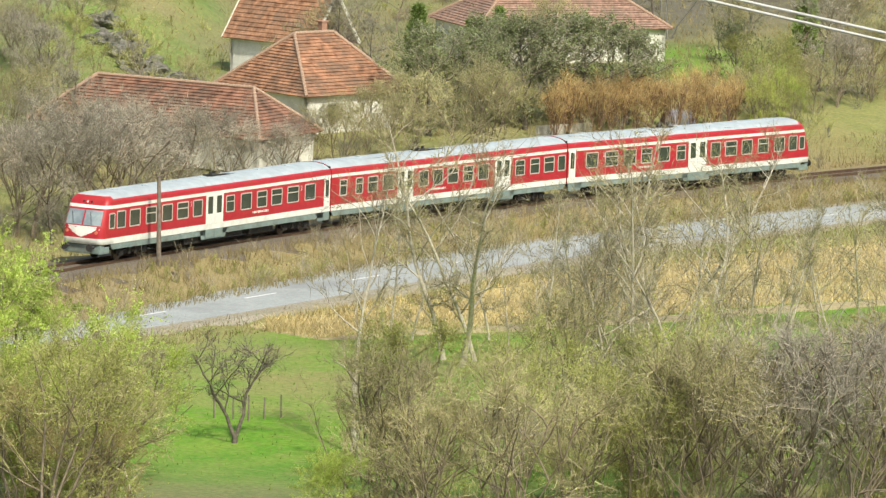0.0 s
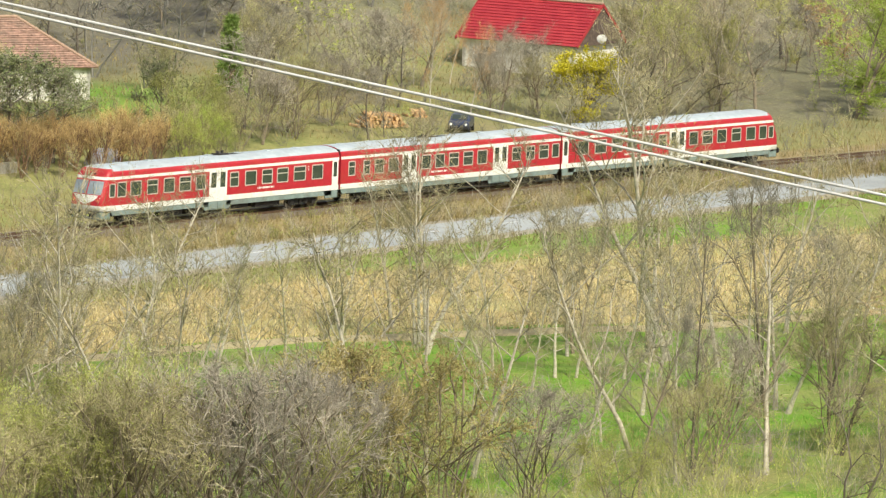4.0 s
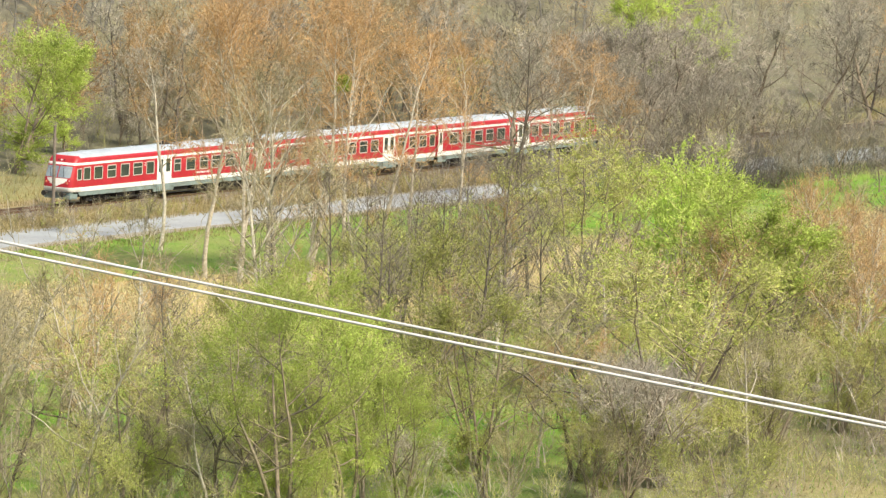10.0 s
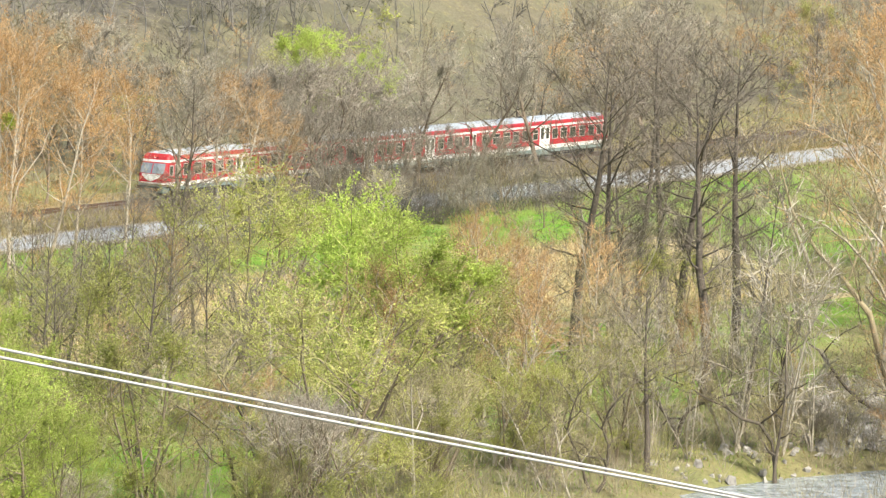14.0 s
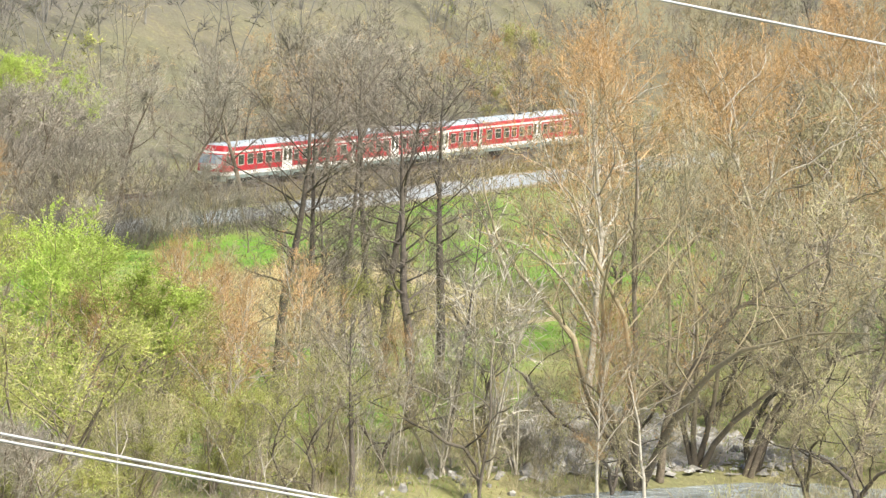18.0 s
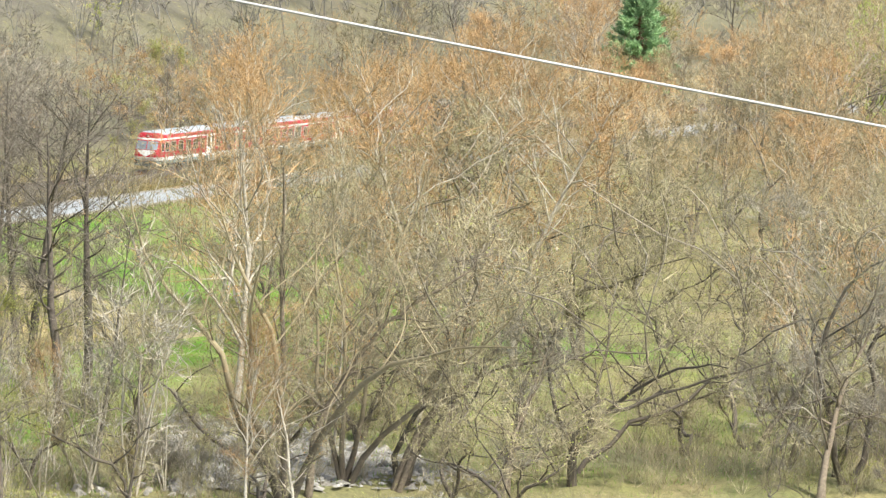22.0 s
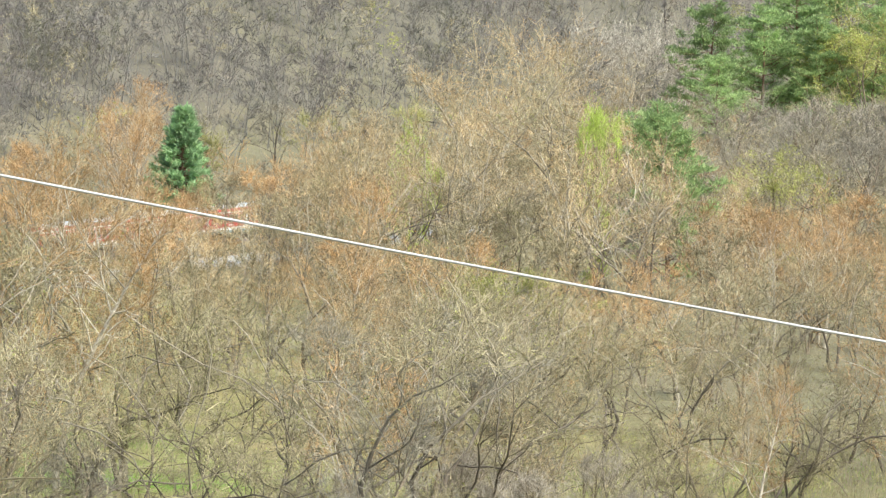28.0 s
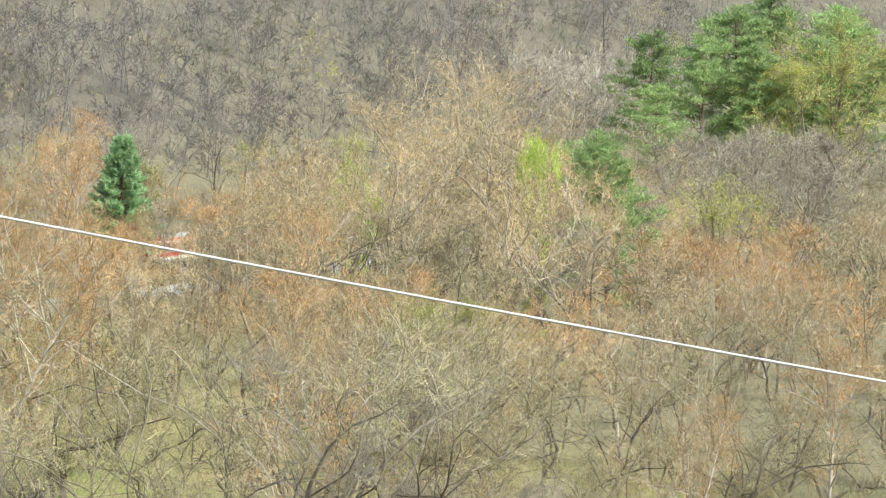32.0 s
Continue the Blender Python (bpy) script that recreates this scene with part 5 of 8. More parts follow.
h5 = house("house", 60.4, 557.5, -35, 11.0, 8.0, 2.8, 3.3, 0, "x", M_TIN, "white house with bright red metal roof and dark gable", [("front", 2, 3, 0.9, 2.0), ("front", 6, 7, 0.9, 2.0)], z=1.8, gable=M_TIN)

# ---- overhead wires close before the camera ----
def wire(name, c, a0, a1, far, r, label):
    """A wire seen under the elevation c0 + c1 a + c2 a^2 at the bearing a, in a straight line on plan."""
    pts = []
    for k in range(61):
        a = a0 + (a1 - a0) * k / 60
        d = far / math.cos(radians(a - 14))
        e = c[0] + c[1] * a + c[2] * a * a
        pts.append((d * math.sin(radians(a)), d * math.cos(radians(a)), EYE.z + d * math.tan(radians(e))))
    v, f = tubes([(pts, [r] * len(pts))], 8)
    return tagged(new(name, mesh_of(name, v, f, [M_CABLE], smooth=True)), label, "cable", "overhead wires")


wire("overhead_wire", (-4.391, -0.19508, 0.001202), -25, 50, 45, 0.0105, "pale aluminium overhead wire, one of a close pair")
wire("overhead_wire", (-4.436, -0.20378, 0.001727), -25, 50, 45, 0.0105, "pale aluminium overhead wire, one of a close pair")
wire("overhead_wire", (0.8426, -0.21574, 0.001433), -25, 50, 47, 0.0105, "single pale aluminium overhead wire")

# ---- poles along the railway ----
def pole(x, y, h, lean):
    bm = bmesh.new()
    cyl(bm, (0, 0, -0.4), (0, 0, h), 0.15, 0.11, 12)
    p = thing("telegraph_pole", pose(x, y, z_at(x, y), lean, -lean * 0.6, 0), "weathered dark wooden pole beside the railway", "pole", "railway poles")
    part("shaft", bm_mesh("shaft", bm, M_POLE), p)
    part("cap", box_mesh("cap", -0.13, 0.13, -0.13, 0.13, h - 0.02, h + 0.05, M_POLE, 0.02), p, "weathered pole cap")


pole(-14.9, 385.6, 5.4, 2)
pole(82.1, 499.3, 7.2, 1)

def grow_one(kind, x, y, h, w):
    if kind in ("spruce", "thuja"):
        return plant_conifer(kind, x, y, h, w)
    return plant(kind, x, y, h, w)


# ---- trees, shrubs: kind, x, y, height, width ----
for kind, x, y, h, w in (
        ("lime", -16.5, 302.5, 12.6, 1), ("lime", -20.7, 306.1, 11.5, 1), ("olive", -16.6, 291.1, 10.4, 1), ("fruit", -8.6, 328.1, 5.6, 1.1),
        ("pale", -2.0, 321.5, 6.9, 0.8), ("pale", 3.1, 357.5, 15.1, 1), ("pale", -0.9, 368.4, 9.6, 0.7), ("pale", 11.4, 345.3, 10.5, 0.9),
        ("pale", 13.0, 338.1, 10.6, 0.9), ("pale", 16.9, 372.1, 8.7, 0.8), ("grey", 10.4, 342.1, 4.3, 0.8), ("scrub", 5.1, 301.5, 8.1, 1.2),
        ("scrub", 9.0, 307.4, 6.4, 1), ("olive", 8.0, 312.1, 7.1, 0.9), ("scrub", 14.9, 305.2, 9.3, 1), ("bush", 18.5, 306.9, 9.4, 1.1),
        ("bush", 21.4, 306.2, 9.6, 1.1), ("lime", -3.9, 299.1, 4.2, 1.2), ("pale", 18.7, 345.3, 7.8, 0.8), ("grey", -23.7, 407.2, 8.9, 1.1),):
    grow_one(kind, x, y, h, w)
for kind, x, y, h, w in (
        ("grey", -20.0, 411.8, 7.9, 1.1), ("grey", -17.3, 417.6, 7.6, 1), ("grey", -15.0, 433.0, 3.8, 1), ("grey", -11.0, 437.4, 5.3, 1),
        ("scrub", -6.5, 444.6, 4.3, 1), ("scrub", -1.5, 449.5, 4.7, 1), ("dusk", 2.9, 466.4, 6.9, 1.1), ("dusk", 6.6, 471.4, 7.4, 1.1),
        ("dusk", 10.4, 474.8, 7.6, 1.1), ("dusk", 14.6, 477.9, 7.1, 1.1), ("dusk", 16.8, 480.3, 6.1, 1), ("amber", 11.5, 470.2, 3.1, 1.2),
        ("amber", 14.5, 472.8, 3.3, 1.3), ("amber", 17.5, 475.3, 3.5, 1.2), ("amber", 20.9, 478.3, 3.3, 1.3), ("amber", 23.6, 481.2, 2.7, 1.2),
        ("olive", 27.6, 485.0, 4.2, 1), ("olive", -26.5, 496.0, 4.8, 1), ("scrub", -27.4, 468.5, 4.5, 1), ("olive", 26.0, 485.0, 6.3, 1),):
    grow_one(kind, x, y, h, w)
for kind, x, y, h, w in (
        ("dusk", 24.3, 486.8, 6.4, 1), ("grey", 35.1, 522.0, 7.3, 1), ("grey", 40.9, 538.1, 7.0, 1), ("rust", 47.5, 519.1, 9.0, 0.6), ("rust", 50.6, 517.6, 7.4, 0.6), ("grey", 56.5, 521.0, 6.6, 1.0),
        ("grey", 53.2, 519.2, 6.4, 1), ("yellow", 60.0, 517.9, 5.4, 1.1), ("willow", 64.4, 516.4, 11.3, 0.8), ("olive", 66.2, 518.2, 10.6, 0.6), ("wisp", 62.4, 517.4, 11.0, 0.9), ("wisp", 70.2, 521.5, 11.4, 0.9), ("olive", 71.5, 524.0, 9.0, 0.6), ("willow", 68.0, 519.8, 10.3, 0.8),
        ("pale", 35.4, 385.2, 15.1, 1), ("pale", 34.7, 349.0, 7.3, 0.7), ("pale", 49.4, 387.8, 19.7, 1), ("pale", 50.3, 385.5, 18.6, 0.9),
        ("grey", 41.7, 329.9, 11.0, 0.6), ("grey", 44.8, 384.9, 9.1, 0.7),
        ("grey", 61.6, 397.1, 6.6, 0.8), ("alder", 65.7, 356.2, 12.0, 0.7), ("pale", 81.0, 410.4, 20.0, 1), ("pale", 80.0, 401.5, 18.2, 0.9),):
    grow_one(kind, x, y, h, w)
for kind, x, y, h, w in (
        ("scrub", 28.0, 319.4, 7.2, 1), ("bush", 23.8, 321.0, 7.6, 1), ("bush", 34.8, 320.1, 7.0, 1.1), ("olive", 61.3, 345.3, 10.7, 1),
        ("willow", 51.7, 321.9, 8.8, 0.8), ("willow", 65.7, 340.3, 13.0, 0.9), ("lime", 84.3, 533.4, 11.5, 1.15), ("olive", 76.1, 375.9, 9.3, 1),
        ("pale", 37.9, 371.8, 10.4, 0.8), ("rust", 103.1, 556.0, 14.8, 1.1), ("rust", 107.9, 560.0, 15.6, 1.1), ("rust", 113.8, 564.2, 16.0, 1.1),
        ("rust", 121.3, 573.3, 14.0, 1.1), ("rust", 128.6, 580.2, 12.7, 1.1), ("rust", 134.0, 585.1, 9.4, 1), ("rust", 132.4, 534.1, 12.0, 1.2),
        ("alder", 118.2, 494.7, 15.5, 1), ("pale", 89.5, 460.2, 17.1, 0.9), ("pale", 93.1, 464.1, 18.1, 0.9), ("rust", 95.3, 464.3, 11.1, 0.8),):
    grow_one(kind, x, y, h, w)
for kind, x, y, h, w in (
        ("lime", 103.9, 388.9, 14.7, 1.1), ("fresh", 73.6, 345.2, 10.7, 1), ("fresh", 83.6, 408.0, 7.2, 0.8), ("alder", 87.0, 413.8, 12.9, 0.6),
        ("alder", 87.4, 408.1, 13.1, 0.6), ("alder", 88.8, 402.5, 14.3, 0.7), ("alder", 91.9, 408.5, 12.4, 0.6), ("alder", 81.4, 407.9, 11.6, 0.6),
        ("willow", 66.5, 344.5, 10.1, 0.8), ("willow", 62.5, 352.0, 11.8, 0.8), ("willow", 54.8, 347.4, 11.6, 0.8), ("olive", 83.6, 354.2, 12.0, 1),
        ("willow", 90.2, 360.8, 13.9, 1), ("olive", 90.8, 330.3, 8.3, 1), ("bush", 90.6, 350.3, 8.2, 1.1), ("lime", 114.7, 433.0, 11.5, 1.1),
        ("olive", 108.1, 432.8, 13.2, 1), ("olive", 112.3, 397.9, 11.5, 1), ("fresh", 74.4, 361.5, 11.9, 1), ("lime", 76.2, 353.1, 9.4, 1),):
    grow_one(kind, x, y, h, w)
for kind, x, y, h, w in (
        ("alder", 132.6, 435.3, 23.0, 1.1), ("alder", 135.4, 435.6, 20.6, 1.1), ("alder", 140.2, 435.6, 22.3, 1.1), ("alder", 136.2, 416.1, 22.1, 1.1),
        ("alder", 144.5, 435.3, 23.1, 1.1), ("alder", 146.8, 463.7, 14.0, 0.8), ("bush", 151.0, 564.8, 9.2, 1.4), ("grey", 144.1, 560.2, 12.1, 1),
        ("grey", 165.5, 578.5, 13.1, 1), ("grey", 175.1, 588.8, 13.9, 1), ("lime", 162.4, 621.3, 9.7, 1.25), ("olive", 160.4, 624.9, 8.1, 1.1),
        ("lime", 170.2, 628.7, 7.4, 0.9), ("rust", 116.9, 403.4, 13.1, 0.9), ("rust", 118.2, 397.6, 11.9, 0.8), ("willow", 130.2, 382.9, 16.5, 0.7),
        ("pale", 120.7, 383.2, 7.0, 0.7), ("bush", 92.3, 357.3, 7.4, 1), ("olive", 101.9, 363.9, 4.6, 1), ("tall", 87.5, 463.4, 20.1, 1),):
    grow_one(kind, x, y, h, w)
for kind, x, y, h, w in (
        ("tall", 89.5, 460.2, 20.0, 1), ("tall", 92.3, 464.0, 21.0, 1), ("tall", 94.6, 460.8, 20.0, 1), ("tall", 97.2, 461.1, 20.5, 1),
        ("tall", 101.0, 465.1, 19.0, 1), ("tall", 105.0, 471.7, 17.9, 1), ("tall", 109.3, 477.5, 17.0, 1), ("tall", 87.4, 481.3, 18.7, 0.9),
        ("bush", -24.7, 406.5, 6.7, 1.3), ("bush", -22.1, 410.5, 7.5, 1.3), ("bush", -19.0, 414.5, 7.6, 1.3), ("bush", -16.1, 422.8, 5.2, 1.2),
        ("scrub", -26.8, 433.2, 6.4, 1.3), ("scrub", -25.1, 450.3, 5.1, 1.2), ("bush", -12.0, 434.6, 4.5, 1.2), ("bush", -8.7, 438.6, 3.8, 1.2),
        ("scrub", -5.0, 445.4, 4.3, 1.2), ("scrub", 0.1, 455.0, 5.5, 1.2), ("scrub", -3.1, 453.3, 4.7, 1.1), ("dusk", 1.2, 462.9, 7.6, 1.2),):
    grow_one(kind, x, y, h, w)
for kind, x, y, h, w in (
        ("dusk", 4.5, 466.1, 7.1, 1.2), ("dusk", 8.2, 469.7, 7.8, 1.3), ("dusk", 12.4, 473.1, 8.0, 1.3), ("dusk", 15.8, 475.8, 6.6, 1.2),
        ("dusk", 5.8, 472.5, 7.6, 1.2), ("thuja", 0.2, 476.2, 8.1, 1), ("thuja", 6.2, 477.6, 7.9, 0.8), ("thuja", 4.1, 475.1, 7.2, 0.8),
        ("scrub", 25.3, 482.4, 4.0, 1.1), ("olive", 28.3, 483.1, 3.8, 1), ("olive", 26.0, 479.1, 3.8, 0.8), ("bush", 32.3, 492.7, 5.6, 1.2),
        ("scrub", 30.3, 489.0, 4.3, 1.2), ("scrub", 35.2, 497.6, 6.1, 1.2), ("grey", -1.6, 537.5, 5.6, 1), ("grey", -4.5, 541.4, 4.7, 1),
        ("olive", -24.0, 489.5, 3.4, 1), ("scrub", -30.0, 495.7, 4.8, 1.2), ("scrub", -26.6, 513.2, 4.0, 1.2), ("amber", 13.5, 478.9, 3.3, 1.3),):
    grow_one(kind, x, y, h, w)
for kind, x, y, h, w in (
        ("amber", 16.5, 480.1, 3.3, 1.2), ("amber", 21.2, 483.9, 3.2, 1.3), ("olive", 27.4, 488.3, 4.7, 1), ("thuja", 30.8, 511.2, 8.0, 1),
        ("scrub", 34.7, 501.0, 4.8, 1.2), ("bush", 38.5, 506.0, 5.7, 1.2), ("scrub", 34.2, 536.7, 6.1, 1.2), ("bush", 44.0, 529.5, 6.9, 1.3),
        ("grey", 48.6, 540.3, 8.0, 1), ("bush", 52.3, 518.9, 5.0, 1.1), ("scrub", 56.1, 520.3, 4.6, 1), ("willow", 66.4, 517.5, 10.9, 0.8),
        ("willow", 71.0, 521.4, 11.7, 0.8), ("grey", 74.9, 526.2, 9.9, 1), ("scrub", 37.6, 561.2, 5.9, 1.2), ("grey", 33.1, 568.8, 5.9, 1.2),
        ("grey", 28.5, 576.5, 5.0, 1.2), ("bush", -14.5, 429.8, 3.9, 1.2), ("grey", -13.2, 435.1, 5.1, 1.1), ("grey", -15.8, 425.3, 7.0, 1.1),):
    grow_one(kind, x, y, h, w)
for kind, x, y, h, w in (
        ("bush", -10.4, 438.8, 3.2, 1.1), ("grey", -8.0, 441.3, 4.2, 1), ("grey", 136.0, 558.9, 11.0, 1.1), ("grey", 122.5, 514.5, 15.2, 1),
        ("fresh", -14.8, 301.3, 10.0, 1), ("bush", -30.6, 492.3, 4.7, 1.2), ("bush", -28.6, 508.8, 4.4, 1.2), ("scrub", -24.4, 522.7, 3.6, 1.2),
        ("ochre", -17.5, 297.6, 7.0, 1.1), ("ochre", -14.0, 296.8, 5.9, 1), ("wisp", -12.7, 307.7, 9.6, 1), ("wisp", -0.6, 320.2, 6.7, 1),
        ("wisp", 1.4, 317.3, 6.6, 1), ("scrub", 1.4, 300.2, 7.0, 1), ("lime", -2.6, 301.7, 3.9, 1), ("lime", -20.6, 342.8, 7.8, 1),
        ("ochre", 24.6, 319.1, 8.6, 1.1), ("ochre", 27.5, 321.2, 9.0, 1.1), ("ochre", 30.4, 317.9, 8.6, 1), ("wisp", 23.7, 332.0, 13.3, 1),):
    grow_one(kind, x, y, h, w)
for kind, x, y, h, w in (
        ("wisp", 27.0, 336.1, 14.1, 1), ("wisp", 31.0, 334.3, 13.1, 1), ("fresh", 69.1, 344.9, 8.0, 0.9), ("fresh", 76.8, 345.3, 8.0, 0.9),
        ("fresh", 62.0, 343.9, 5.2, 0.8), ("olive", 95.0, 358.7, 13.9, 1.1), ("lime", 77.2, 370.8, 8.6, 1), ("fresh", 78.8, 357.6, 6.4, 0.8),
        ("rust", 132.0, 538.9, 12.1, 1.2), ("rust", 133.8, 530.0, 10.0, 1), ("fresh", 127.7, 497.2, 6.2, 0.9), ("olive", 114.0, 446.5, 10.8, 1),
        ("bush", 140.4, 561.4, 10.2, 1.5), ("grey", 144.2, 561.8, 11.2, 1.2), ("bush", 148.3, 563.8, 11.2, 1.5), ("grey", 152.3, 566.8, 10.1, 1.2),
        ("bush", 156.0, 568.9, 7.8, 1.2), ("lime", 86.8, 544.4, 10.5, 1.2), ("lime", 90.4, 545.7, 7.3, 1), ("ochre", 240.0, 697.8, 8.0, 0.8),):
    grow_one(kind, x, y, h, w)
for kind, x, y, h, w in (
        ("ochre", 241.7, 693.8, 4.8, 1.2), ("bush", 136.4, 393.3, 2.2, 1.3), ("bush", 138.6, 393.9, 2.4, 1.3), ("bush", 141.0, 395.2, 2.6, 1.3),
        ("rust", 139.3, 405.3, 4.8, 0.8), ("ochre", 131.9, 390.1, 3.2, 1), ("bush", 135.7, 392.4, 2.9, 1.3), ("bush", 132.9, 391.2, 2.9, 1.3),
        ("bush", 144.8, 414.2, 2.3, 1), ("pale", 35.9, 389.6, 14.3, 1), ("pale", 34.4, 396.7, 11.1, 0.9), ("pale", 44.2, 386.6, 9.8, 0.9),
        ("pale", 51.1, 392.3, 11.0, 0.9), ("pale", 52.9, 382.8, 13.4, 0.9), ("wisp", 4.8, 369.2, 8.3, 0.9), ("wisp", 9.8, 372.1, 8.7, 0.9),
        ("wisp", 13.8, 375.2, 7.2, 0.8), ("wisp", 18.4, 376.1, 8.8, 0.9), ("wisp", 22.5, 377.1, 8.5, 0.8), ("wisp", 26.5, 377.9, 9.2, 0.9),):
    grow_one(kind, x, y, h, w)
for kind, x, y, h, w in (
        ("wisp", 30.2, 378.3, 9.9, 0.8), ("wisp", 38.6, 375.6, 9.8, 0.9), ("wisp", 46.4, 376.7, 10.6, 0.9), ("alder", 90.6, 397.3, 13.5, 0.8),
        ("alder", 90.1, 387.0, 13.8, 0.8), ("alder", 96.8, 406.6, 14.5, 0.8), ("alder", 96.6, 395.7, 12.8, 0.7), ("alder", 85.0, 391.5, 13.9, 0.7),
        ("rust", 96.6, 409.1, 11.3, 0.9), ("rust", 87.9, 386.8, 8.3, 0.8), ("grey", 98.5, 393.3, 10.9, 0.9), ("alder", 104.5, 432.6, 13.2, 0.7),
        ("alder", 98.9, 429.0, 12.6, 0.7), ("ochre", 236.7, 691.0, 6.7, 1.2), ("rust", 185.2, 485.9, 22.4, 0.75),
        ("lime", 106.2, 398.1, 15.2, 0.8), ("grey", 136.7, 538.9, 10.5, 0.75), ("bush", 140.1, 540.1, 9.2, 0.9), ("grey", 143.5, 541.3, 7.0, 0.75), ("bush", 145.5, 536.6, 9.1, 0.9), ("grey", 148.7, 537.8, 6.6, 0.75), ("bush", 151.7, 539.1, 7.9, 0.9), ("grey", 153.5, 534.4, 6.4, 0.75), ("bush", 156.6, 535.6, 7.6, 0.9), ("grey", 160.3, 536.6, 5.4, 0.75), ("bush", 138.9, 530.1, 5.8, 1), ("bush", 144.4, 528.6, 5.4, 1), ("bush", 150.0, 527.1, 4.9, 1), ("tall", 168.6, 476.0, 22.9, 0.8), ("wisp", 169.9, 491.5, 16.3, 1), ("wisp", 167.1, 471.2, 15.6, 1.1), ("rust", 181.2, 504.6, 22.4, 0.9),
        ("rust", 135.1, 434.1, 7.9, 0.7), ("rust", 123.6, 421.1, 9.2, 0.8),):
    grow_one(kind, x, y, h, w)
for kind, x, y, h, w in (
        ("river_poplar", 143.6, 391.0, 27.5, 1), ("river_poplar", 149.5, 396.0, 23.0, 0.8), ("rust", 149.3, 417.9, 24.3, 1), ("rust", 174.9, 444.9, 25.2, 0.9),
        ("willow", 177.0, 452.2, 24.1, 1), ("rust", 187.2, 460.4, 24.2, 1), ("willow", 196.5, 469.2, 23.4, 1), ("wisp", 141.4, 383.6, 11.0, 1),
        ("grey", 159.7, 392.8, 11.1, 0.9), ("grey", 160.2, 406.4, 14.4, 1), ("willow", 166.0, 397.3, 19.8, 1), ("willow", 132.9, 391.2, 14.7, 0.7),
        ("pale", 131.9, 393.9, 11.6, 0.6), ("rust", 127.2, 392.2, 9.0, 0.8), ("olive", 110.2, 390.4, 12.7, 1), ("rust", 122.4, 418.7, 12.1, 0.8),
        ("grey", 157.8, 569.5, 13.9, 1.1), ("grey", 192.5, 608.2, 16.1, 1.1), ("grey", 186.9, 601.2, 14.2, 1), ("rust", 224.2, 652.8, 10.8, 1),):
    grow_one(kind, x, y, h, w)
for kind, x, y, h, w in (
        ("olive", 240.8, 699.6, 9.0, 1), ("rust", 138.5, 384.3, 12.5, 0.8), ("willow", 153.6, 396.4, 22.6, 1), ("grey", 158.6, 390.8, 13.2, 0.9),
        ("willow", 164.6, 393.7, 19.7, 1), ("rust", 223.2, 540.7, 23.2, 0.7), ("rust", 273.3, 660.7, 20.2, 0.85), ("rust", 218.0, 544.9, 20.9, 1), ("alder", 282.0, 635.6, 13.3, 0.7),
        ("willow", 184.8, 409.7, 21.5, 1), ("willow", 183.7, 391.5, 23.7, 1), ("grey", 179.7, 387.1, 15.6, 1), ("willow", 193.8, 399.5, 22.4, 1),
        ("rust", 238.0, 520.7, 15.9, 1), ("spruce", 316.5, 741.3, 16.7, 1.1), ("rust", 313.6, 752.8, 16.3, 1), ("willow", 222.8, 544.7, 16.4, 1),
        ("willow", 219.4, 514.2, 16.5, 1), ("willow", 247.3, 545.3, 19.3, 1), ("rust", 268.2, 580.9, 17.2, 1), ("willow", 242.2, 494.2, 17.2, 1),):
    grow_one(kind, x, y, h, w)
for kind, x, y, h, w in (
        ("willow", 298.6, 635.7, 22.0, 1), ("willow", 310.8, 638.3, 22.8, 1.1), ("willow", 334.9, 670.4, 25.4, 1.1), ("willow", 324.4, 637.9, 21.2, 1),
        ("rust", 324.3, 609.6, 14.4, 1), ("rust", 329.0, 596.9, 14.8, 1), ("rust", 262.8, 546.3, 14.2, 1), ("rust", 261.3, 524.1, 13.7, 1),
        ("grey", 204.4, 454.1, 14.7, 1), ("grey", 205.1, 431.1, 16.6, 1), ("grey", 213.9, 429.9, 15.0, 1), ("willow", 243.8, 467.8, 16.5, 1),
        ("willow", 245.7, 451.9, 15.2, 1), ("willow", 270.5, 485.8, 16.4, 1), ("olive", 373.9, 690.5, 14.8, 1.1), ("grey", 373.8, 707.8, 14.6, 1),
        ("grey", 379.5, 683.7, 19.0, 1.1), ("willow", 181.9, 454.0, 14.5, 1), ("willow", 184.2, 436.2, 13.6, 1), ("rust", 285.2, 706.0, 10.6, 1),):
    grow_one(kind, x, y, h, w)
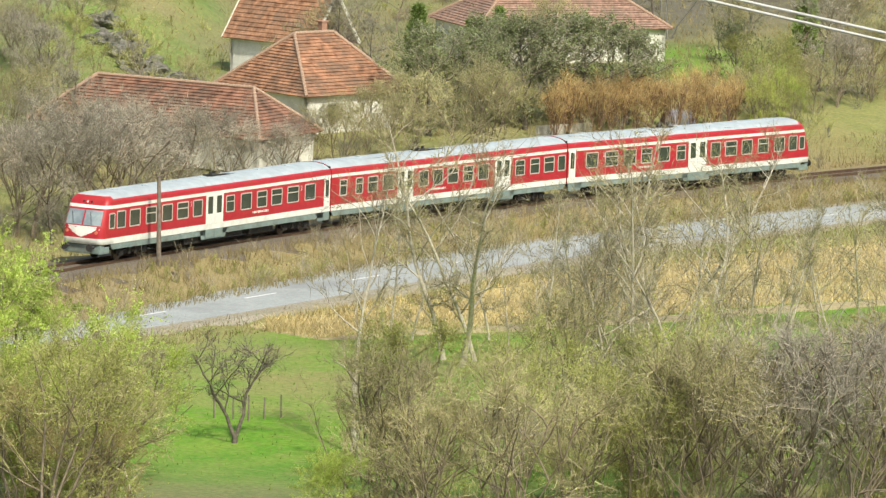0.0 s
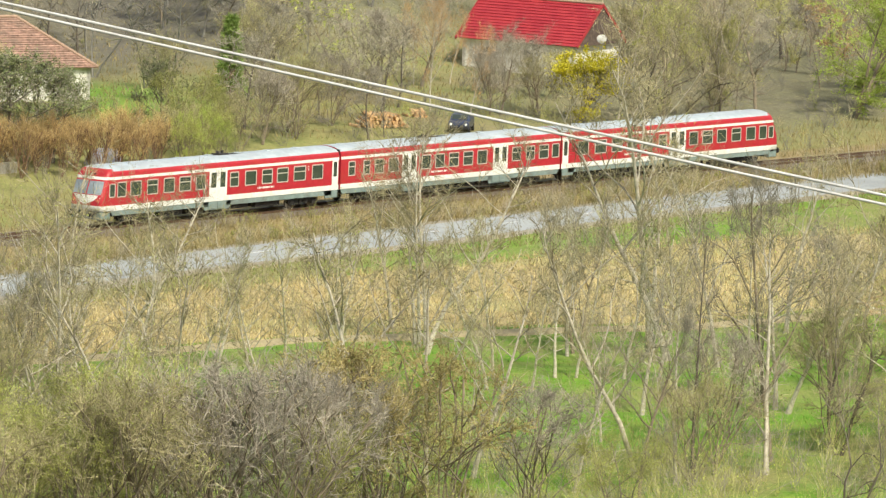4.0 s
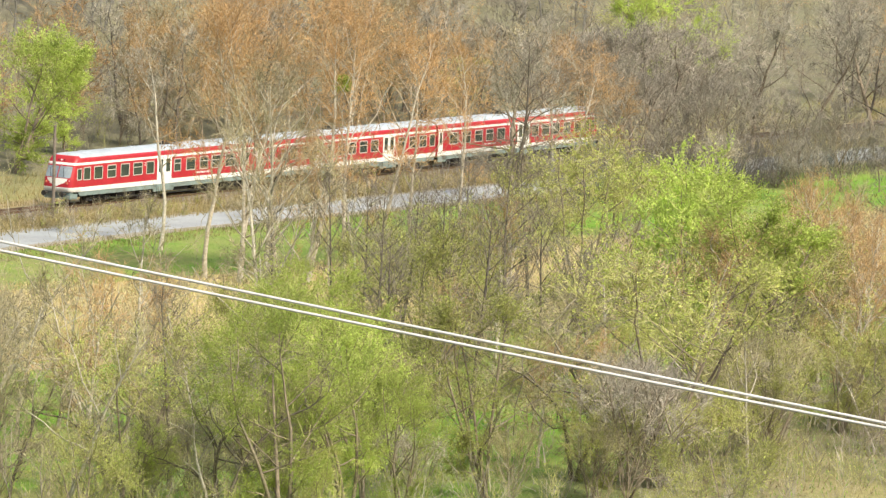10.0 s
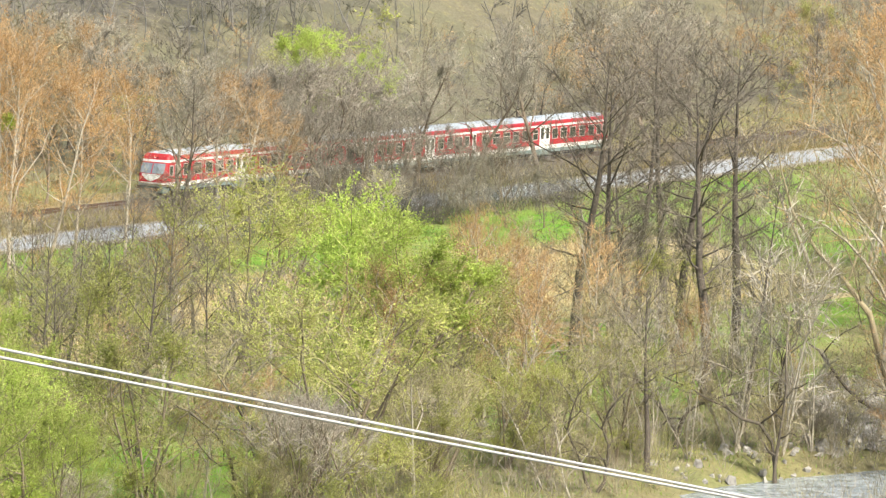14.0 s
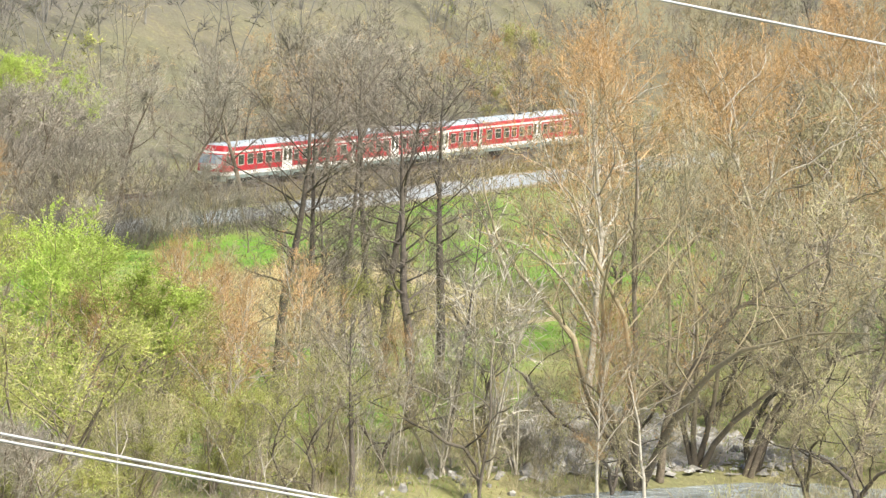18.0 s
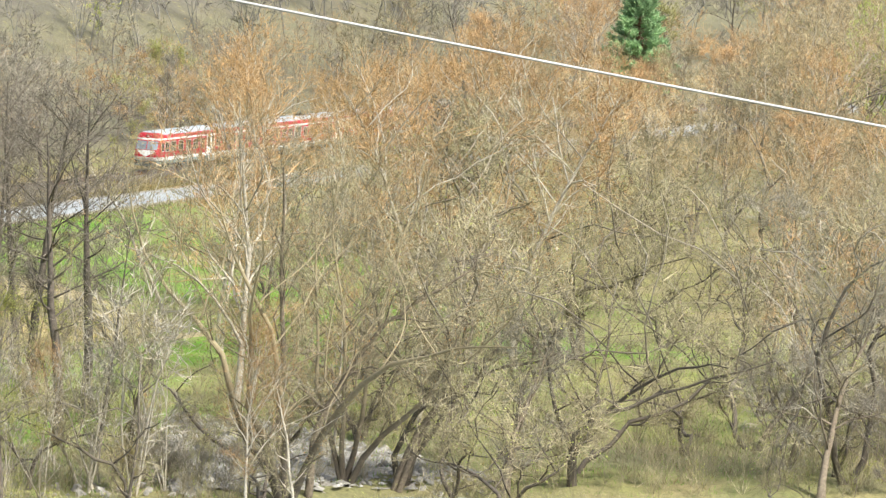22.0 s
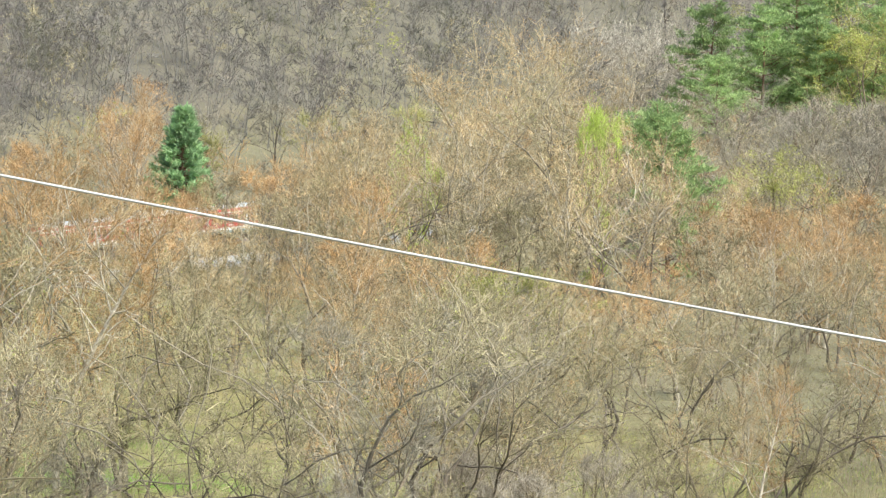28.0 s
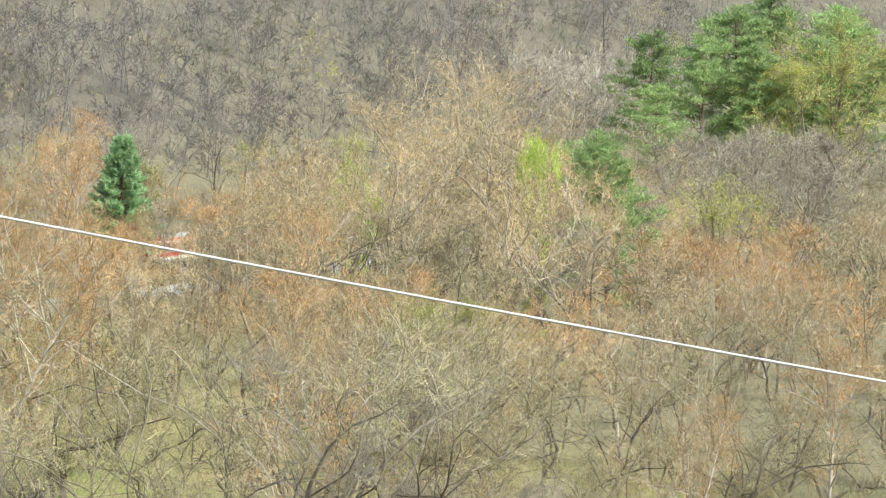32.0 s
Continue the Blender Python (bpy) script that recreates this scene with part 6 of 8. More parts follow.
for kind, x, y, h, w in (
        ("rust", 303.9, 705.3, 9.6, 0.8), ("willow", 430.9, 873.6, 22.9, 1.2), ("grey", 347.2, 780.5, 8.2, 1), ("grey", 383.9, 718.1, 15.6, 1.2),
        ("willow", 389.0, 709.7, 16.9, 1.2), ("grey", 400.7, 713.2, 17.8, 1.2), ("willow", 380.7, 727.3, 15.0, 1.1), ("olive", 465.2, 915.0, 9.8, 1),
        ("rust_far", 276.4, 687.2, 10.3, 1.1), ("willow_far", 285.8, 696.8, 9.8, 1.1), ("rust_far", 283.3, 677.0, 11.5, 1.1), ("rust_far", 291.9, 686.0, 10.4, 1.1),
        ("willow_far", 300.8, 695.2, 9.2, 1.1), ("rust_far", 273.1, 649.9, 12.4, 0.9), ("rust_far", 278.7, 655.2, 11.5, 0.9), ("rust", 283.0, 657.7, 12.0, 0.7), ("rust", 265.4, 653.1, 14.3, 0.9), ("rust", 260.6, 638.9, 11.1, 0.9), ("willow_far", 288.3, 648.7, 8.6, 1), ("willow_far", 307.1, 681.8, 9.8, 1),
        ("rust_far", 316.1, 692.2, 10.6, 1), ("alder", 293.7, 663.6, 11.4, 0.35), ("alder", 291.9, 655.8, 11.2, 0.35), ("pine", 537.0, 988.4, 31.5, 1.05),):
    grow_one(kind, x, y, h, w)
for kind, x, y, h, w in (
        ("pine", 526.2, 981.7, 26.2, 0.95), ("pine", 551.6, 998.8, 34.2, 1.05), ("pine", 565.4, 1003.0, 32.5, 1.1), ("olive", 580.6, 1011.5, 24.0, 1.1),
        ("pine", 534.2, 975.1, 25.6, 1), ("pine", 549.3, 984.3, 27.0, 1), ("pine", 432.7, 836.8, 14.9, 0.8), ("pine", 504.9, 956.8, 18.3, 1),
        ("pine", 554.5, 977.7, 24.9, 1), ("grey", 403.4, 758.5, 19.8, 1.1), ("willow", 410.5, 759.1, 19.5, 1.1), ("grey", 416.1, 755.2, 19.1, 1.1),
        ("willow", 422.7, 751.7, 18.5, 1.1), ("grey", 431.6, 753.7, 20.4, 1.1), ("alder", 581.3, 1124.1, 19.3, 0.9), ("alder", 517.6, 1059.5, 15.4, 0.9),
        ("willow", 575.3, 1014.4, 20.3, 1), ("sapling", 508.1, 1015.6, 16.5, 1), ("sapling", 509.6, 1016.0, 18.1, 1), ("sapling", 508.6, 1012.7, 17.6, 1),):
    grow_one(kind, x, y, h, w)
for kind, x, y, h, w in (
        ("sapling", 508.8, 1010.7, 17.1, 1), ("sapling", 517.2, 1024.2, 15.3, 1), ("sapling", 516.5, 1021.8, 14.6, 1), ("sapling", 517.5, 1021.1, 15.8, 1),
        ("sapling", 518.6, 1022.0, 16.1, 1), ("sapling", 527.2, 1036.7, 13.4, 1), ("sapling", 522.9, 1025.6, 14.8, 1), ("sapling", 522.6, 1022.4, 17.5, 1),
        ("sapling", 530.0, 1034.7, 14.1, 1), ("sapling", 535.4, 1043.2, 16.9, 1), ("sapling", 526.0, 1023.7, 17.4, 1), ("sapling", 536.4, 1041.2, 15.8, 1),
        ("sapling", 537.5, 1041.7, 15.6, 1), ("sapling", 531.9, 1028.2, 16.3, 1), ("sapling", 535.5, 1032.5, 14.8, 1), ("sapling", 545.9, 1051.2, 13.9, 1),
        ("sapling", 537.1, 1031.4, 16.9, 1), ("sapling", 549.6, 1053.9, 14.3, 1), ("sapling", 550.3, 1053.3, 18.0, 1), ("sapling", 512.5, 1023.3, 17.7, 1),):
    grow_one(kind, x, y, h, w)
for kind, x, y, h, w in (
        ("sapling", 520.6, 1036.2, 15.2, 1), ("sapling", 523.4, 1038.6, 13.8, 1), ("sapling", 523.6, 1037.1, 15.1, 1), ("sapling", 522.6, 1032.9, 17.8, 1),
        ("sapling", 531.6, 1048.0, 15.1, 1), ("sapling", 526.9, 1035.7, 16.8, 1), ("sapling", 534.5, 1048.6, 12.4, 1), ("sapling", 533.7, 1044.2, 16.2, 1),
        ("sapling", 539.7, 1052.4, 14.1, 1), ("sapling", 539.3, 1048.9, 13.8, 1), ("sapling", 546.3, 1059.9, 16.7, 1), ("sapling", 546.8, 1057.3, 16.9, 1),
        ("sapling", 548.6, 1058.1, 14.6, 1), ("sapling", 553.1, 1064.3, 15.7, 1), ("sapling", 556.9, 1068.9, 13.5, 1), ("cottonwood", 316.0, 693.9, 19.2, 1),
        ("cottonwood", 306.5, 660.6, 20.3, 1), ("cottonwood", 320.3, 678.0, 20.9, 1), ("cottonwood", 344.1, 715.8, 20.7, 1), ("cottonwood", 375.6, 767.8, 27.1, 1),):
    grow_one(kind, x, y, h, w)
for kind, x, y, h, w in (
        ("cottonwood", 391.1, 787.5, 27.1, 1), ("cottonwood", 377.6, 749.4, 27.0, 1), ("cottonwood", 357.2, 698.7, 23.2, 1), ("cottonwood", 313.6, 618.1, 18.7, 1),
        ("cottonwood", 330.7, 639.5, 19.4, 1), ("rust", 328.3, 617.5, 13.4, 1.1), ("rust", 332.6, 605.0, 13.8, 1.1), ("rust", 334.3, 618.4, 11.6, 1.1),
        ("willow_far", 346.3, 648.9, 10.2, 1.2), ("willow_far", 356.2, 649.6, 11.0, 1.2), ("willow_far", 355.1, 635.7, 11.4, 1.2), ("rust", 349.1, 621.0, 10.5, 1.1),
        ("cottonwood", 285.6, 628.1, 21.4, 0.9), ("rust", 324.5, 780.8, 13.6, 1.1), ("cottonwood", 237.3, 562.5, 14.9, 1), ("cottonwood", 241.3, 551.5, 14.1, 1),
        ("cottonwood", 246.5, 531.5, 13.2, 1), ("cottonwood", 247.8, 510.5, 12.8, 1), ("cottonwood", 260.2, 486.3, 12.9, 1), ("cottonwood", 200.0, 405.0, 14.9, 1),):
    grow_one(kind, x, y, h, w)
for kind, x, y, h, w in (
        ("cottonwood", 296.1, 582.7, 23.3, 1), ("cottonwood", 303.6, 638.6, 22.1, 1), ("cottonwood", 309.5, 577.2, 14.2, 1), ("willow", 314.5, 578.0, 13.7, 1.1),
        ("cottonwood", 316.3, 571.8, 13.6, 1), ("rust", 319.1, 590.4, 14.0, 1), ("willow", 331.4, 604.5, 10.8, 1.1), ("cottonwood", 319.5, 566.0, 13.0, 1),
        ("cottonwood", 282.5, 541.2, 12.7, 1), ("cottonwood", 260.5, 509.6, 11.9, 1), ("willow_far", 251.5, 666.7, 7.7, 1.1), ("cottonwood", 232.0, 608.1, 12.5, 0.9),
        ("rust", 232.1, 621.3, 12.7, 1), ("cottonwood", 235.5, 605.8, 13.9, 0.9), ("rust", 243.5, 629.2, 13.5, 1), ("willow", 236.6, 594.6, 12.7, 1),
        ("rust", 334.4, 797.2, 15.8, 1.1), ("cottonwood", 306.2, 658.5, 20.8, 1), ("lime", 433.3, 848.7, 11.4, 0.8), ("lime", 313.0, 668.3, 17.9, 0.5),):
    grow_one(kind, x, y, h, w)
for kind, x, y, h, w in (
        ("alder", 292.0, 658.8, 10.7, 0.35), ("alder", 293.2, 658.8, 9.4, 0.3), ("willow", 208.6, 475.0, 9.9, 1), ("gnarled", 206.1, 474.9, 9.0, 1),
        ("cottonwood", 223.8, 506.2, 10.1, 0.9), ("rust", 314.1, 754.5, 15.6, 1), ("rust", 365.1, 683.0, 9.4, 1), ("rust", 369.0, 667.7, 10.0, 1),):
    grow_one(kind, x, y, h, w)

for kind, x, y, h, w in (
        ("grey", -24.1, 429.3, 6.5, 1.1), ("grey", -21.3, 427.5, 6.2, 1.1), ("grey", -19.4, 430.6, 6.4, 1.1), ("grey", -16.7, 429.7, 5.8, 1.1),
        ("grey", -14.9, 435.7, 4.9, 1.1), ("grey", -12.7, 439.8, 4.1, 1.1), ("grey", -10.4, 442.9, 3.2, 1.1),):
    grow_one(kind, x, y, h, w)
for kind, x, y, h, w in (
        ("pale", -2.5, 325.9, 14.6, 0.8), ("wisp", 2.2, 360.3, 14.4, 1), ("wisp", 4.0, 360.3, 12.7, 0.9),
        ("wisp", 0.3, 367.3, 9.0, 0.8), ("grey", 10.5, 341.9, 9.6, 0.7), ("wisp", 12.1, 340.8, 14.9, 0.9), ("wisp", 15.2, 346.8, 11.3, 0.9),
        ("wisp", 17.5, 339.6, 13.1, 0.9), ("wisp", 20.7, 352.6, 9.8, 0.9), ("wisp", 5.8, 363.3, 7.3, 0.8), ("wisp", 7.5, 359.2, 10.1, 0.8),
        ("wisp", 14.4, 364.0, 10.8, 0.9), ("wisp", 10.7, 367.2, 10.3, 0.9), ("pale", 35.3, 390.0, 10.7, 0.8), ("wisp", 13.1, 341.8, 11.1, 0.8),):
    grow_one(kind, x, y, h, w)
for kind, x, y, h, w in (
        ("grey", 9.7, 342.9, 10.1, 0.6), ("wisp", 35.6, 351.4, 6.1, 0.7), ("pale", 42.6, 338.3, 17.0, 0.8), ("wisp", 44.4, 336.0, 12.2, 0.8),
        ("wisp", 24.0, 363.5, 9.0, 0.9), ("wisp", 28.7, 367.2, 10.0, 0.9), ("wisp", 43.6, 376.9, 10.3, 0.8), ("wisp", 21.5, 377.8, 9.2, 0.8),
        ("pale", 35.4, 388.9, 13.6, 0.8), ("grey", 44.7, 388.0, 9.9, 0.6), ("grey", 50.6, 344.4, 15.9, 0.55), ("grey", 58.3, 373.9, 9.6, 0.7),
        ("wisp", 50.0, 393.4, 15.9, 0.9), ("alder", 45.5, 338.0, 13.8, 0.45), ("wisp", 56.2, 393.6, 9.0, 0.8), ("wisp", 68.5, 379.4, 10.2, 0.8),
        ("rust", 93.0, 459.8, 10.7, 0.5), ("rust", 95.5, 457.2, 11.8, 0.5), ("pine", 342.0, 658.5, 24.3, 0.95), ("lime", 328.9, 649.5, 22.0, 0.4),):
    grow_one(kind, x, y, h, w)
for kind, x, y, h, w in (
        ("olive", 550.2, 975.6, 26.6, 1.2), ("olive", 541.3, 969.1, 22.2, 1.2),):
    grow_one(kind, x, y, h, w)

for kind, x, y, h, w in (
        ("amber", 10.3, 465.9, 3.7, 1.0), ("amber", 11.3, 468.6, 4.2, 1.0), ("amber", 12.4, 471.3, 2.8, 1.0), ("amber", 13.3, 468.0, 4.2, 1.0),
        ("amber", 14.4, 470.7, 3.3, 1.0), ("amber", 15.4, 473.3, 3.7, 1.0), ("amber", 16.3, 470.0, 3.3, 1.0), ("amber", 17.4, 472.7, 3.7, 1.0),
        ("amber", 18.5, 475.4, 2.9, 1.0), ("amber", 19.3, 472.1, 4.2, 1.0), ("amber", 20.5, 474.8, 2.9, 1.0), ("amber", 21.6, 477.4, 3.3, 1.0),
        ("amber", 22.4, 474.1, 3.5, 1.0), ("amber", 23.5, 476.8, 3.9, 1.0), ("rust", 18.6, 475.6, 4.6, 0.5), ("rust", 22.0, 477.5, 4.9, 0.5),
        ("rust", 15.4, 473.7, 4.3, 0.5), ("fresh", 25.6, 479.3, 3.9, 0.7), ("fresh", 27.1, 479.2, 4.4, 0.7), ("fresh", 28.6, 479.1, 3.7, 0.7),):
    grow_one(kind, x, y, h, w)
for kind, x, y, h, w in (
        ("rust", 49.8, 545.7, 7.4, 0.6), ("rust", 51.3, 543.6, 6.5, 0.6), ("rust", 48.1, 541.9, 5.3, 0.6), ("grey", 55.4, 538.2, 5.5, 1.2),
        ("grey", 57.4, 536.9, 4.5, 1.1), ("bush", 53.3, 535.4, 3.8, 1.2), ("scrub", 59.1, 532.7, 3.8, 1.1), ("rust", 47.7, 547.9, 6.2, 0.6),):
    grow_one(kind, x, y, h, w)

for kind, x, y, h, w in (("pine", 512.2, 973.5, 26.5, 0.9),):
    grow_one(kind, x, y, h, w)

for kind, x, y, h, w in (
        ("alder", 143.5, 455.1, 21.7, 0.9), ("alder", 146.2, 457.4, 22.8, 0.9), ("alder", 134.6, 402.9, 17.5, 0.6), ("sapling", 132.4, 388.7, 15.6, 1.0),
        ("sapling", 125.6, 386.7, 9.6, 1.0), ("sapling", 122.6, 385.5, 9.8, 1.0), ("sapling", 129.3, 388.7, 11.4, 1.0), ("sapling", 134.9, 390.0, 12.2, 1.0),
        ("rust", 112.0, 383.6, 10.9, 0.9), ("rust", 119.8, 403.4, 12.1, 0.7), ("rust", 119.7, 415.0, 12.5, 0.8),):
    grow_one(kind, x, y, h, w)

for kind, x, y, h, w in (
        ("dusk", -31.5, 504.0, 2.5, 1.1), ("grey", -30.4, 511.1, 2.5, 1.1), ("olive", -27.9, 499.2, 2.5, 1.1), ("grey", -30.1, 491.1, 2.5, 1.1), ("olive", -27.9, 483.2, 2.5, 1.1), ("grey", -27.1, 521.3, 2.5, 1.1),):
    grow_one(kind, x, y, h, w)


# ---- old crooked willows on the river flat, their stems shaped to fit the camera's view ----
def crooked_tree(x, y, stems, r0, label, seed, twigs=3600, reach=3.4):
    """stems: way of each trunk as metres across the camera's view and metres up."""
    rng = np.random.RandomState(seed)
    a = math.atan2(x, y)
    # along runs across the camera's view at the tree, deep away from it
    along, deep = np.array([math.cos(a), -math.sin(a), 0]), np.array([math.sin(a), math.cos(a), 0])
    ob = thing("old_willow", pose(x, y, z_at(x, y) - 0.1), label, "tree")
    subs, thin = [], []
    for way in stems:
        w = np.array(way, float)
        u = np.linspace(0, len(w) - 1, 3 * len(w))
        i = np.minimum(u.astype(int), len(w) - 2)
        k = (u - i)[:, None]
        t0, t1 = np.gradient(w, axis=0)[i], np.gradient(w, axis=0)[i + 1]
        flat = (2 * k**3 - 3 * k**2 + 1) * w[i] + (k**3 - 2 * k**2 + k) * t0 + (-2 * k**3 + 3 * k**2) * w[i + 1] + (k**3 - k**2) * t1
        sway = np.cumsum(rng.normal(0, 0.12, len(u)))
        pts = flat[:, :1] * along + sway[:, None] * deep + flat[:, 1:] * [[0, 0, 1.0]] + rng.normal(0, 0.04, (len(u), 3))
        rad = r0 * (1 - 0.82 * np.linspace(0, 1, len(u)) ** 0.8)
        wood = [(pts, rad)]
        for q in range(13):
            j = int(len(u) * (0.3 + 0.68 * (q + rng.uniform(0, 1)) / 13)) - 1
            d = rng.normal(0, 0.7, 3) + [0, 0, 0.55] + 0.5 * (pts[j + 1 if j + 1 < len(pts) else j] - pts[j - 1])
            L = reach * rng.uniform(0.6, 1.4)
            lp, lr, _ = branch(rng, pts[j], d / np.linalg.norm(d), L, max(0.03, rad[j] * 0.5), 0.02, 6, 0.35, 0.32)
            wood.append((lp, lr))
            for e in range(6):
                m = rng.randint(1, 6)
                d = lp[m + 1] - lp[m - 1]
                d = d / np.linalg.norm(d) + rng.normal(0, 0.6, 3) + [0, 0, 0.2]
                sp, _, _ = branch(rng, lp[m], d / np.linalg.norm(d), L * rng.uniform(0.35, 0.7), 0.02, 0.01, 2, 0.2, 0.3)
                subs.append(sp)
                for g in range(4):
                    d = sp[2] - sp[0]
                    d = d / np.linalg.norm(d) + rng.normal(0, 0.6, 3) + [0, 0, 0.15]
                    tp, _, _ = branch(rng, sp[0] + (sp[2] - sp[0]) * rng.uniform(0.2, 1), d / np.linalg.norm(d), L * rng.uniform(0.15, 0.4), 0.01, 0.005, 2, 0.1, 0.35)
                    thin.append(tp)
        v, f = tubes(wood[:1], 7)
        v2, f2 = tubes(wood[1:], 4)
        v, f = tied(v, f, v2, f2, 4)
        part("stem", mesh_of("stem", v, f, [BARK_MID], smooth=True), ob, "dark furrowed leaning trunk")
    V, F, I, o = [], [], [], 0
    for lines, width, mat in ((np.array(subs), 0.024, 1), (np.array(thin), 0.014, 0)):
        n = len(lines)
        side = np.cross(lines[:, 2] - lines[:, 0], rng.normal(size=(n, 3)))
        side *= width / (np.linalg.norm(side, axis=1)[:, None] + 1e-9)
        V.append(np.stack([lines[:, 0] - side, lines[:, 0] + side, lines[:, 1] - side * 0.7, lines[:, 1] + side * 0.7, lines[:, 2]], 1).reshape(-1, 3))
        b = np.arange(n)[:, None] * 5 + o
        F.append(np.concatenate([b + [[0, 1, 3]], b + [[0, 3, 2]], b + [[2, 3, 4]]]))
        I.append(np.full(3 * n, mat))
        o += 5 * n
    pick = np.array(thin)[rng.randint(0, len(thin), twigs)]
    d = pick[:, 2] - pick[:, 0]
    d = d / (np.linalg.norm(d, axis=1)[:, None] + 1e-9) + rng.normal(0, 0.55, d.shape) + [0, 0, 0.15]
    tv, tf = slivers(pick[:, 0] + (pick[:, 2] - pick[:, 0]) * rng.uniform(0.1, 1, (twigs, 1)), d * rng.uniform(0.25, 0.75, (twigs, 1)), 0.022 * rng.uniform(0.6, 1.4, twigs), rng)
    V, F, I = V + [tv], F + [tf + o], I + [np.zeros(len(tf))]
    part("crown", tri_mesh("crown", np.concatenate(V), np.concatenate(F), [TWIG_TAN, BARK_MID], np.concatenate(I)), ob)
    return ob


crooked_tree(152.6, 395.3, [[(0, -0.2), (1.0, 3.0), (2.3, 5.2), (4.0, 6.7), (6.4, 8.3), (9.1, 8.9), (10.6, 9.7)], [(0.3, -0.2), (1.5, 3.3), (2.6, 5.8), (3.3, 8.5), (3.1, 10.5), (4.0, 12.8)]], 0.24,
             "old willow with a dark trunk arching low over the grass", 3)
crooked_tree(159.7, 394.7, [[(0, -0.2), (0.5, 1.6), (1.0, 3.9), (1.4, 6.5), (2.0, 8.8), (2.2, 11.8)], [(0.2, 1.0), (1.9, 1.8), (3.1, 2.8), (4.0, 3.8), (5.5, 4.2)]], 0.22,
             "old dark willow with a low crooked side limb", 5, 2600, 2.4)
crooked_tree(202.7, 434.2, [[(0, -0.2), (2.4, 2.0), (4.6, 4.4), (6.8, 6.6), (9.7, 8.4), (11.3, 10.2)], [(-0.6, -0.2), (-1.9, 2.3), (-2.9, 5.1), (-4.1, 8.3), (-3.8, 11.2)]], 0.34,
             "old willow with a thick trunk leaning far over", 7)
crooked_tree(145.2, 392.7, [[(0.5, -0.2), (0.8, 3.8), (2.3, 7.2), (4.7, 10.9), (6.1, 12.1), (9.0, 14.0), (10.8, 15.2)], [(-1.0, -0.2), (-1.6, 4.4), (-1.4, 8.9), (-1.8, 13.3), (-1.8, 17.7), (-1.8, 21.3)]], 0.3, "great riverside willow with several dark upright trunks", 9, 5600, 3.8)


# ---- woodland fill, by stretches ----
FILL = np.random.RandomState(77)


def view_place(az, dist):
    return dist * math.sin(radians(az)), dist * math.cos(radians(az))


def road_dist(az):
    """How far the road lies along a bearing from the hillside."""
    r = 340.0
    while r < 1200:
        x, y = view_place(az, r)
        if y > float(road_y(x)):
            return r
        r += 4
    return r


# lines of sight beyond the railway that stay open: bearing, half width in metres, distance
OPEN_VIEWS = [(14.7, 7, 660), (15.15, 5, 660), (9.05, 6, 552), (6.3, 9, 560), (15.0, 5, 640), (15.5, 4, 640), (22.9, 5, 700), (2.4, 6, 520), (-1.2, 9, 470)]


def glade(az, d):
    """The open meadow in front of the road, round a small dark fruit tree."""
    return -2.6 < az < -0.5 and 292 < d < 368


def blocked(az, d):
    if glade(az, d):
        return True

    return any(d < far + 2 and d > road_dist(az) + 8 and abs(radians(az - b)) * d < half + 3 for b, half, far in OPEN_VIEWS)


def fill(n, az0, az1, near, far, kinds, hmin, hmax, low=False, wide=(0.9, 1.15)):
    """Plant n trees over a sector of the valley floor; low: they keep beneath the line of sight to the road."""
    done = tries = 0
    names, p = [k for k, _ in kinds], np.array([w for _, w in kinds], float)
    while done < n and tries < n * 30:
        tries += 1
        az = FILL.uniform(az0, az1)
        lo, hi = near(az), far(az)
        d = lo + (hi - lo) * FILL.uniform() ** 0.9
        x, y = view_place(az, d)
        if abs(y - float(road_y(x))) < 10 or -7 < float(beyond(x, y)) < 6 or abs(y - float(river_line(x)) + 2) < 9:
            continue
        if blocked(az, d):
            continue
        h = FILL.uniform(hmin, hmax)
        if low:
            h = min(h, 0.93 * EYE.z * (1 - d / road_dist(az)))
            if h < 2.0:
                continue
        plant(names[FILL.choice(len(names), p=p / p.sum())], x, y, h, FILL.uniform(*wide))
        done += 1


bottom = lambda az: float(np.interp(az, [-4, 4, 8, 15, 19, 23, 26, 30], [310, 318, 334, 370, 390, 405, 470, 500]))
rail_dist = lambda az: road_dist(az) + 6
fill(46, 20.2, 31, lambda a: bottom(a) - 12, lambda a: min(600, rail_dist(a) - 40), [("willow", 3.4), ("rust", 2), ("cottonwood", 3.4), ("grey", 1.4), ("gnarled", 1), ("olive", 0.6)], 11, 16)
fill(46, 20.5, 31, lambda a: 560, lambda a: rail_dist(a) - 16, [("willow_far", 4), ("rust_far", 2.2), ("cottonwood", 1.6), ("grey_far", 1)], 11, 16)
fill(16, 19.4, 21.5, lambda a: bottom(a) + 40, lambda a: rail_dist(a) - 30, [("willow", 3), ("rust", 3), ("grey", 1)], 12, 16)
fill(30, 9.5, 20, lambda a: bottom(a) - 14, lambda a: bottom(a) + 90, [("olive", 3), ("willow", 2.5), ("fresh", 0.5), ("grey", 1.2), ("rust", 2.6), ("wisp", 2.5)], 7, 13, True)
fill(14, 13, 20, lambda a: bottom(a) + 60, lambda a: road_dist(a) - 25, [("willow", 3), ("rust", 2), ("bush", 3), ("grey", 2)], 4, 9, True)
fill(8, -4, 0.5, lambda a: bottom(a) - 14, lambda a: bottom(a) + 4, [("scrub", 4), ("olive", 3)], 4, 8, True)
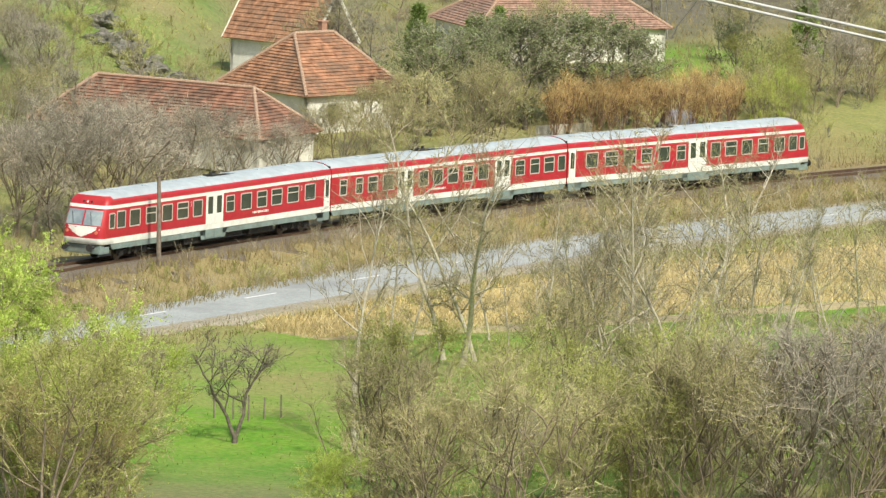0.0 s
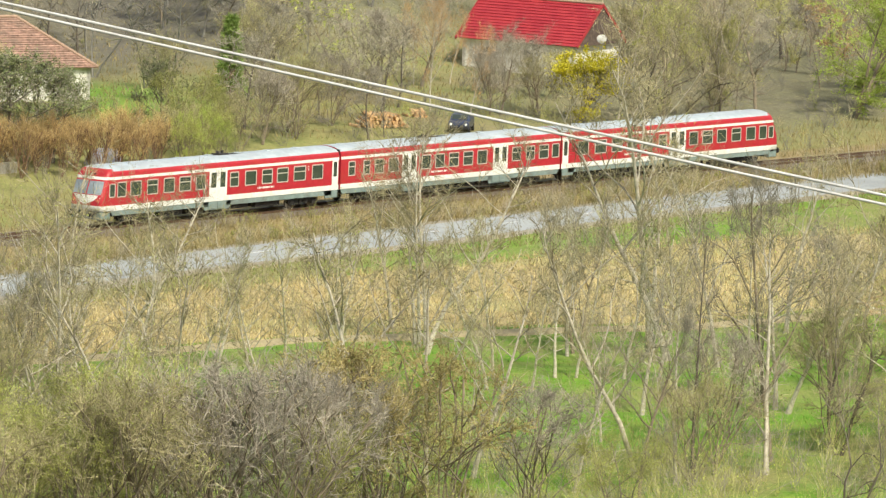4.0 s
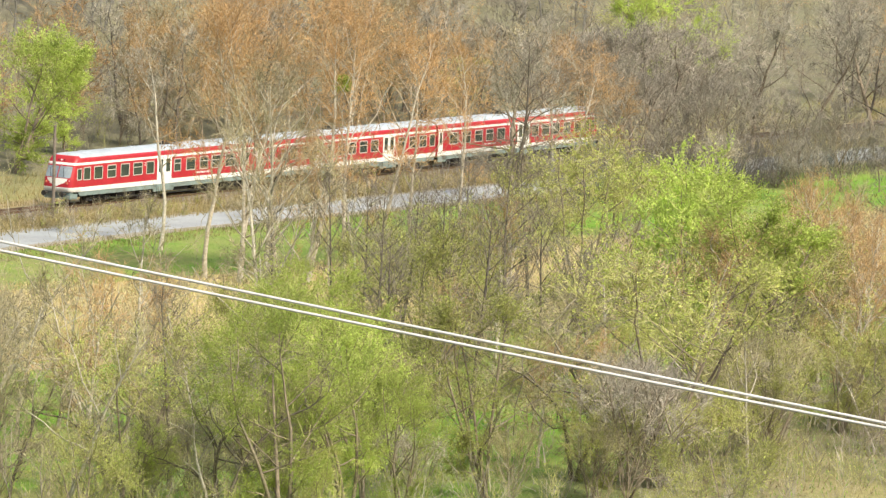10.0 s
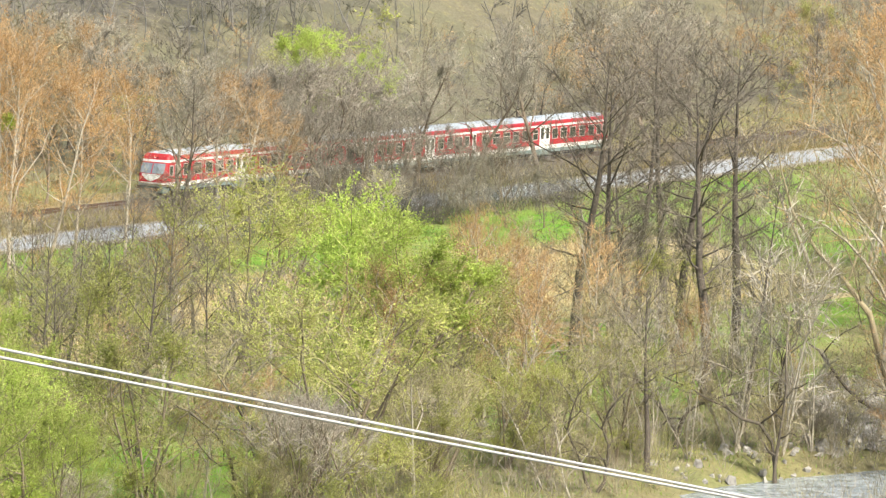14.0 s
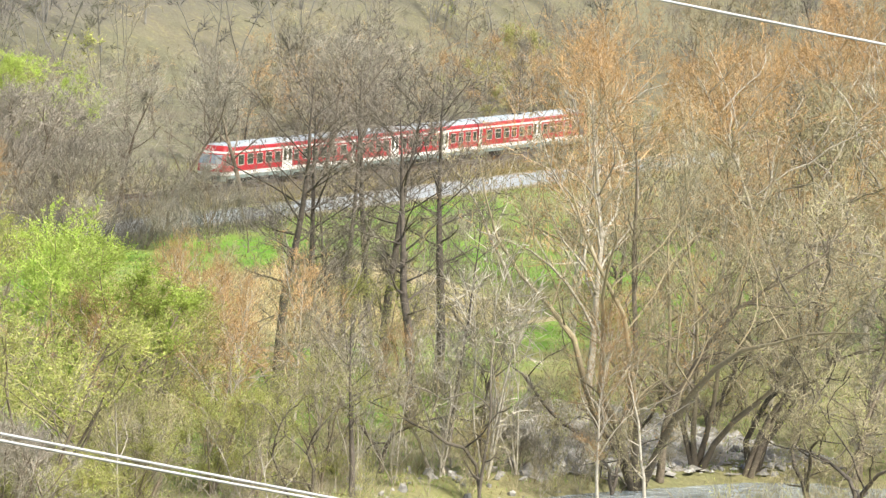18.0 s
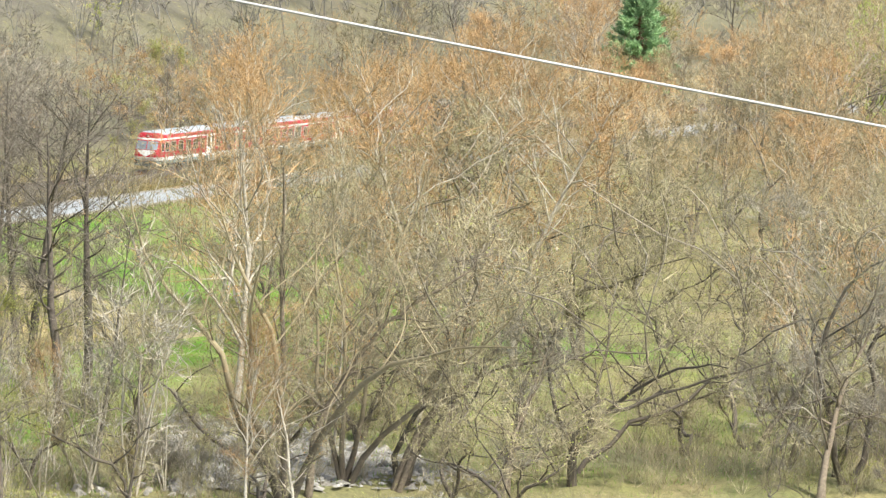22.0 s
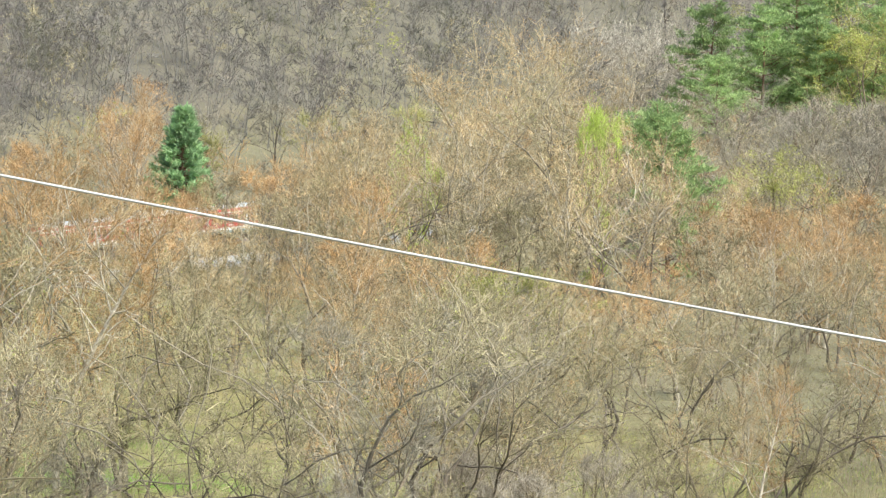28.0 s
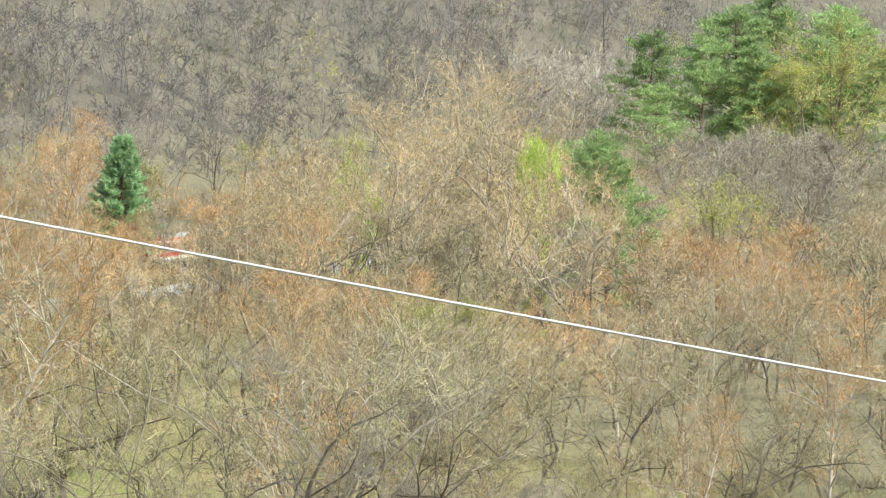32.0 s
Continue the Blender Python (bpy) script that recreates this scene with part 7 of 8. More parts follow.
fill(20, 0.5, 10, lambda a: bottom(a) - 14, lambda a: bottom(a) + 22, [("scrub", 5), ("bush", 2.4), ("olive", 2), ("pale", 1)], 4, 8.5, True)
fill(10, -2, 9, lambda a: bottom(a) + 20, lambda a: bottom(a) + 60, [("pale", 2), ("wisp", 4)], 5, 9, True)
fill(54, 8.6, 20, lambda a: rail_dist(a) + 22, lambda a: rail_dist(a) + 70, [("grey_far", 4), ("willow_far", 3), ("rust_far", 1.6), ("olive_far", 0.5)], 8, 13)
fill(50, 20, 31, lambda a: rail_dist(a) + 24, lambda a: rail_dist(a) + 110, [("grey_far", 4), ("willow_far", 4), ("rust_far", 1.2), ("olive_far", 0.4)], 9, 14)
fill(36, -4, 8.6, lambda a: rail_dist(a) + 22, lambda a: rail_dist(a) + 100, [("grey_far", 4), ("scrub", 2), ("olive_far", 2)], 3, 7.5)
fill(56, -4, 9, lambda a: 548, lambda a: 660, [("grey_far", 4), ("willow_far", 2), ("olive_far", 1.4), ("dusk", 0.5)], 6, 11)
fill(24, 1.8, 11, lambda a: bottom(a) - 5, lambda a: bottom(a) + 70, [("wisp", 5), ("pale", 1)], 8, 14)
fill(12, 11, 19, lambda a: bottom(a) + 5, lambda a: bottom(a) + 100, [("wisp", 3), ("alder", 1)], 9, 15)
fill(10, -4, 3, lambda a: bottom(a) - 14, lambda a: bottom(a) + 6, [("olive", 3), ("scrub", 4)], 5, 9, True)
fill(34, 9.5, 19.5, lambda a: bottom(a) - 10, lambda a: bottom(a) + 30, [("olive", 3), ("scrub", 3), ("bush", 1.4), ("wisp", 1.5)], 3.5, 7.5, True)
fill(22, 11, 19.5, lambda a: bottom(a) - 8, lambda a: bottom(a) + 80, [("olive", 2), ("wisp", 4), ("rust", 1), ("willow", 2)], 7, 13, True)
fill(26, 25.8, 31, lambda a: rail_dist(a) - 10, lambda a: rail_dist(a) + 60, [("grey_far", 6), ("willow_far", 2)], 10, 14)
fill(14, 24, 27, lambda a: rail_dist(a) - 90, lambda a: rail_dist(a) - 16, [("rust_far", 0.7), ("willow_far", 3)], 12, 16)
fill(40, 24.5, 31, lambda a: 600, lambda a: 880, [("willow_far", 3), ("rust_far", 1.8), ("cottonwood", 1.4), ("grey_far", 1.6)], 11, 15)
fill(26, 17.5, 31, lambda a: bottom(a) - 6, lambda a: bottom(a) + 75, [("gnarled", 1)], 7, 11)
fill(16, 22, 28, lambda a: rail_dist(a) - 60, lambda a: rail_dist(a) - 12, [("rust_far", 1), ("willow_far", 3), ("grey_far", 1)], 9, 13)
fill(12, 24.3, 28, lambda a: bottom(a) - 45, lambda a: bottom(a) + 5, [("gnarled", 2), ("willow", 1), ("bush", 2)], 6, 10)

# ---- far woods on the hillside, one mass for each tone ----
def far_forms(width):
    """Simple branching trees of height 1: vertices, triangles, which of them are bark."""
    forms = []
    for i in range(7):
        wood, _, (tv, tf), _ = grow(900 + 13 * i, 13.0, r0=0.11, bare=(0.12, 0.25, 0.18)[i % 3], radius=3.4 + 0.5 * (i % 4), limbs=10, subs=3, boughs=3, twigs=420, tlen=1.0, twid=width * 0.75,
                                    stems=1 + i % 3, wob=0.12, rise=1.2, stout=0.45, bough=width * 0.2)
        v, f = tubes([w[:2] for w in wood], 3)
        f = np.array(f)
        f = np.concatenate([f[:, :3], f[:, [0, 2, 3]]])
        forms.append((np.concatenate([v, tv]) / 13.0, np.concatenate([f, tf + len(v)]), np.concatenate([np.ones(len(f)), np.zeros(len(tf))]), len(v)))
    return forms


FORMS = {}


def far_wood(name, label, n, area, hmin, hmax, twig_m, bark_m, leaf_m=None, seed=1, width=0.11, leaves=0):
    """Many simple bare trees over the land where area(x, y) holds."""
    rng = np.random.RandomState(seed)
    if width not in FORMS:
        FORMS[width] = far_forms(width)
    V, F, I = [], [], []
    tries = made = o = 0
    while made < n and tries < n * 60:
        tries += 1
        x, y = view_place(rng.uniform(-4.6, 31.4), rng.uniform(470, 1600))
        if not area(x, y, rng):
            continue
        made += 1
        fv, ff, fi, nb = FORMS[width][rng.randint(7)]
        h, a, w = rng.uniform(hmin, hmax), rng.uniform(0, 6.28), rng.uniform(0.85, 1.2)
        c, q = math.cos(a) * w, math.sin(a) * w
        v = np.stack([fv[:, 0] * c - fv[:, 1] * q, fv[:, 0] * q + fv[:, 1] * c, fv[:, 2]], 1) * h + [x, y, z_at(x, y)]
        V.append(v)
        F.append(ff + o)
        I.append(fi)
        o += len(v)
        if leaves:
            src = v[rng.randint(nb, len(v), leaves)]
            lv, lf = slivers(src + rng.normal(0, 0.15, (leaves, 3)), rng.normal(0, 0.2, (leaves, 3)), 0.22 * rng.uniform(0.6, 1.4, leaves), rng)
            V.append(lv)
            F.append(lf + o)
            I.append(np.full(len(lf), 2))
            o += len(lv)
    me = tri_mesh(name, np.concatenate(V), np.concatenate(F), [twig_m, bark_m] + ([leaf_m] if leaf_m else []), np.concatenate(I))
    return tagged(new(name, me), label, "woodland", kind="stuff")


def hillside(lo, hi, x0=-60, x1=950, keep=1.0):
    return lambda x, y, rng: x0 < x < x1 and lo < float(beyond(x, y)) < hi and rng.uniform() < keep 


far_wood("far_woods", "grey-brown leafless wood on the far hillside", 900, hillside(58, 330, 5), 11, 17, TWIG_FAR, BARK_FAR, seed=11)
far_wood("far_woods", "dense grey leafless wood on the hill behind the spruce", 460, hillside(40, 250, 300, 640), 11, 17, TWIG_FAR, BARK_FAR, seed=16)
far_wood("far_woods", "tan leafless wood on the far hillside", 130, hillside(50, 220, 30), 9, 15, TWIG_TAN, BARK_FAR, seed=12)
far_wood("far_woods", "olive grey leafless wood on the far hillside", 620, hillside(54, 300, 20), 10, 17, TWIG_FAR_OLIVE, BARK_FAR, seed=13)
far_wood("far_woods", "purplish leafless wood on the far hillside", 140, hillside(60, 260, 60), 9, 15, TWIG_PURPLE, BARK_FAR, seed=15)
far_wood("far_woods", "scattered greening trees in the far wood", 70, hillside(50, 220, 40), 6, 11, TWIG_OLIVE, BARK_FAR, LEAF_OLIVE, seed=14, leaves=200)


def behind_line(lo, hi, x0, x1):
    def ok(x, y, rng):
        d = float(beyond(x, y))
        return x0 < x < x1 and lo < d < hi and not blocked(math.degrees(math.atan2(x, y)), math.hypot(x, y))
    return ok


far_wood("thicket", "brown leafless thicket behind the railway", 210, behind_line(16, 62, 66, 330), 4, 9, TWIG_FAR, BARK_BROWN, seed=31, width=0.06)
far_wood("thicket", "tan leafless thicket behind the railway", 190, behind_line(14, 62, 60, 360), 4, 9, TWIG_TAN, BARK_BROWN, seed=32, width=0.06)
far_wood("thicket", "rusty leafless thicket behind the railway", 50, behind_line(20, 62, 80, 300), 4, 9, TWIG_RUST, BARK_BROWN, seed=33, width=0.06)


def strip(s0, s1, o0, o1):
    def pick(rng):
        x, y, _ = on_line(rng.uniform(s0, s1), rng.uniform(o0, o1))
        return x, y
    return pick


# ---- undergrowth: thin stems and twigs over the floor ----
def brush(name, label, n, where, hmin, hmax, mat, seed, per=46, width=0.024, leaf=None):
    rng = np.random.RandomState(seed)
    c = np.array([where(rng) for _ in range(n)])
    c = np.column_stack([c, height(c[:, 0], c[:, 1]) - 0.05])
    h = rng.uniform(hmin, hmax, n)
    k = np.repeat(np.arange(n), per)
    a, m = rng.uniform(0, 6.28, len(k)), len(k)
    lean = np.abs(rng.normal(0, 0.5, m))
    up = rng.uniform(0, 0.65, m) ** 1.2
    P = c[k] + np.stack([np.cos(a) * lean * h[k] * (0.12 + 0.5 * up), np.sin(a) * lean * h[k] * (0.12 + 0.5 * up), h[k] * up], 1)
    D = np.stack([np.cos(a) * lean, np.sin(a) * lean, np.ones(m)], 1) + rng.normal(0, 0.35, (m, 3))
    D *= (h[k] * rng.uniform(0.2, 0.5, m))[:, None]
    v, f = slivers(P, D, width * rng.uniform(0.6, 1.5, m), rng)
    mats, idx = [mat], np.zeros(len(f))
    if leaf:
        q = rng.randint(0, m, m)
        v2, f2 = slivers(P[q] + D[q] * rng.uniform(0.1, 1.1, (m, 1)), rng.normal(0, 0.06, (m, 3)), 0.08 * rng.uniform(0.6, 1.4, m), rng)
        idx = np.concatenate([idx, np.ones(len(f2))])
        f = np.concatenate([f, f2 + len(v)])
        v = np.concatenate([v, v2])
        mats.append(leaf)
    return tagged(new(name, tri_mesh(name, v, f, mats, idx)), label, "undergrowth", kind="stuff")


def sector(az0, az1, near, far):
    def pick(rng):
        while True:
            az = rng.uniform(az0, az1)
            d = rng.uniform(near(az), far(az))
            x, y = view_place(az, d)
            if not glade(az, d) and abs(y - float(road_y(x))) > 8 and abs(float(beyond(x, y))) > 5 and abs(y - float(river_line(x))) > 9:
                return x, y
    return pick


brush("undergrowth", "tan brushwood on the woodland floor", 900, sector(17, 31, lambda a: bottom(a) - 10, lambda a: road_dist(a) - 20), 1.5, 4.5, TWIG_TAN, 41)
brush("undergrowth", "olive brushwood greening on the woodland floor", 500, sector(9, 30, lambda a: bottom(a) - 10, lambda a: bottom(a) + 90), 1.5, 4.0, TWIG_OLIVE, 42, leaf=LEAF_OLIVE)
brush("undergrowth", "grey brushwood by the river", 340, sector(2.5, 20, lambda a: bottom(a) - 12, lambda a: bottom(a) + 24), 1.5, 4.5, TWIG_PURPLE, 43)
brush("undergrowth", "tan brushwood by the river meadow", 320, sector(-4, 12, lambda a: bottom(a) - 12, lambda a: bottom(a) + 16), 1.5, 4.5, TWIG_OLIVE, 44, leaf=LEAF_OLIVE)
brush("undergrowth", "tan brushwood between the old willows", 620, sector(16, 31, lambda a: bottom(a) - 10, lambda a: bottom(a) + 70), 1.2, 3.6, TWIG_TAN, 50)
brush("undergrowth", "tan brushwood between the old willows", 380, sector(15, 31, lambda a: bottom(a) - 10, lambda a: bottom(a) + 80), 1.2, 3.6, TWIG_TAN, 51)
brush("undergrowth", "dry scrub on the grassy slope", 260, sector(-4.3, 2.2, lambda a: road_dist(a) + 85, lambda a: road_dist(a) + 200), 0.8, 2.6, TWIG_TAN, 52)
brush("undergrowth", "greening scrub on the grassy slope", 200, sector(-4.3, 2.2, lambda a: road_dist(a) + 85, lambda a: road_dist(a) + 200), 0.6, 2.0, TWIG_OLIVE, 53, leaf=LEAF_OLIVE)
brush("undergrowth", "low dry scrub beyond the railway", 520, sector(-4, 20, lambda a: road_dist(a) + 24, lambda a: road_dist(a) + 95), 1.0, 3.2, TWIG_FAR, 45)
brush("undergrowth", "tan scrub beyond the railway", 420, sector(-4, 31, lambda a: road_dist(a) + 24, lambda a: road_dist(a) + 100), 1.0, 3.5, TWIG_TAN, 46)
brush("undergrowth", "greening scrub beyond the railway", 160, sector(-4, 12, lambda a: road_dist(a) + 24, lambda a: road_dist(a) + 100), 1.0, 3.0, TWIG_OLIVE, 47, leaf=LEAF_OLIVE)
brush("undergrowth", "low brown scrub between road and railway", 420, strip(60, 560, -8.0, -3.2), 0.6, 2.0, TWIG_TAN, 48)
brush("undergrowth", "olive scrub between road and railway", 300, strip(40, 300, -7.6, -3.4), 0.5, 1.7, TWIG_OLIVE, 54, leaf=LEAF_OLIVE)
brush("undergrowth", "dark scrub between road and railway", 240, strip(40, 330, -7.6, -3.2), 0.5, 1.8, TWIG_PURPLE, 55)
brush("undergrowth", "tan brushwood in front of the old willows", 420, sector(19, 31, lambda a: bottom(a) - 14, lambda a: bottom(a) + 24), 1.2, 3.4, TWIG_TAN, 56)
brush("undergrowth", "tan brushwood on the open woodland floor", 320, sector(24.3, 29, lambda a: bottom(a) - 50, lambda a: bottom(a) + 12), 1.0, 3.2, TWIG_TAN, 57)
brush("undergrowth", "olive brushwood on the open woodland floor", 200, sector(24.3, 29, lambda a: bottom(a) - 50, lambda a: bottom(a) + 12), 0.8, 2.6, TWIG_OLIVE, 58, leaf=LEAF_OLIVE)
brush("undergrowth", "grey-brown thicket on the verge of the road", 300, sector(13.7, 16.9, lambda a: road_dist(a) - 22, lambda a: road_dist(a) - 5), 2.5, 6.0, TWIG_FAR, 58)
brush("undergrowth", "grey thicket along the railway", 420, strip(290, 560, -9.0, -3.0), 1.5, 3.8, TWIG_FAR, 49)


# ---- dry grass, stubble and meadow tufts ----
def blades(name, label, category, n, where, hmin, hmax, mat, width, seed, lean=0.35):
    rng = np.random.RandomState(seed)
    pts = []
    while len(pts) < n:
        x, y = where(rng)
        pts.append((x, y))
    pts = np.array(pts)
    P = np.column_stack([pts, height(pts[:, 0], pts[:, 1]) - 0.02])
    D = rng.normal(0, lean, (n, 3))
    D[:, 2] = 1
    D *= rng.uniform(hmin, hmax, (n, 1))
    v, f = slivers(P, D, width * rng.uniform(0.6, 1.5, n), rng)
    return tagged(new(name, tri_mesh(name, v, f, [mat])), label, category, kind="stuff")


DRY_GRASS = foliage("dry_grass", (0.24, 0.19, 0.075), (0.43, 0.355, 0.17), 0.2)
STUBBLE = foliage("maize_straw", (0.42, 0.33, 0.14), (0.76, 0.64, 0.36), 0.3)
GREEN_GRASS = foliage("meadow_grass", (0.13, 0.27, 0.04), (0.28, 0.36, 0.09), 0.3)
blades("dry_grass", "tall dry brown grass on the railway bank", "grass", 52000, strip(30, 560, -8.6, -2.4), 0.3, 0.95, DRY_GRASS, 0.04, 21)
blades("dry_grass", "dry brown weeds behind the railway", "grass", 30000, strip(20, 560, 3.0, 18), 0.25, 0.9, DRY_GRASS, 0.05, 22)


def in_field(rng):
    x = rng.uniform(-8, 165)
    return x, rng.uniform(float(field_near(x)), float(field_far(x)))


blades("maize_stubble", "field of pale dry maize stubble", "crop", 60000, in_field, 0.15, 0.65, STUBBLE, 0.08, 23, 0.5)
def roadside(off0, off1):
    def pick(rng):
        x = rng.uniform(-40, 230)
        k = float(smooth_road(x + 1) - smooth_road(x - 1)) / 2
        o = rng.uniform(off0, off1)
        return x - o * k / math.hypot(1, k), float(smooth_road(x)) + o / math.hypot(1, k)
    return pick


blades("roadside_grass", "green and yellow grass along the road shoulder", "grass", 6000, roadside(-7.5, -4.3), 0.1, 0.4, GREEN_GRASS, 0.05, 28)
blades("roadside_grass", "dry weeds along the road shoulder", "grass", 19000, roadside(-7.5, -4.0), 0.12, 0.5, DRY_GRASS, 0.05, 29)
blades("roadside_grass", "dry weeds along the far road shoulder", "grass", 8000, roadside(3.9, 5.6), 0.1, 0.45, DRY_GRASS, 0.05, 30)
blades("meadow_grass", "fresh green meadow grass", "grass", 44000, strip(30, 330, -95, -20), 0.06, 0.2, GREEN_GRASS, 0.06, 24)
blades("slope_grass", "rough yellow-green grass on the slope", "grass", 26000, sector(-4.3, 6, lambda a: road_dist(a) + 60, lambda a: road_dist(a) + 210), 0.2, 0.6, DRY_GRASS, 0.08, 26)
blades("woodland_grass", "yellow-green grass under the old willows", "grass", 30000, sector(15, 31, lambda a: bottom(a) - 10, lambda a: bottom(a) + 70), 0.1, 0.4, GREEN_GRASS, 0.05, 27)
blades("woodland_grass", "pale dry grass on the woodland floor", "grass", 36000, sector(14, 31, lambda a: bottom(a) - 10, lambda a: road_dist(a) - 18), 0.1, 0.45, DRY_GRASS, 0.07, 25)


# ---- pale boulders along the river ----
def boulders(n, seed):
    rng = np.random.RandomState(seed)
    bm = bmesh.new()
    for i in range(n):
        x = rng.uniform(122, 160)
        y = float(river_line(x)) + rng.uniform(9, 19)
        s = rng.uniform(0.12, 0.5)
        m = Matrix.LocRotScale((x, y, z_at(x, y) + 0.1 * s), Euler(rng.uniform(0, 6, 3)), (s, s * rng.uniform(0.6, 1), s * rng.uniform(0.4, 0.7)))
        r = bmesh.ops.create_icosphere(bm, subdivisions=1, radius=1, matrix=m)
        for v in r["verts"]:
            v.co += Vector(rng.normal(0, 0.1 * s, 3))
    return tagged(new("river_boulders", bm_mesh("river_boulders", bm, M_STONE)), "pale grey boulders on the river bank", "stones", kind="stuff")


boulders(170, 61)


def pebbles(n, seed):
    """Pale pebbles and cobbles strewn over the shingle bar."""
    rng = np.random.RandomState(seed)
    V, F = [], []
    base = np.array([(1, 0, 0), (0.3, 0.9, 0.1), (-0.8, 0.6, 0), (-0.9, -0.5, 0.1), (0.2, -1, 0), (0.1, 0.1, 0.8)])
    for i in range(n):
        x = rng.uniform(136, 160)
        lo = 391 + 0.25 * (x - 138)
        y = lo + rng.uniform(0.5, 1 + 35 * float(ease(x, 135, 150) * ease(-x, -161, -154)))
        s = rng.uniform(0.06, 0.3) * (1 if rng.uniform() < 0.9 else 2.2)
        a = rng.uniform(0, 6.28)
        p = (base + rng.normal(0, 0.16, base.shape)) * [s, s * rng.uniform(0.6, 1), s * rng.uniform(0.5, 0.9)]
        c, q = math.cos(a), math.sin(a)
        p = np.stack([p[:, 0] * c - p[:, 1] * q + x, p[:, 0] * q + p[:, 1] * c + y, p[:, 2] + z_at(x, y) + 0.06], 1)
        o = len(V) * 6
        V.append(p)
        F += [(o + k, o + (k + 1) % 5, o + 5) for k in range(5)]
    return tagged(new("river_pebbles", mesh_of("river_pebbles", np.concatenate(V), F, [M_PEBBLE])), "sunlit pale cobbles on the shingle bar", "stones", kind="stuff")


pebbles(2600, 62)

# ---- small things of the village ----
def log_pile(x, y, rot, L, rows):
    p = thing("log_pile", pose(x, y, z_at(x, y), 0, 0, rot), "heap of split orange-brown firewood logs", "firewood")
    r = random.Random(8)
    logs = []
    for k in range(rows):
        n = int((L - k * 0.5) / 0.34)
        for i in range(n):
            a = (i - n / 2) * 0.34 + r.uniform(-0.08, 0.08)
            bm = cyl(bmesh.new(), (a, -0.6 + r.uniform(-0.3, 0.1), 0.15 + 0.27 * k), (a + r.uniform(-0.3, 0.3), 0.5 + r.uniform(-0.1, 0.4), 0.17 + 0.27 * k + r.uniform(0, 0.15)), r.uniform(0.11, 0.17), n=7)
            part("log", bm_mesh("log", bm, M_LOG), p)


M_LOG = piecewise("cut_firewood", (0.42, 0.24, 0.11), (0.66, 0.44, 0.24), 0.9, 0.3, 5.0)
M_CARBLUE = surface("dark_blue_car_paint", (0.035, 0.045, 0.085), (0.06, 0.075, 0.13), 2.0, 0.3, 0.1, 0)
M_TARP = surface("blue_grey_tarpaulin", (0.2, 0.22, 0.34), (0.5, 0.52, 0.62), 4.0, 0.7, 0, 0.6, 0.05)
M_ROCK = surface("weathered_grey_rock", (0.07, 0.068, 0.058), (0.25, 0.235, 0.2), 1.6, 0.95, 0, 1.0, 0.3, (0.17, 0.19, 0.07), 0.3)
log_pile(42.6, 507.4, 25, 4.6, 4)
log_pile(46.2, 515.0, 10, 2.0, 2)


def car(x, y, rot):
    c = thing("parked_car", pose(x, y, z_at(x, y), 0, 0, rot), "dark blue small car parked in the yard", "car")
    prof = [(-1.9, 0.35), (-1.95, 0.75), (-1.8, 0.98), (-1.25, 1.02), (-0.75, 1.42), (0.7, 1.46), (1.45, 1.05), (1.9, 0.95), (1.95, 0.4)]
    bm = bmesh.new()
    L = [bm.verts.new((a, -0.83 + (0.14 if z > 1.1 else 0), z)) for a, z in prof]
    R = [bm.verts.new((a, 0.83 - (0.14 if z > 1.1 else 0), z)) for a, z in prof]
    bm.faces.new(L)
    bm.faces.new(R[::-1])
    for i in range(len(prof)):
        j = (i + 1) % len(prof)
        bm.faces.new((L[i], R[i], R[j], L[j]))
    bmesh.ops.recalc_face_normals(bm, faces=bm.faces)
    bmesh.ops.bevel(bm, geom=list(bm.edges), offset=0.05, segments=2, affect="EDGES")
    part("body", bm_mesh("body", bm, M_CARBLUE), c, "dark blue body")
    for a in (-1.25, 1.25):
        for b in (-0.78, 0.78):
            w = part("wheel", bm_mesh("wheel", cyl(bmesh.new(), (0, -0.1, 0), (0, 0.1, 0), 0.3, n=18), M_RUBBER), c, "", pose(a, b, 0.3))
            part("rim", bm_mesh("rim", cyl(bmesh.new(), (0, -0.11, 0), (0, 0.11, 0), 0.18, n=12), M_STEEL), w)
    sl = math.atan2(0.4, 0.5)
    part("windscreen", box_mesh("windscreen", -0.26, 0.26, -0.6, 0.6, 0, 0.02, M_GLASS), c, "", pose(-1.0, 0, 1.245, 0, -math.degrees(sl), 0))
    part("rear_window", box_mesh("rear_window", -0.36, 0.36, -0.6, 0.6, 0, 0.02, M_GLASS), c, "", pose(1.1, 0, 1.285, 0, 29, 0))
    for b in (-0.6, 0.6):
        part("headlight", bm_mesh("headlight", cyl(bmesh.new(), (-1.99, b, 0.74), (-1.9, b, 0.74), 0.1, n=14), M_DISH), c, "pale headlight")
    part("bumper", box_mesh("bumper", -2.02, -1.9, -0.8, 0.8, 0.38, 0.55, M_RUBBER, 0.03), c)


car(49.0, 508.4, 78)


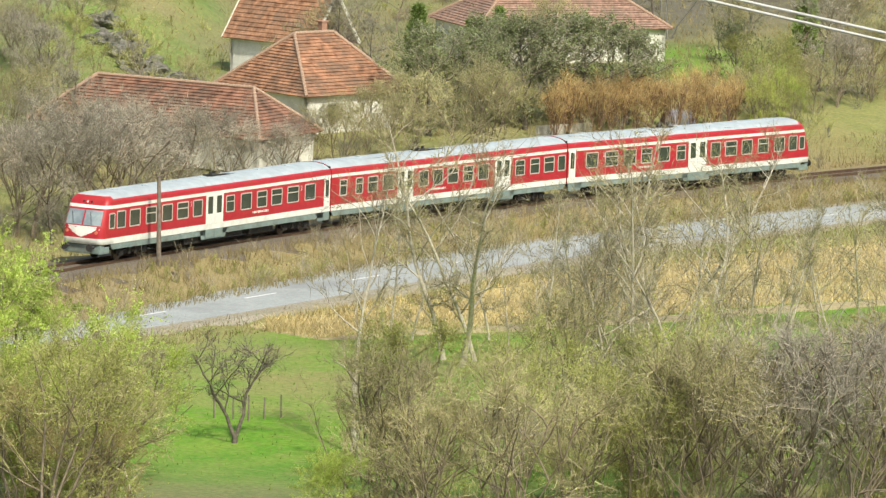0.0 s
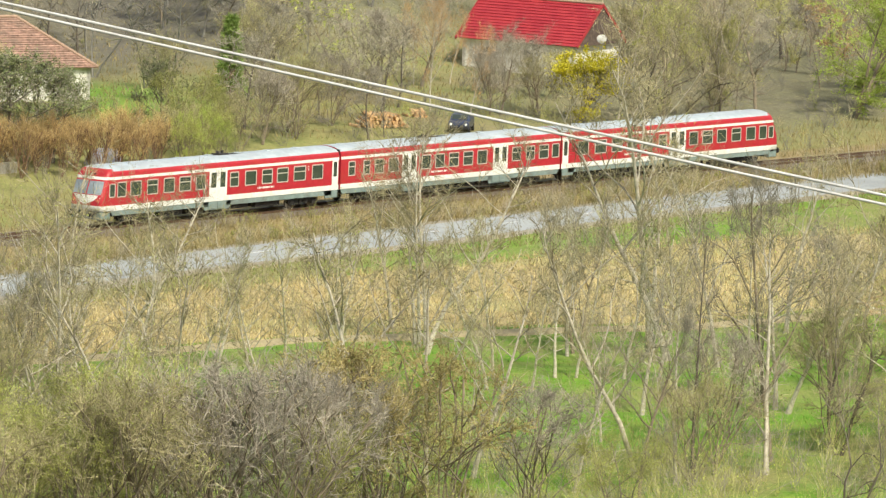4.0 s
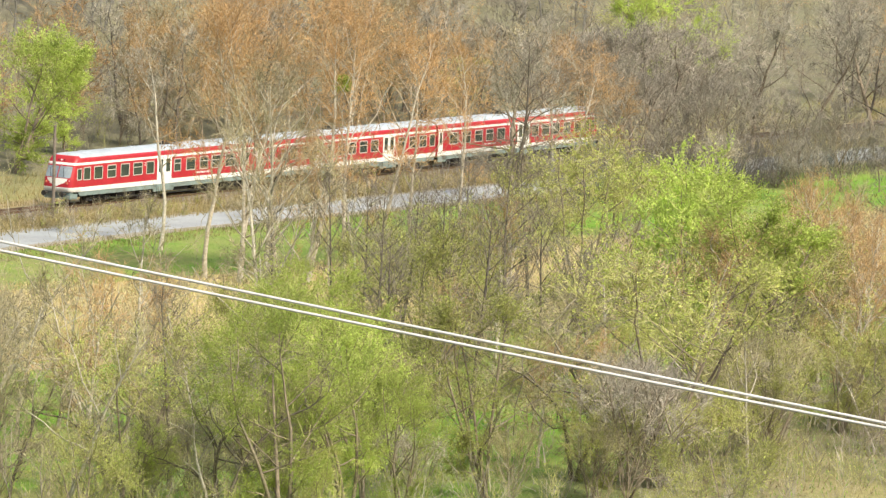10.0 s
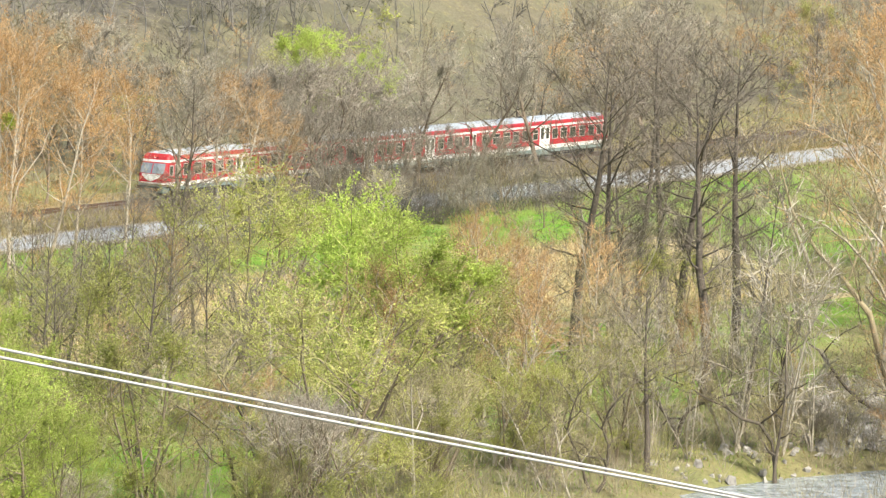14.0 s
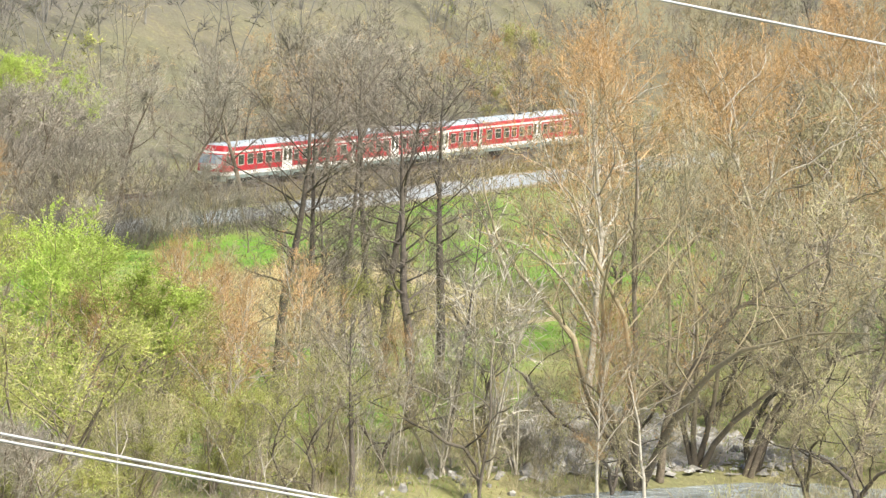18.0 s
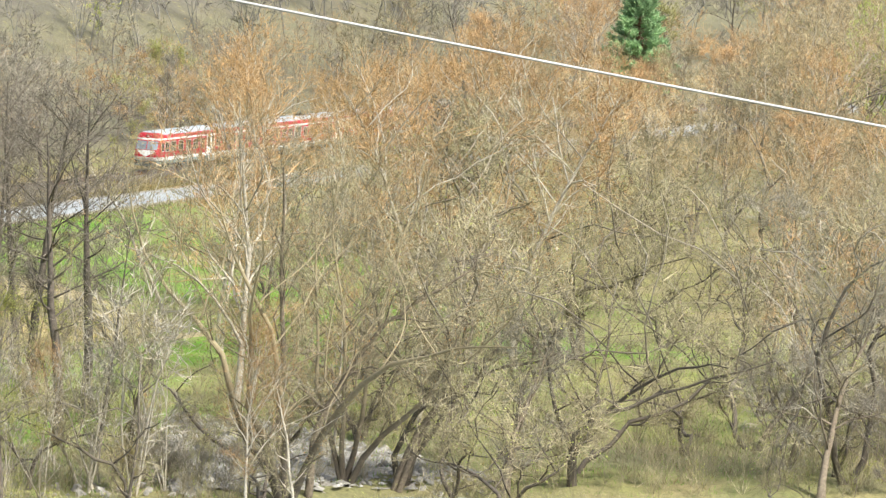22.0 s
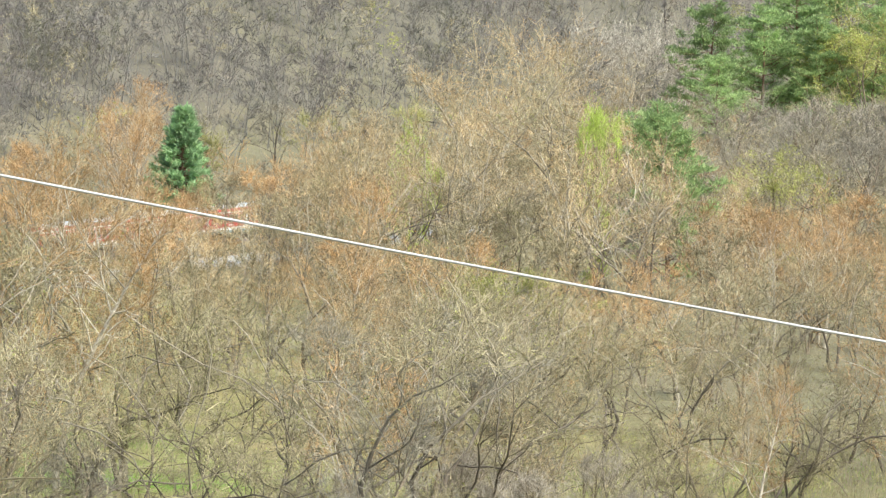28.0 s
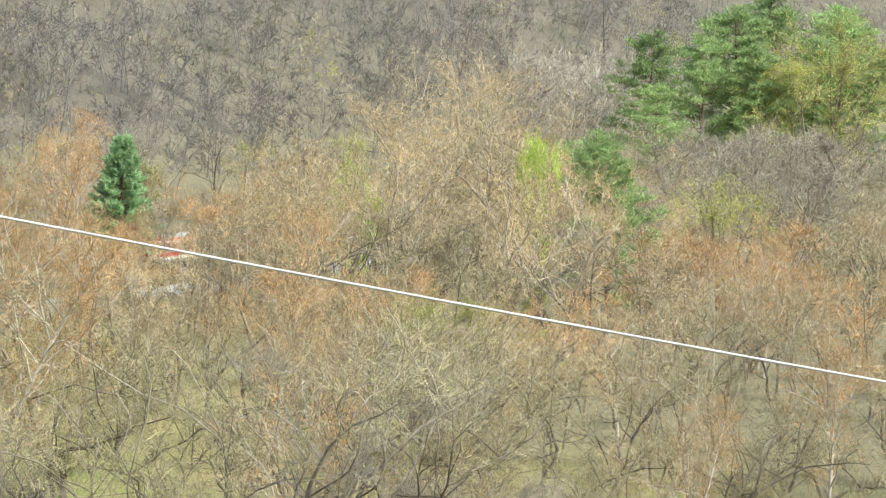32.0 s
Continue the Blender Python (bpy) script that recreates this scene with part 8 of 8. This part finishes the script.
def tarp_stack(x, y, rot):
    bm = bmesh.new()
    bmesh.ops.create_grid(bm, x_segments=14, y_segments=10, size=1)
    for v in bm.verts:
        u, w = v.co.x, v.co.y
        edge = max(abs(u), abs(w))
        v.co = Vector((u * 1.25, w * 0.9, 1.1 * (1 - max(0, edge - 0.72) / 0.28) + 0.12 * math.sin(5 * u + 3 * w) * (edge < 0.95)))
        v.co.z = max(0.0, v.co.z)
    s = thing("covered_stack", pose(x, y, z_at(x, y), 0, 0, rot), "stack under a crumpled blue-grey tarpaulin", "covered stack")
    part("tarpaulin", bm_mesh("tarpaulin", bm, M_TARP), s)


tarp_stack(19.5, 476.5, 30)

# satellite dish on the red-roofed house
dish = thing("satellite_dish", pose(64.9, 550.7, 5.3, 0, 0, -10), "round white satellite dish under the eave", "satellite dish")
bm = bmesh.new()
bmesh.ops.create_uvsphere(bm, u_segments=24, v_segments=16, radius=1.1)
bmesh.ops.delete(bm, geom=[v for v in bm.verts if v.co.z > -0.92], context="VERTS")
part("reflector", bm_mesh("reflector", bm, M_DISH), dish, "", pose(0, 1.0, 0.2, -75, 0, 0))
part("mount", bm_mesh("mount", cyl(bmesh.new(), (0, 0.05, -0.1), (0, 0.6, -0.5), 0.03, n=8), M_STEEL), dish)

# low concrete wall by the amber shrubs
tagged(new("garden_wall", box_mesh("garden_wall", -2.6, 2.6, -0.12, 0.12, 0, 0.9, M_CONCRETE, 0.02)), "low pale concrete garden wall", "wall", kind="structure").matrix_basis = pose(11.0, 468.8, z_at(11, 468.8) - 0.1, 0, 0, 40)


def rock_face(x, y, w, h, seed):
    """A craggy outcrop on the slope."""
    rng = np.random.RandomState(seed)
    bm = bmesh.new()
    bmesh.ops.create_icosphere(bm, subdivisions=4, radius=1)
    for v in bm.verts:
        p = v.co * 1.7
        k = 0.75 + 0.5 * noise.noise(p + Vector((seed, 0, 0))) + 0.28 * noise.noise(p * 2.7) + 0.2 * noise.noise(p * 7)
        v.co = Vector((v.co.x * w, v.co.y * w * 0.6, v.co.z * h)) * k
    bmesh.ops.recalc_face_normals(bm, faces=bm.faces)
    ob = new("rock_outcrop", bm_mesh("rock_outcrop", bm, M_ROCK))
    ob.matrix_basis = pose(x, y, z_at(x, y) - 0.25, 0, 0, 40 * seed)
    return tagged(ob, "craggy grey rock outcrop on the grassy slope", "rock")


for x, y, w, h, sd in ((-19.6, 497, 3.0, 1.3, 1), (-21.2, 502, 3.2, 1.5, 2), (-22.6, 507, 3.0, 1.6, 3), (-23.8, 512, 3.2, 1.7, 5), (-25.0, 518, 3.0, 1.6, 6), (-17.6, 495, 2.2, 0.9, 4)):
    rock_face(x, y, w, h, sd)


def mistletoe(x, y, z, r, seed):
    rng = np.random.RandomState(seed)
    n = 900
    d = rng.normal(size=(n, 3))
    d /= np.linalg.norm(d, axis=1)[:, None]
    P = d * r * rng.uniform(0.2, 0.9, (n, 1))
    v, f = slivers(P, d * 0.22 + rng.normal(0, 0.1, (n, 3)), np.full(n, 0.09), rng)
    ob = new("mistletoe", mesh_of("mistletoe", v, f, [LEAF_MISTLE]))
    ob.matrix_basis = pose(x, y, z)
    return tagged(ob, "round green mistletoe clump in a bare crown", "mistletoe", "mistletoe clumps")


mistletoe(102.7, 489.3, 12.3, 0.75, 1)
mistletoe(101.5, 417.9, 3.7 + 0.2, 0.5, 2)


# ---- old fence posts on the meadow ----
def fence_post(x, y, h, lean):
    bm = cyl(bmesh.new(), (0, 0, -0.2), (0, 0, h), 0.055, 0.045, 7)
    ob = new("fence_post", bm_mesh("fence_post", bm, M_POLE))
    ob.matrix_basis = pose(x, y, z_at(x, y), lean, -lean * 0.4, 0)
    return tagged(ob, "weathered dark wooden fence post on the meadow", "fence post", "meadow fence posts")


for i, (x, y) in enumerate(((-9.9, 336.4), (-8.9, 336.2), (-8.1, 335.9), (-7.3, 336.6), (-6.4, 337.2))):
    fence_post(x, y, 1.15 + 0.1 * (i % 3), 3 - 2 * (i % 4))


motions()
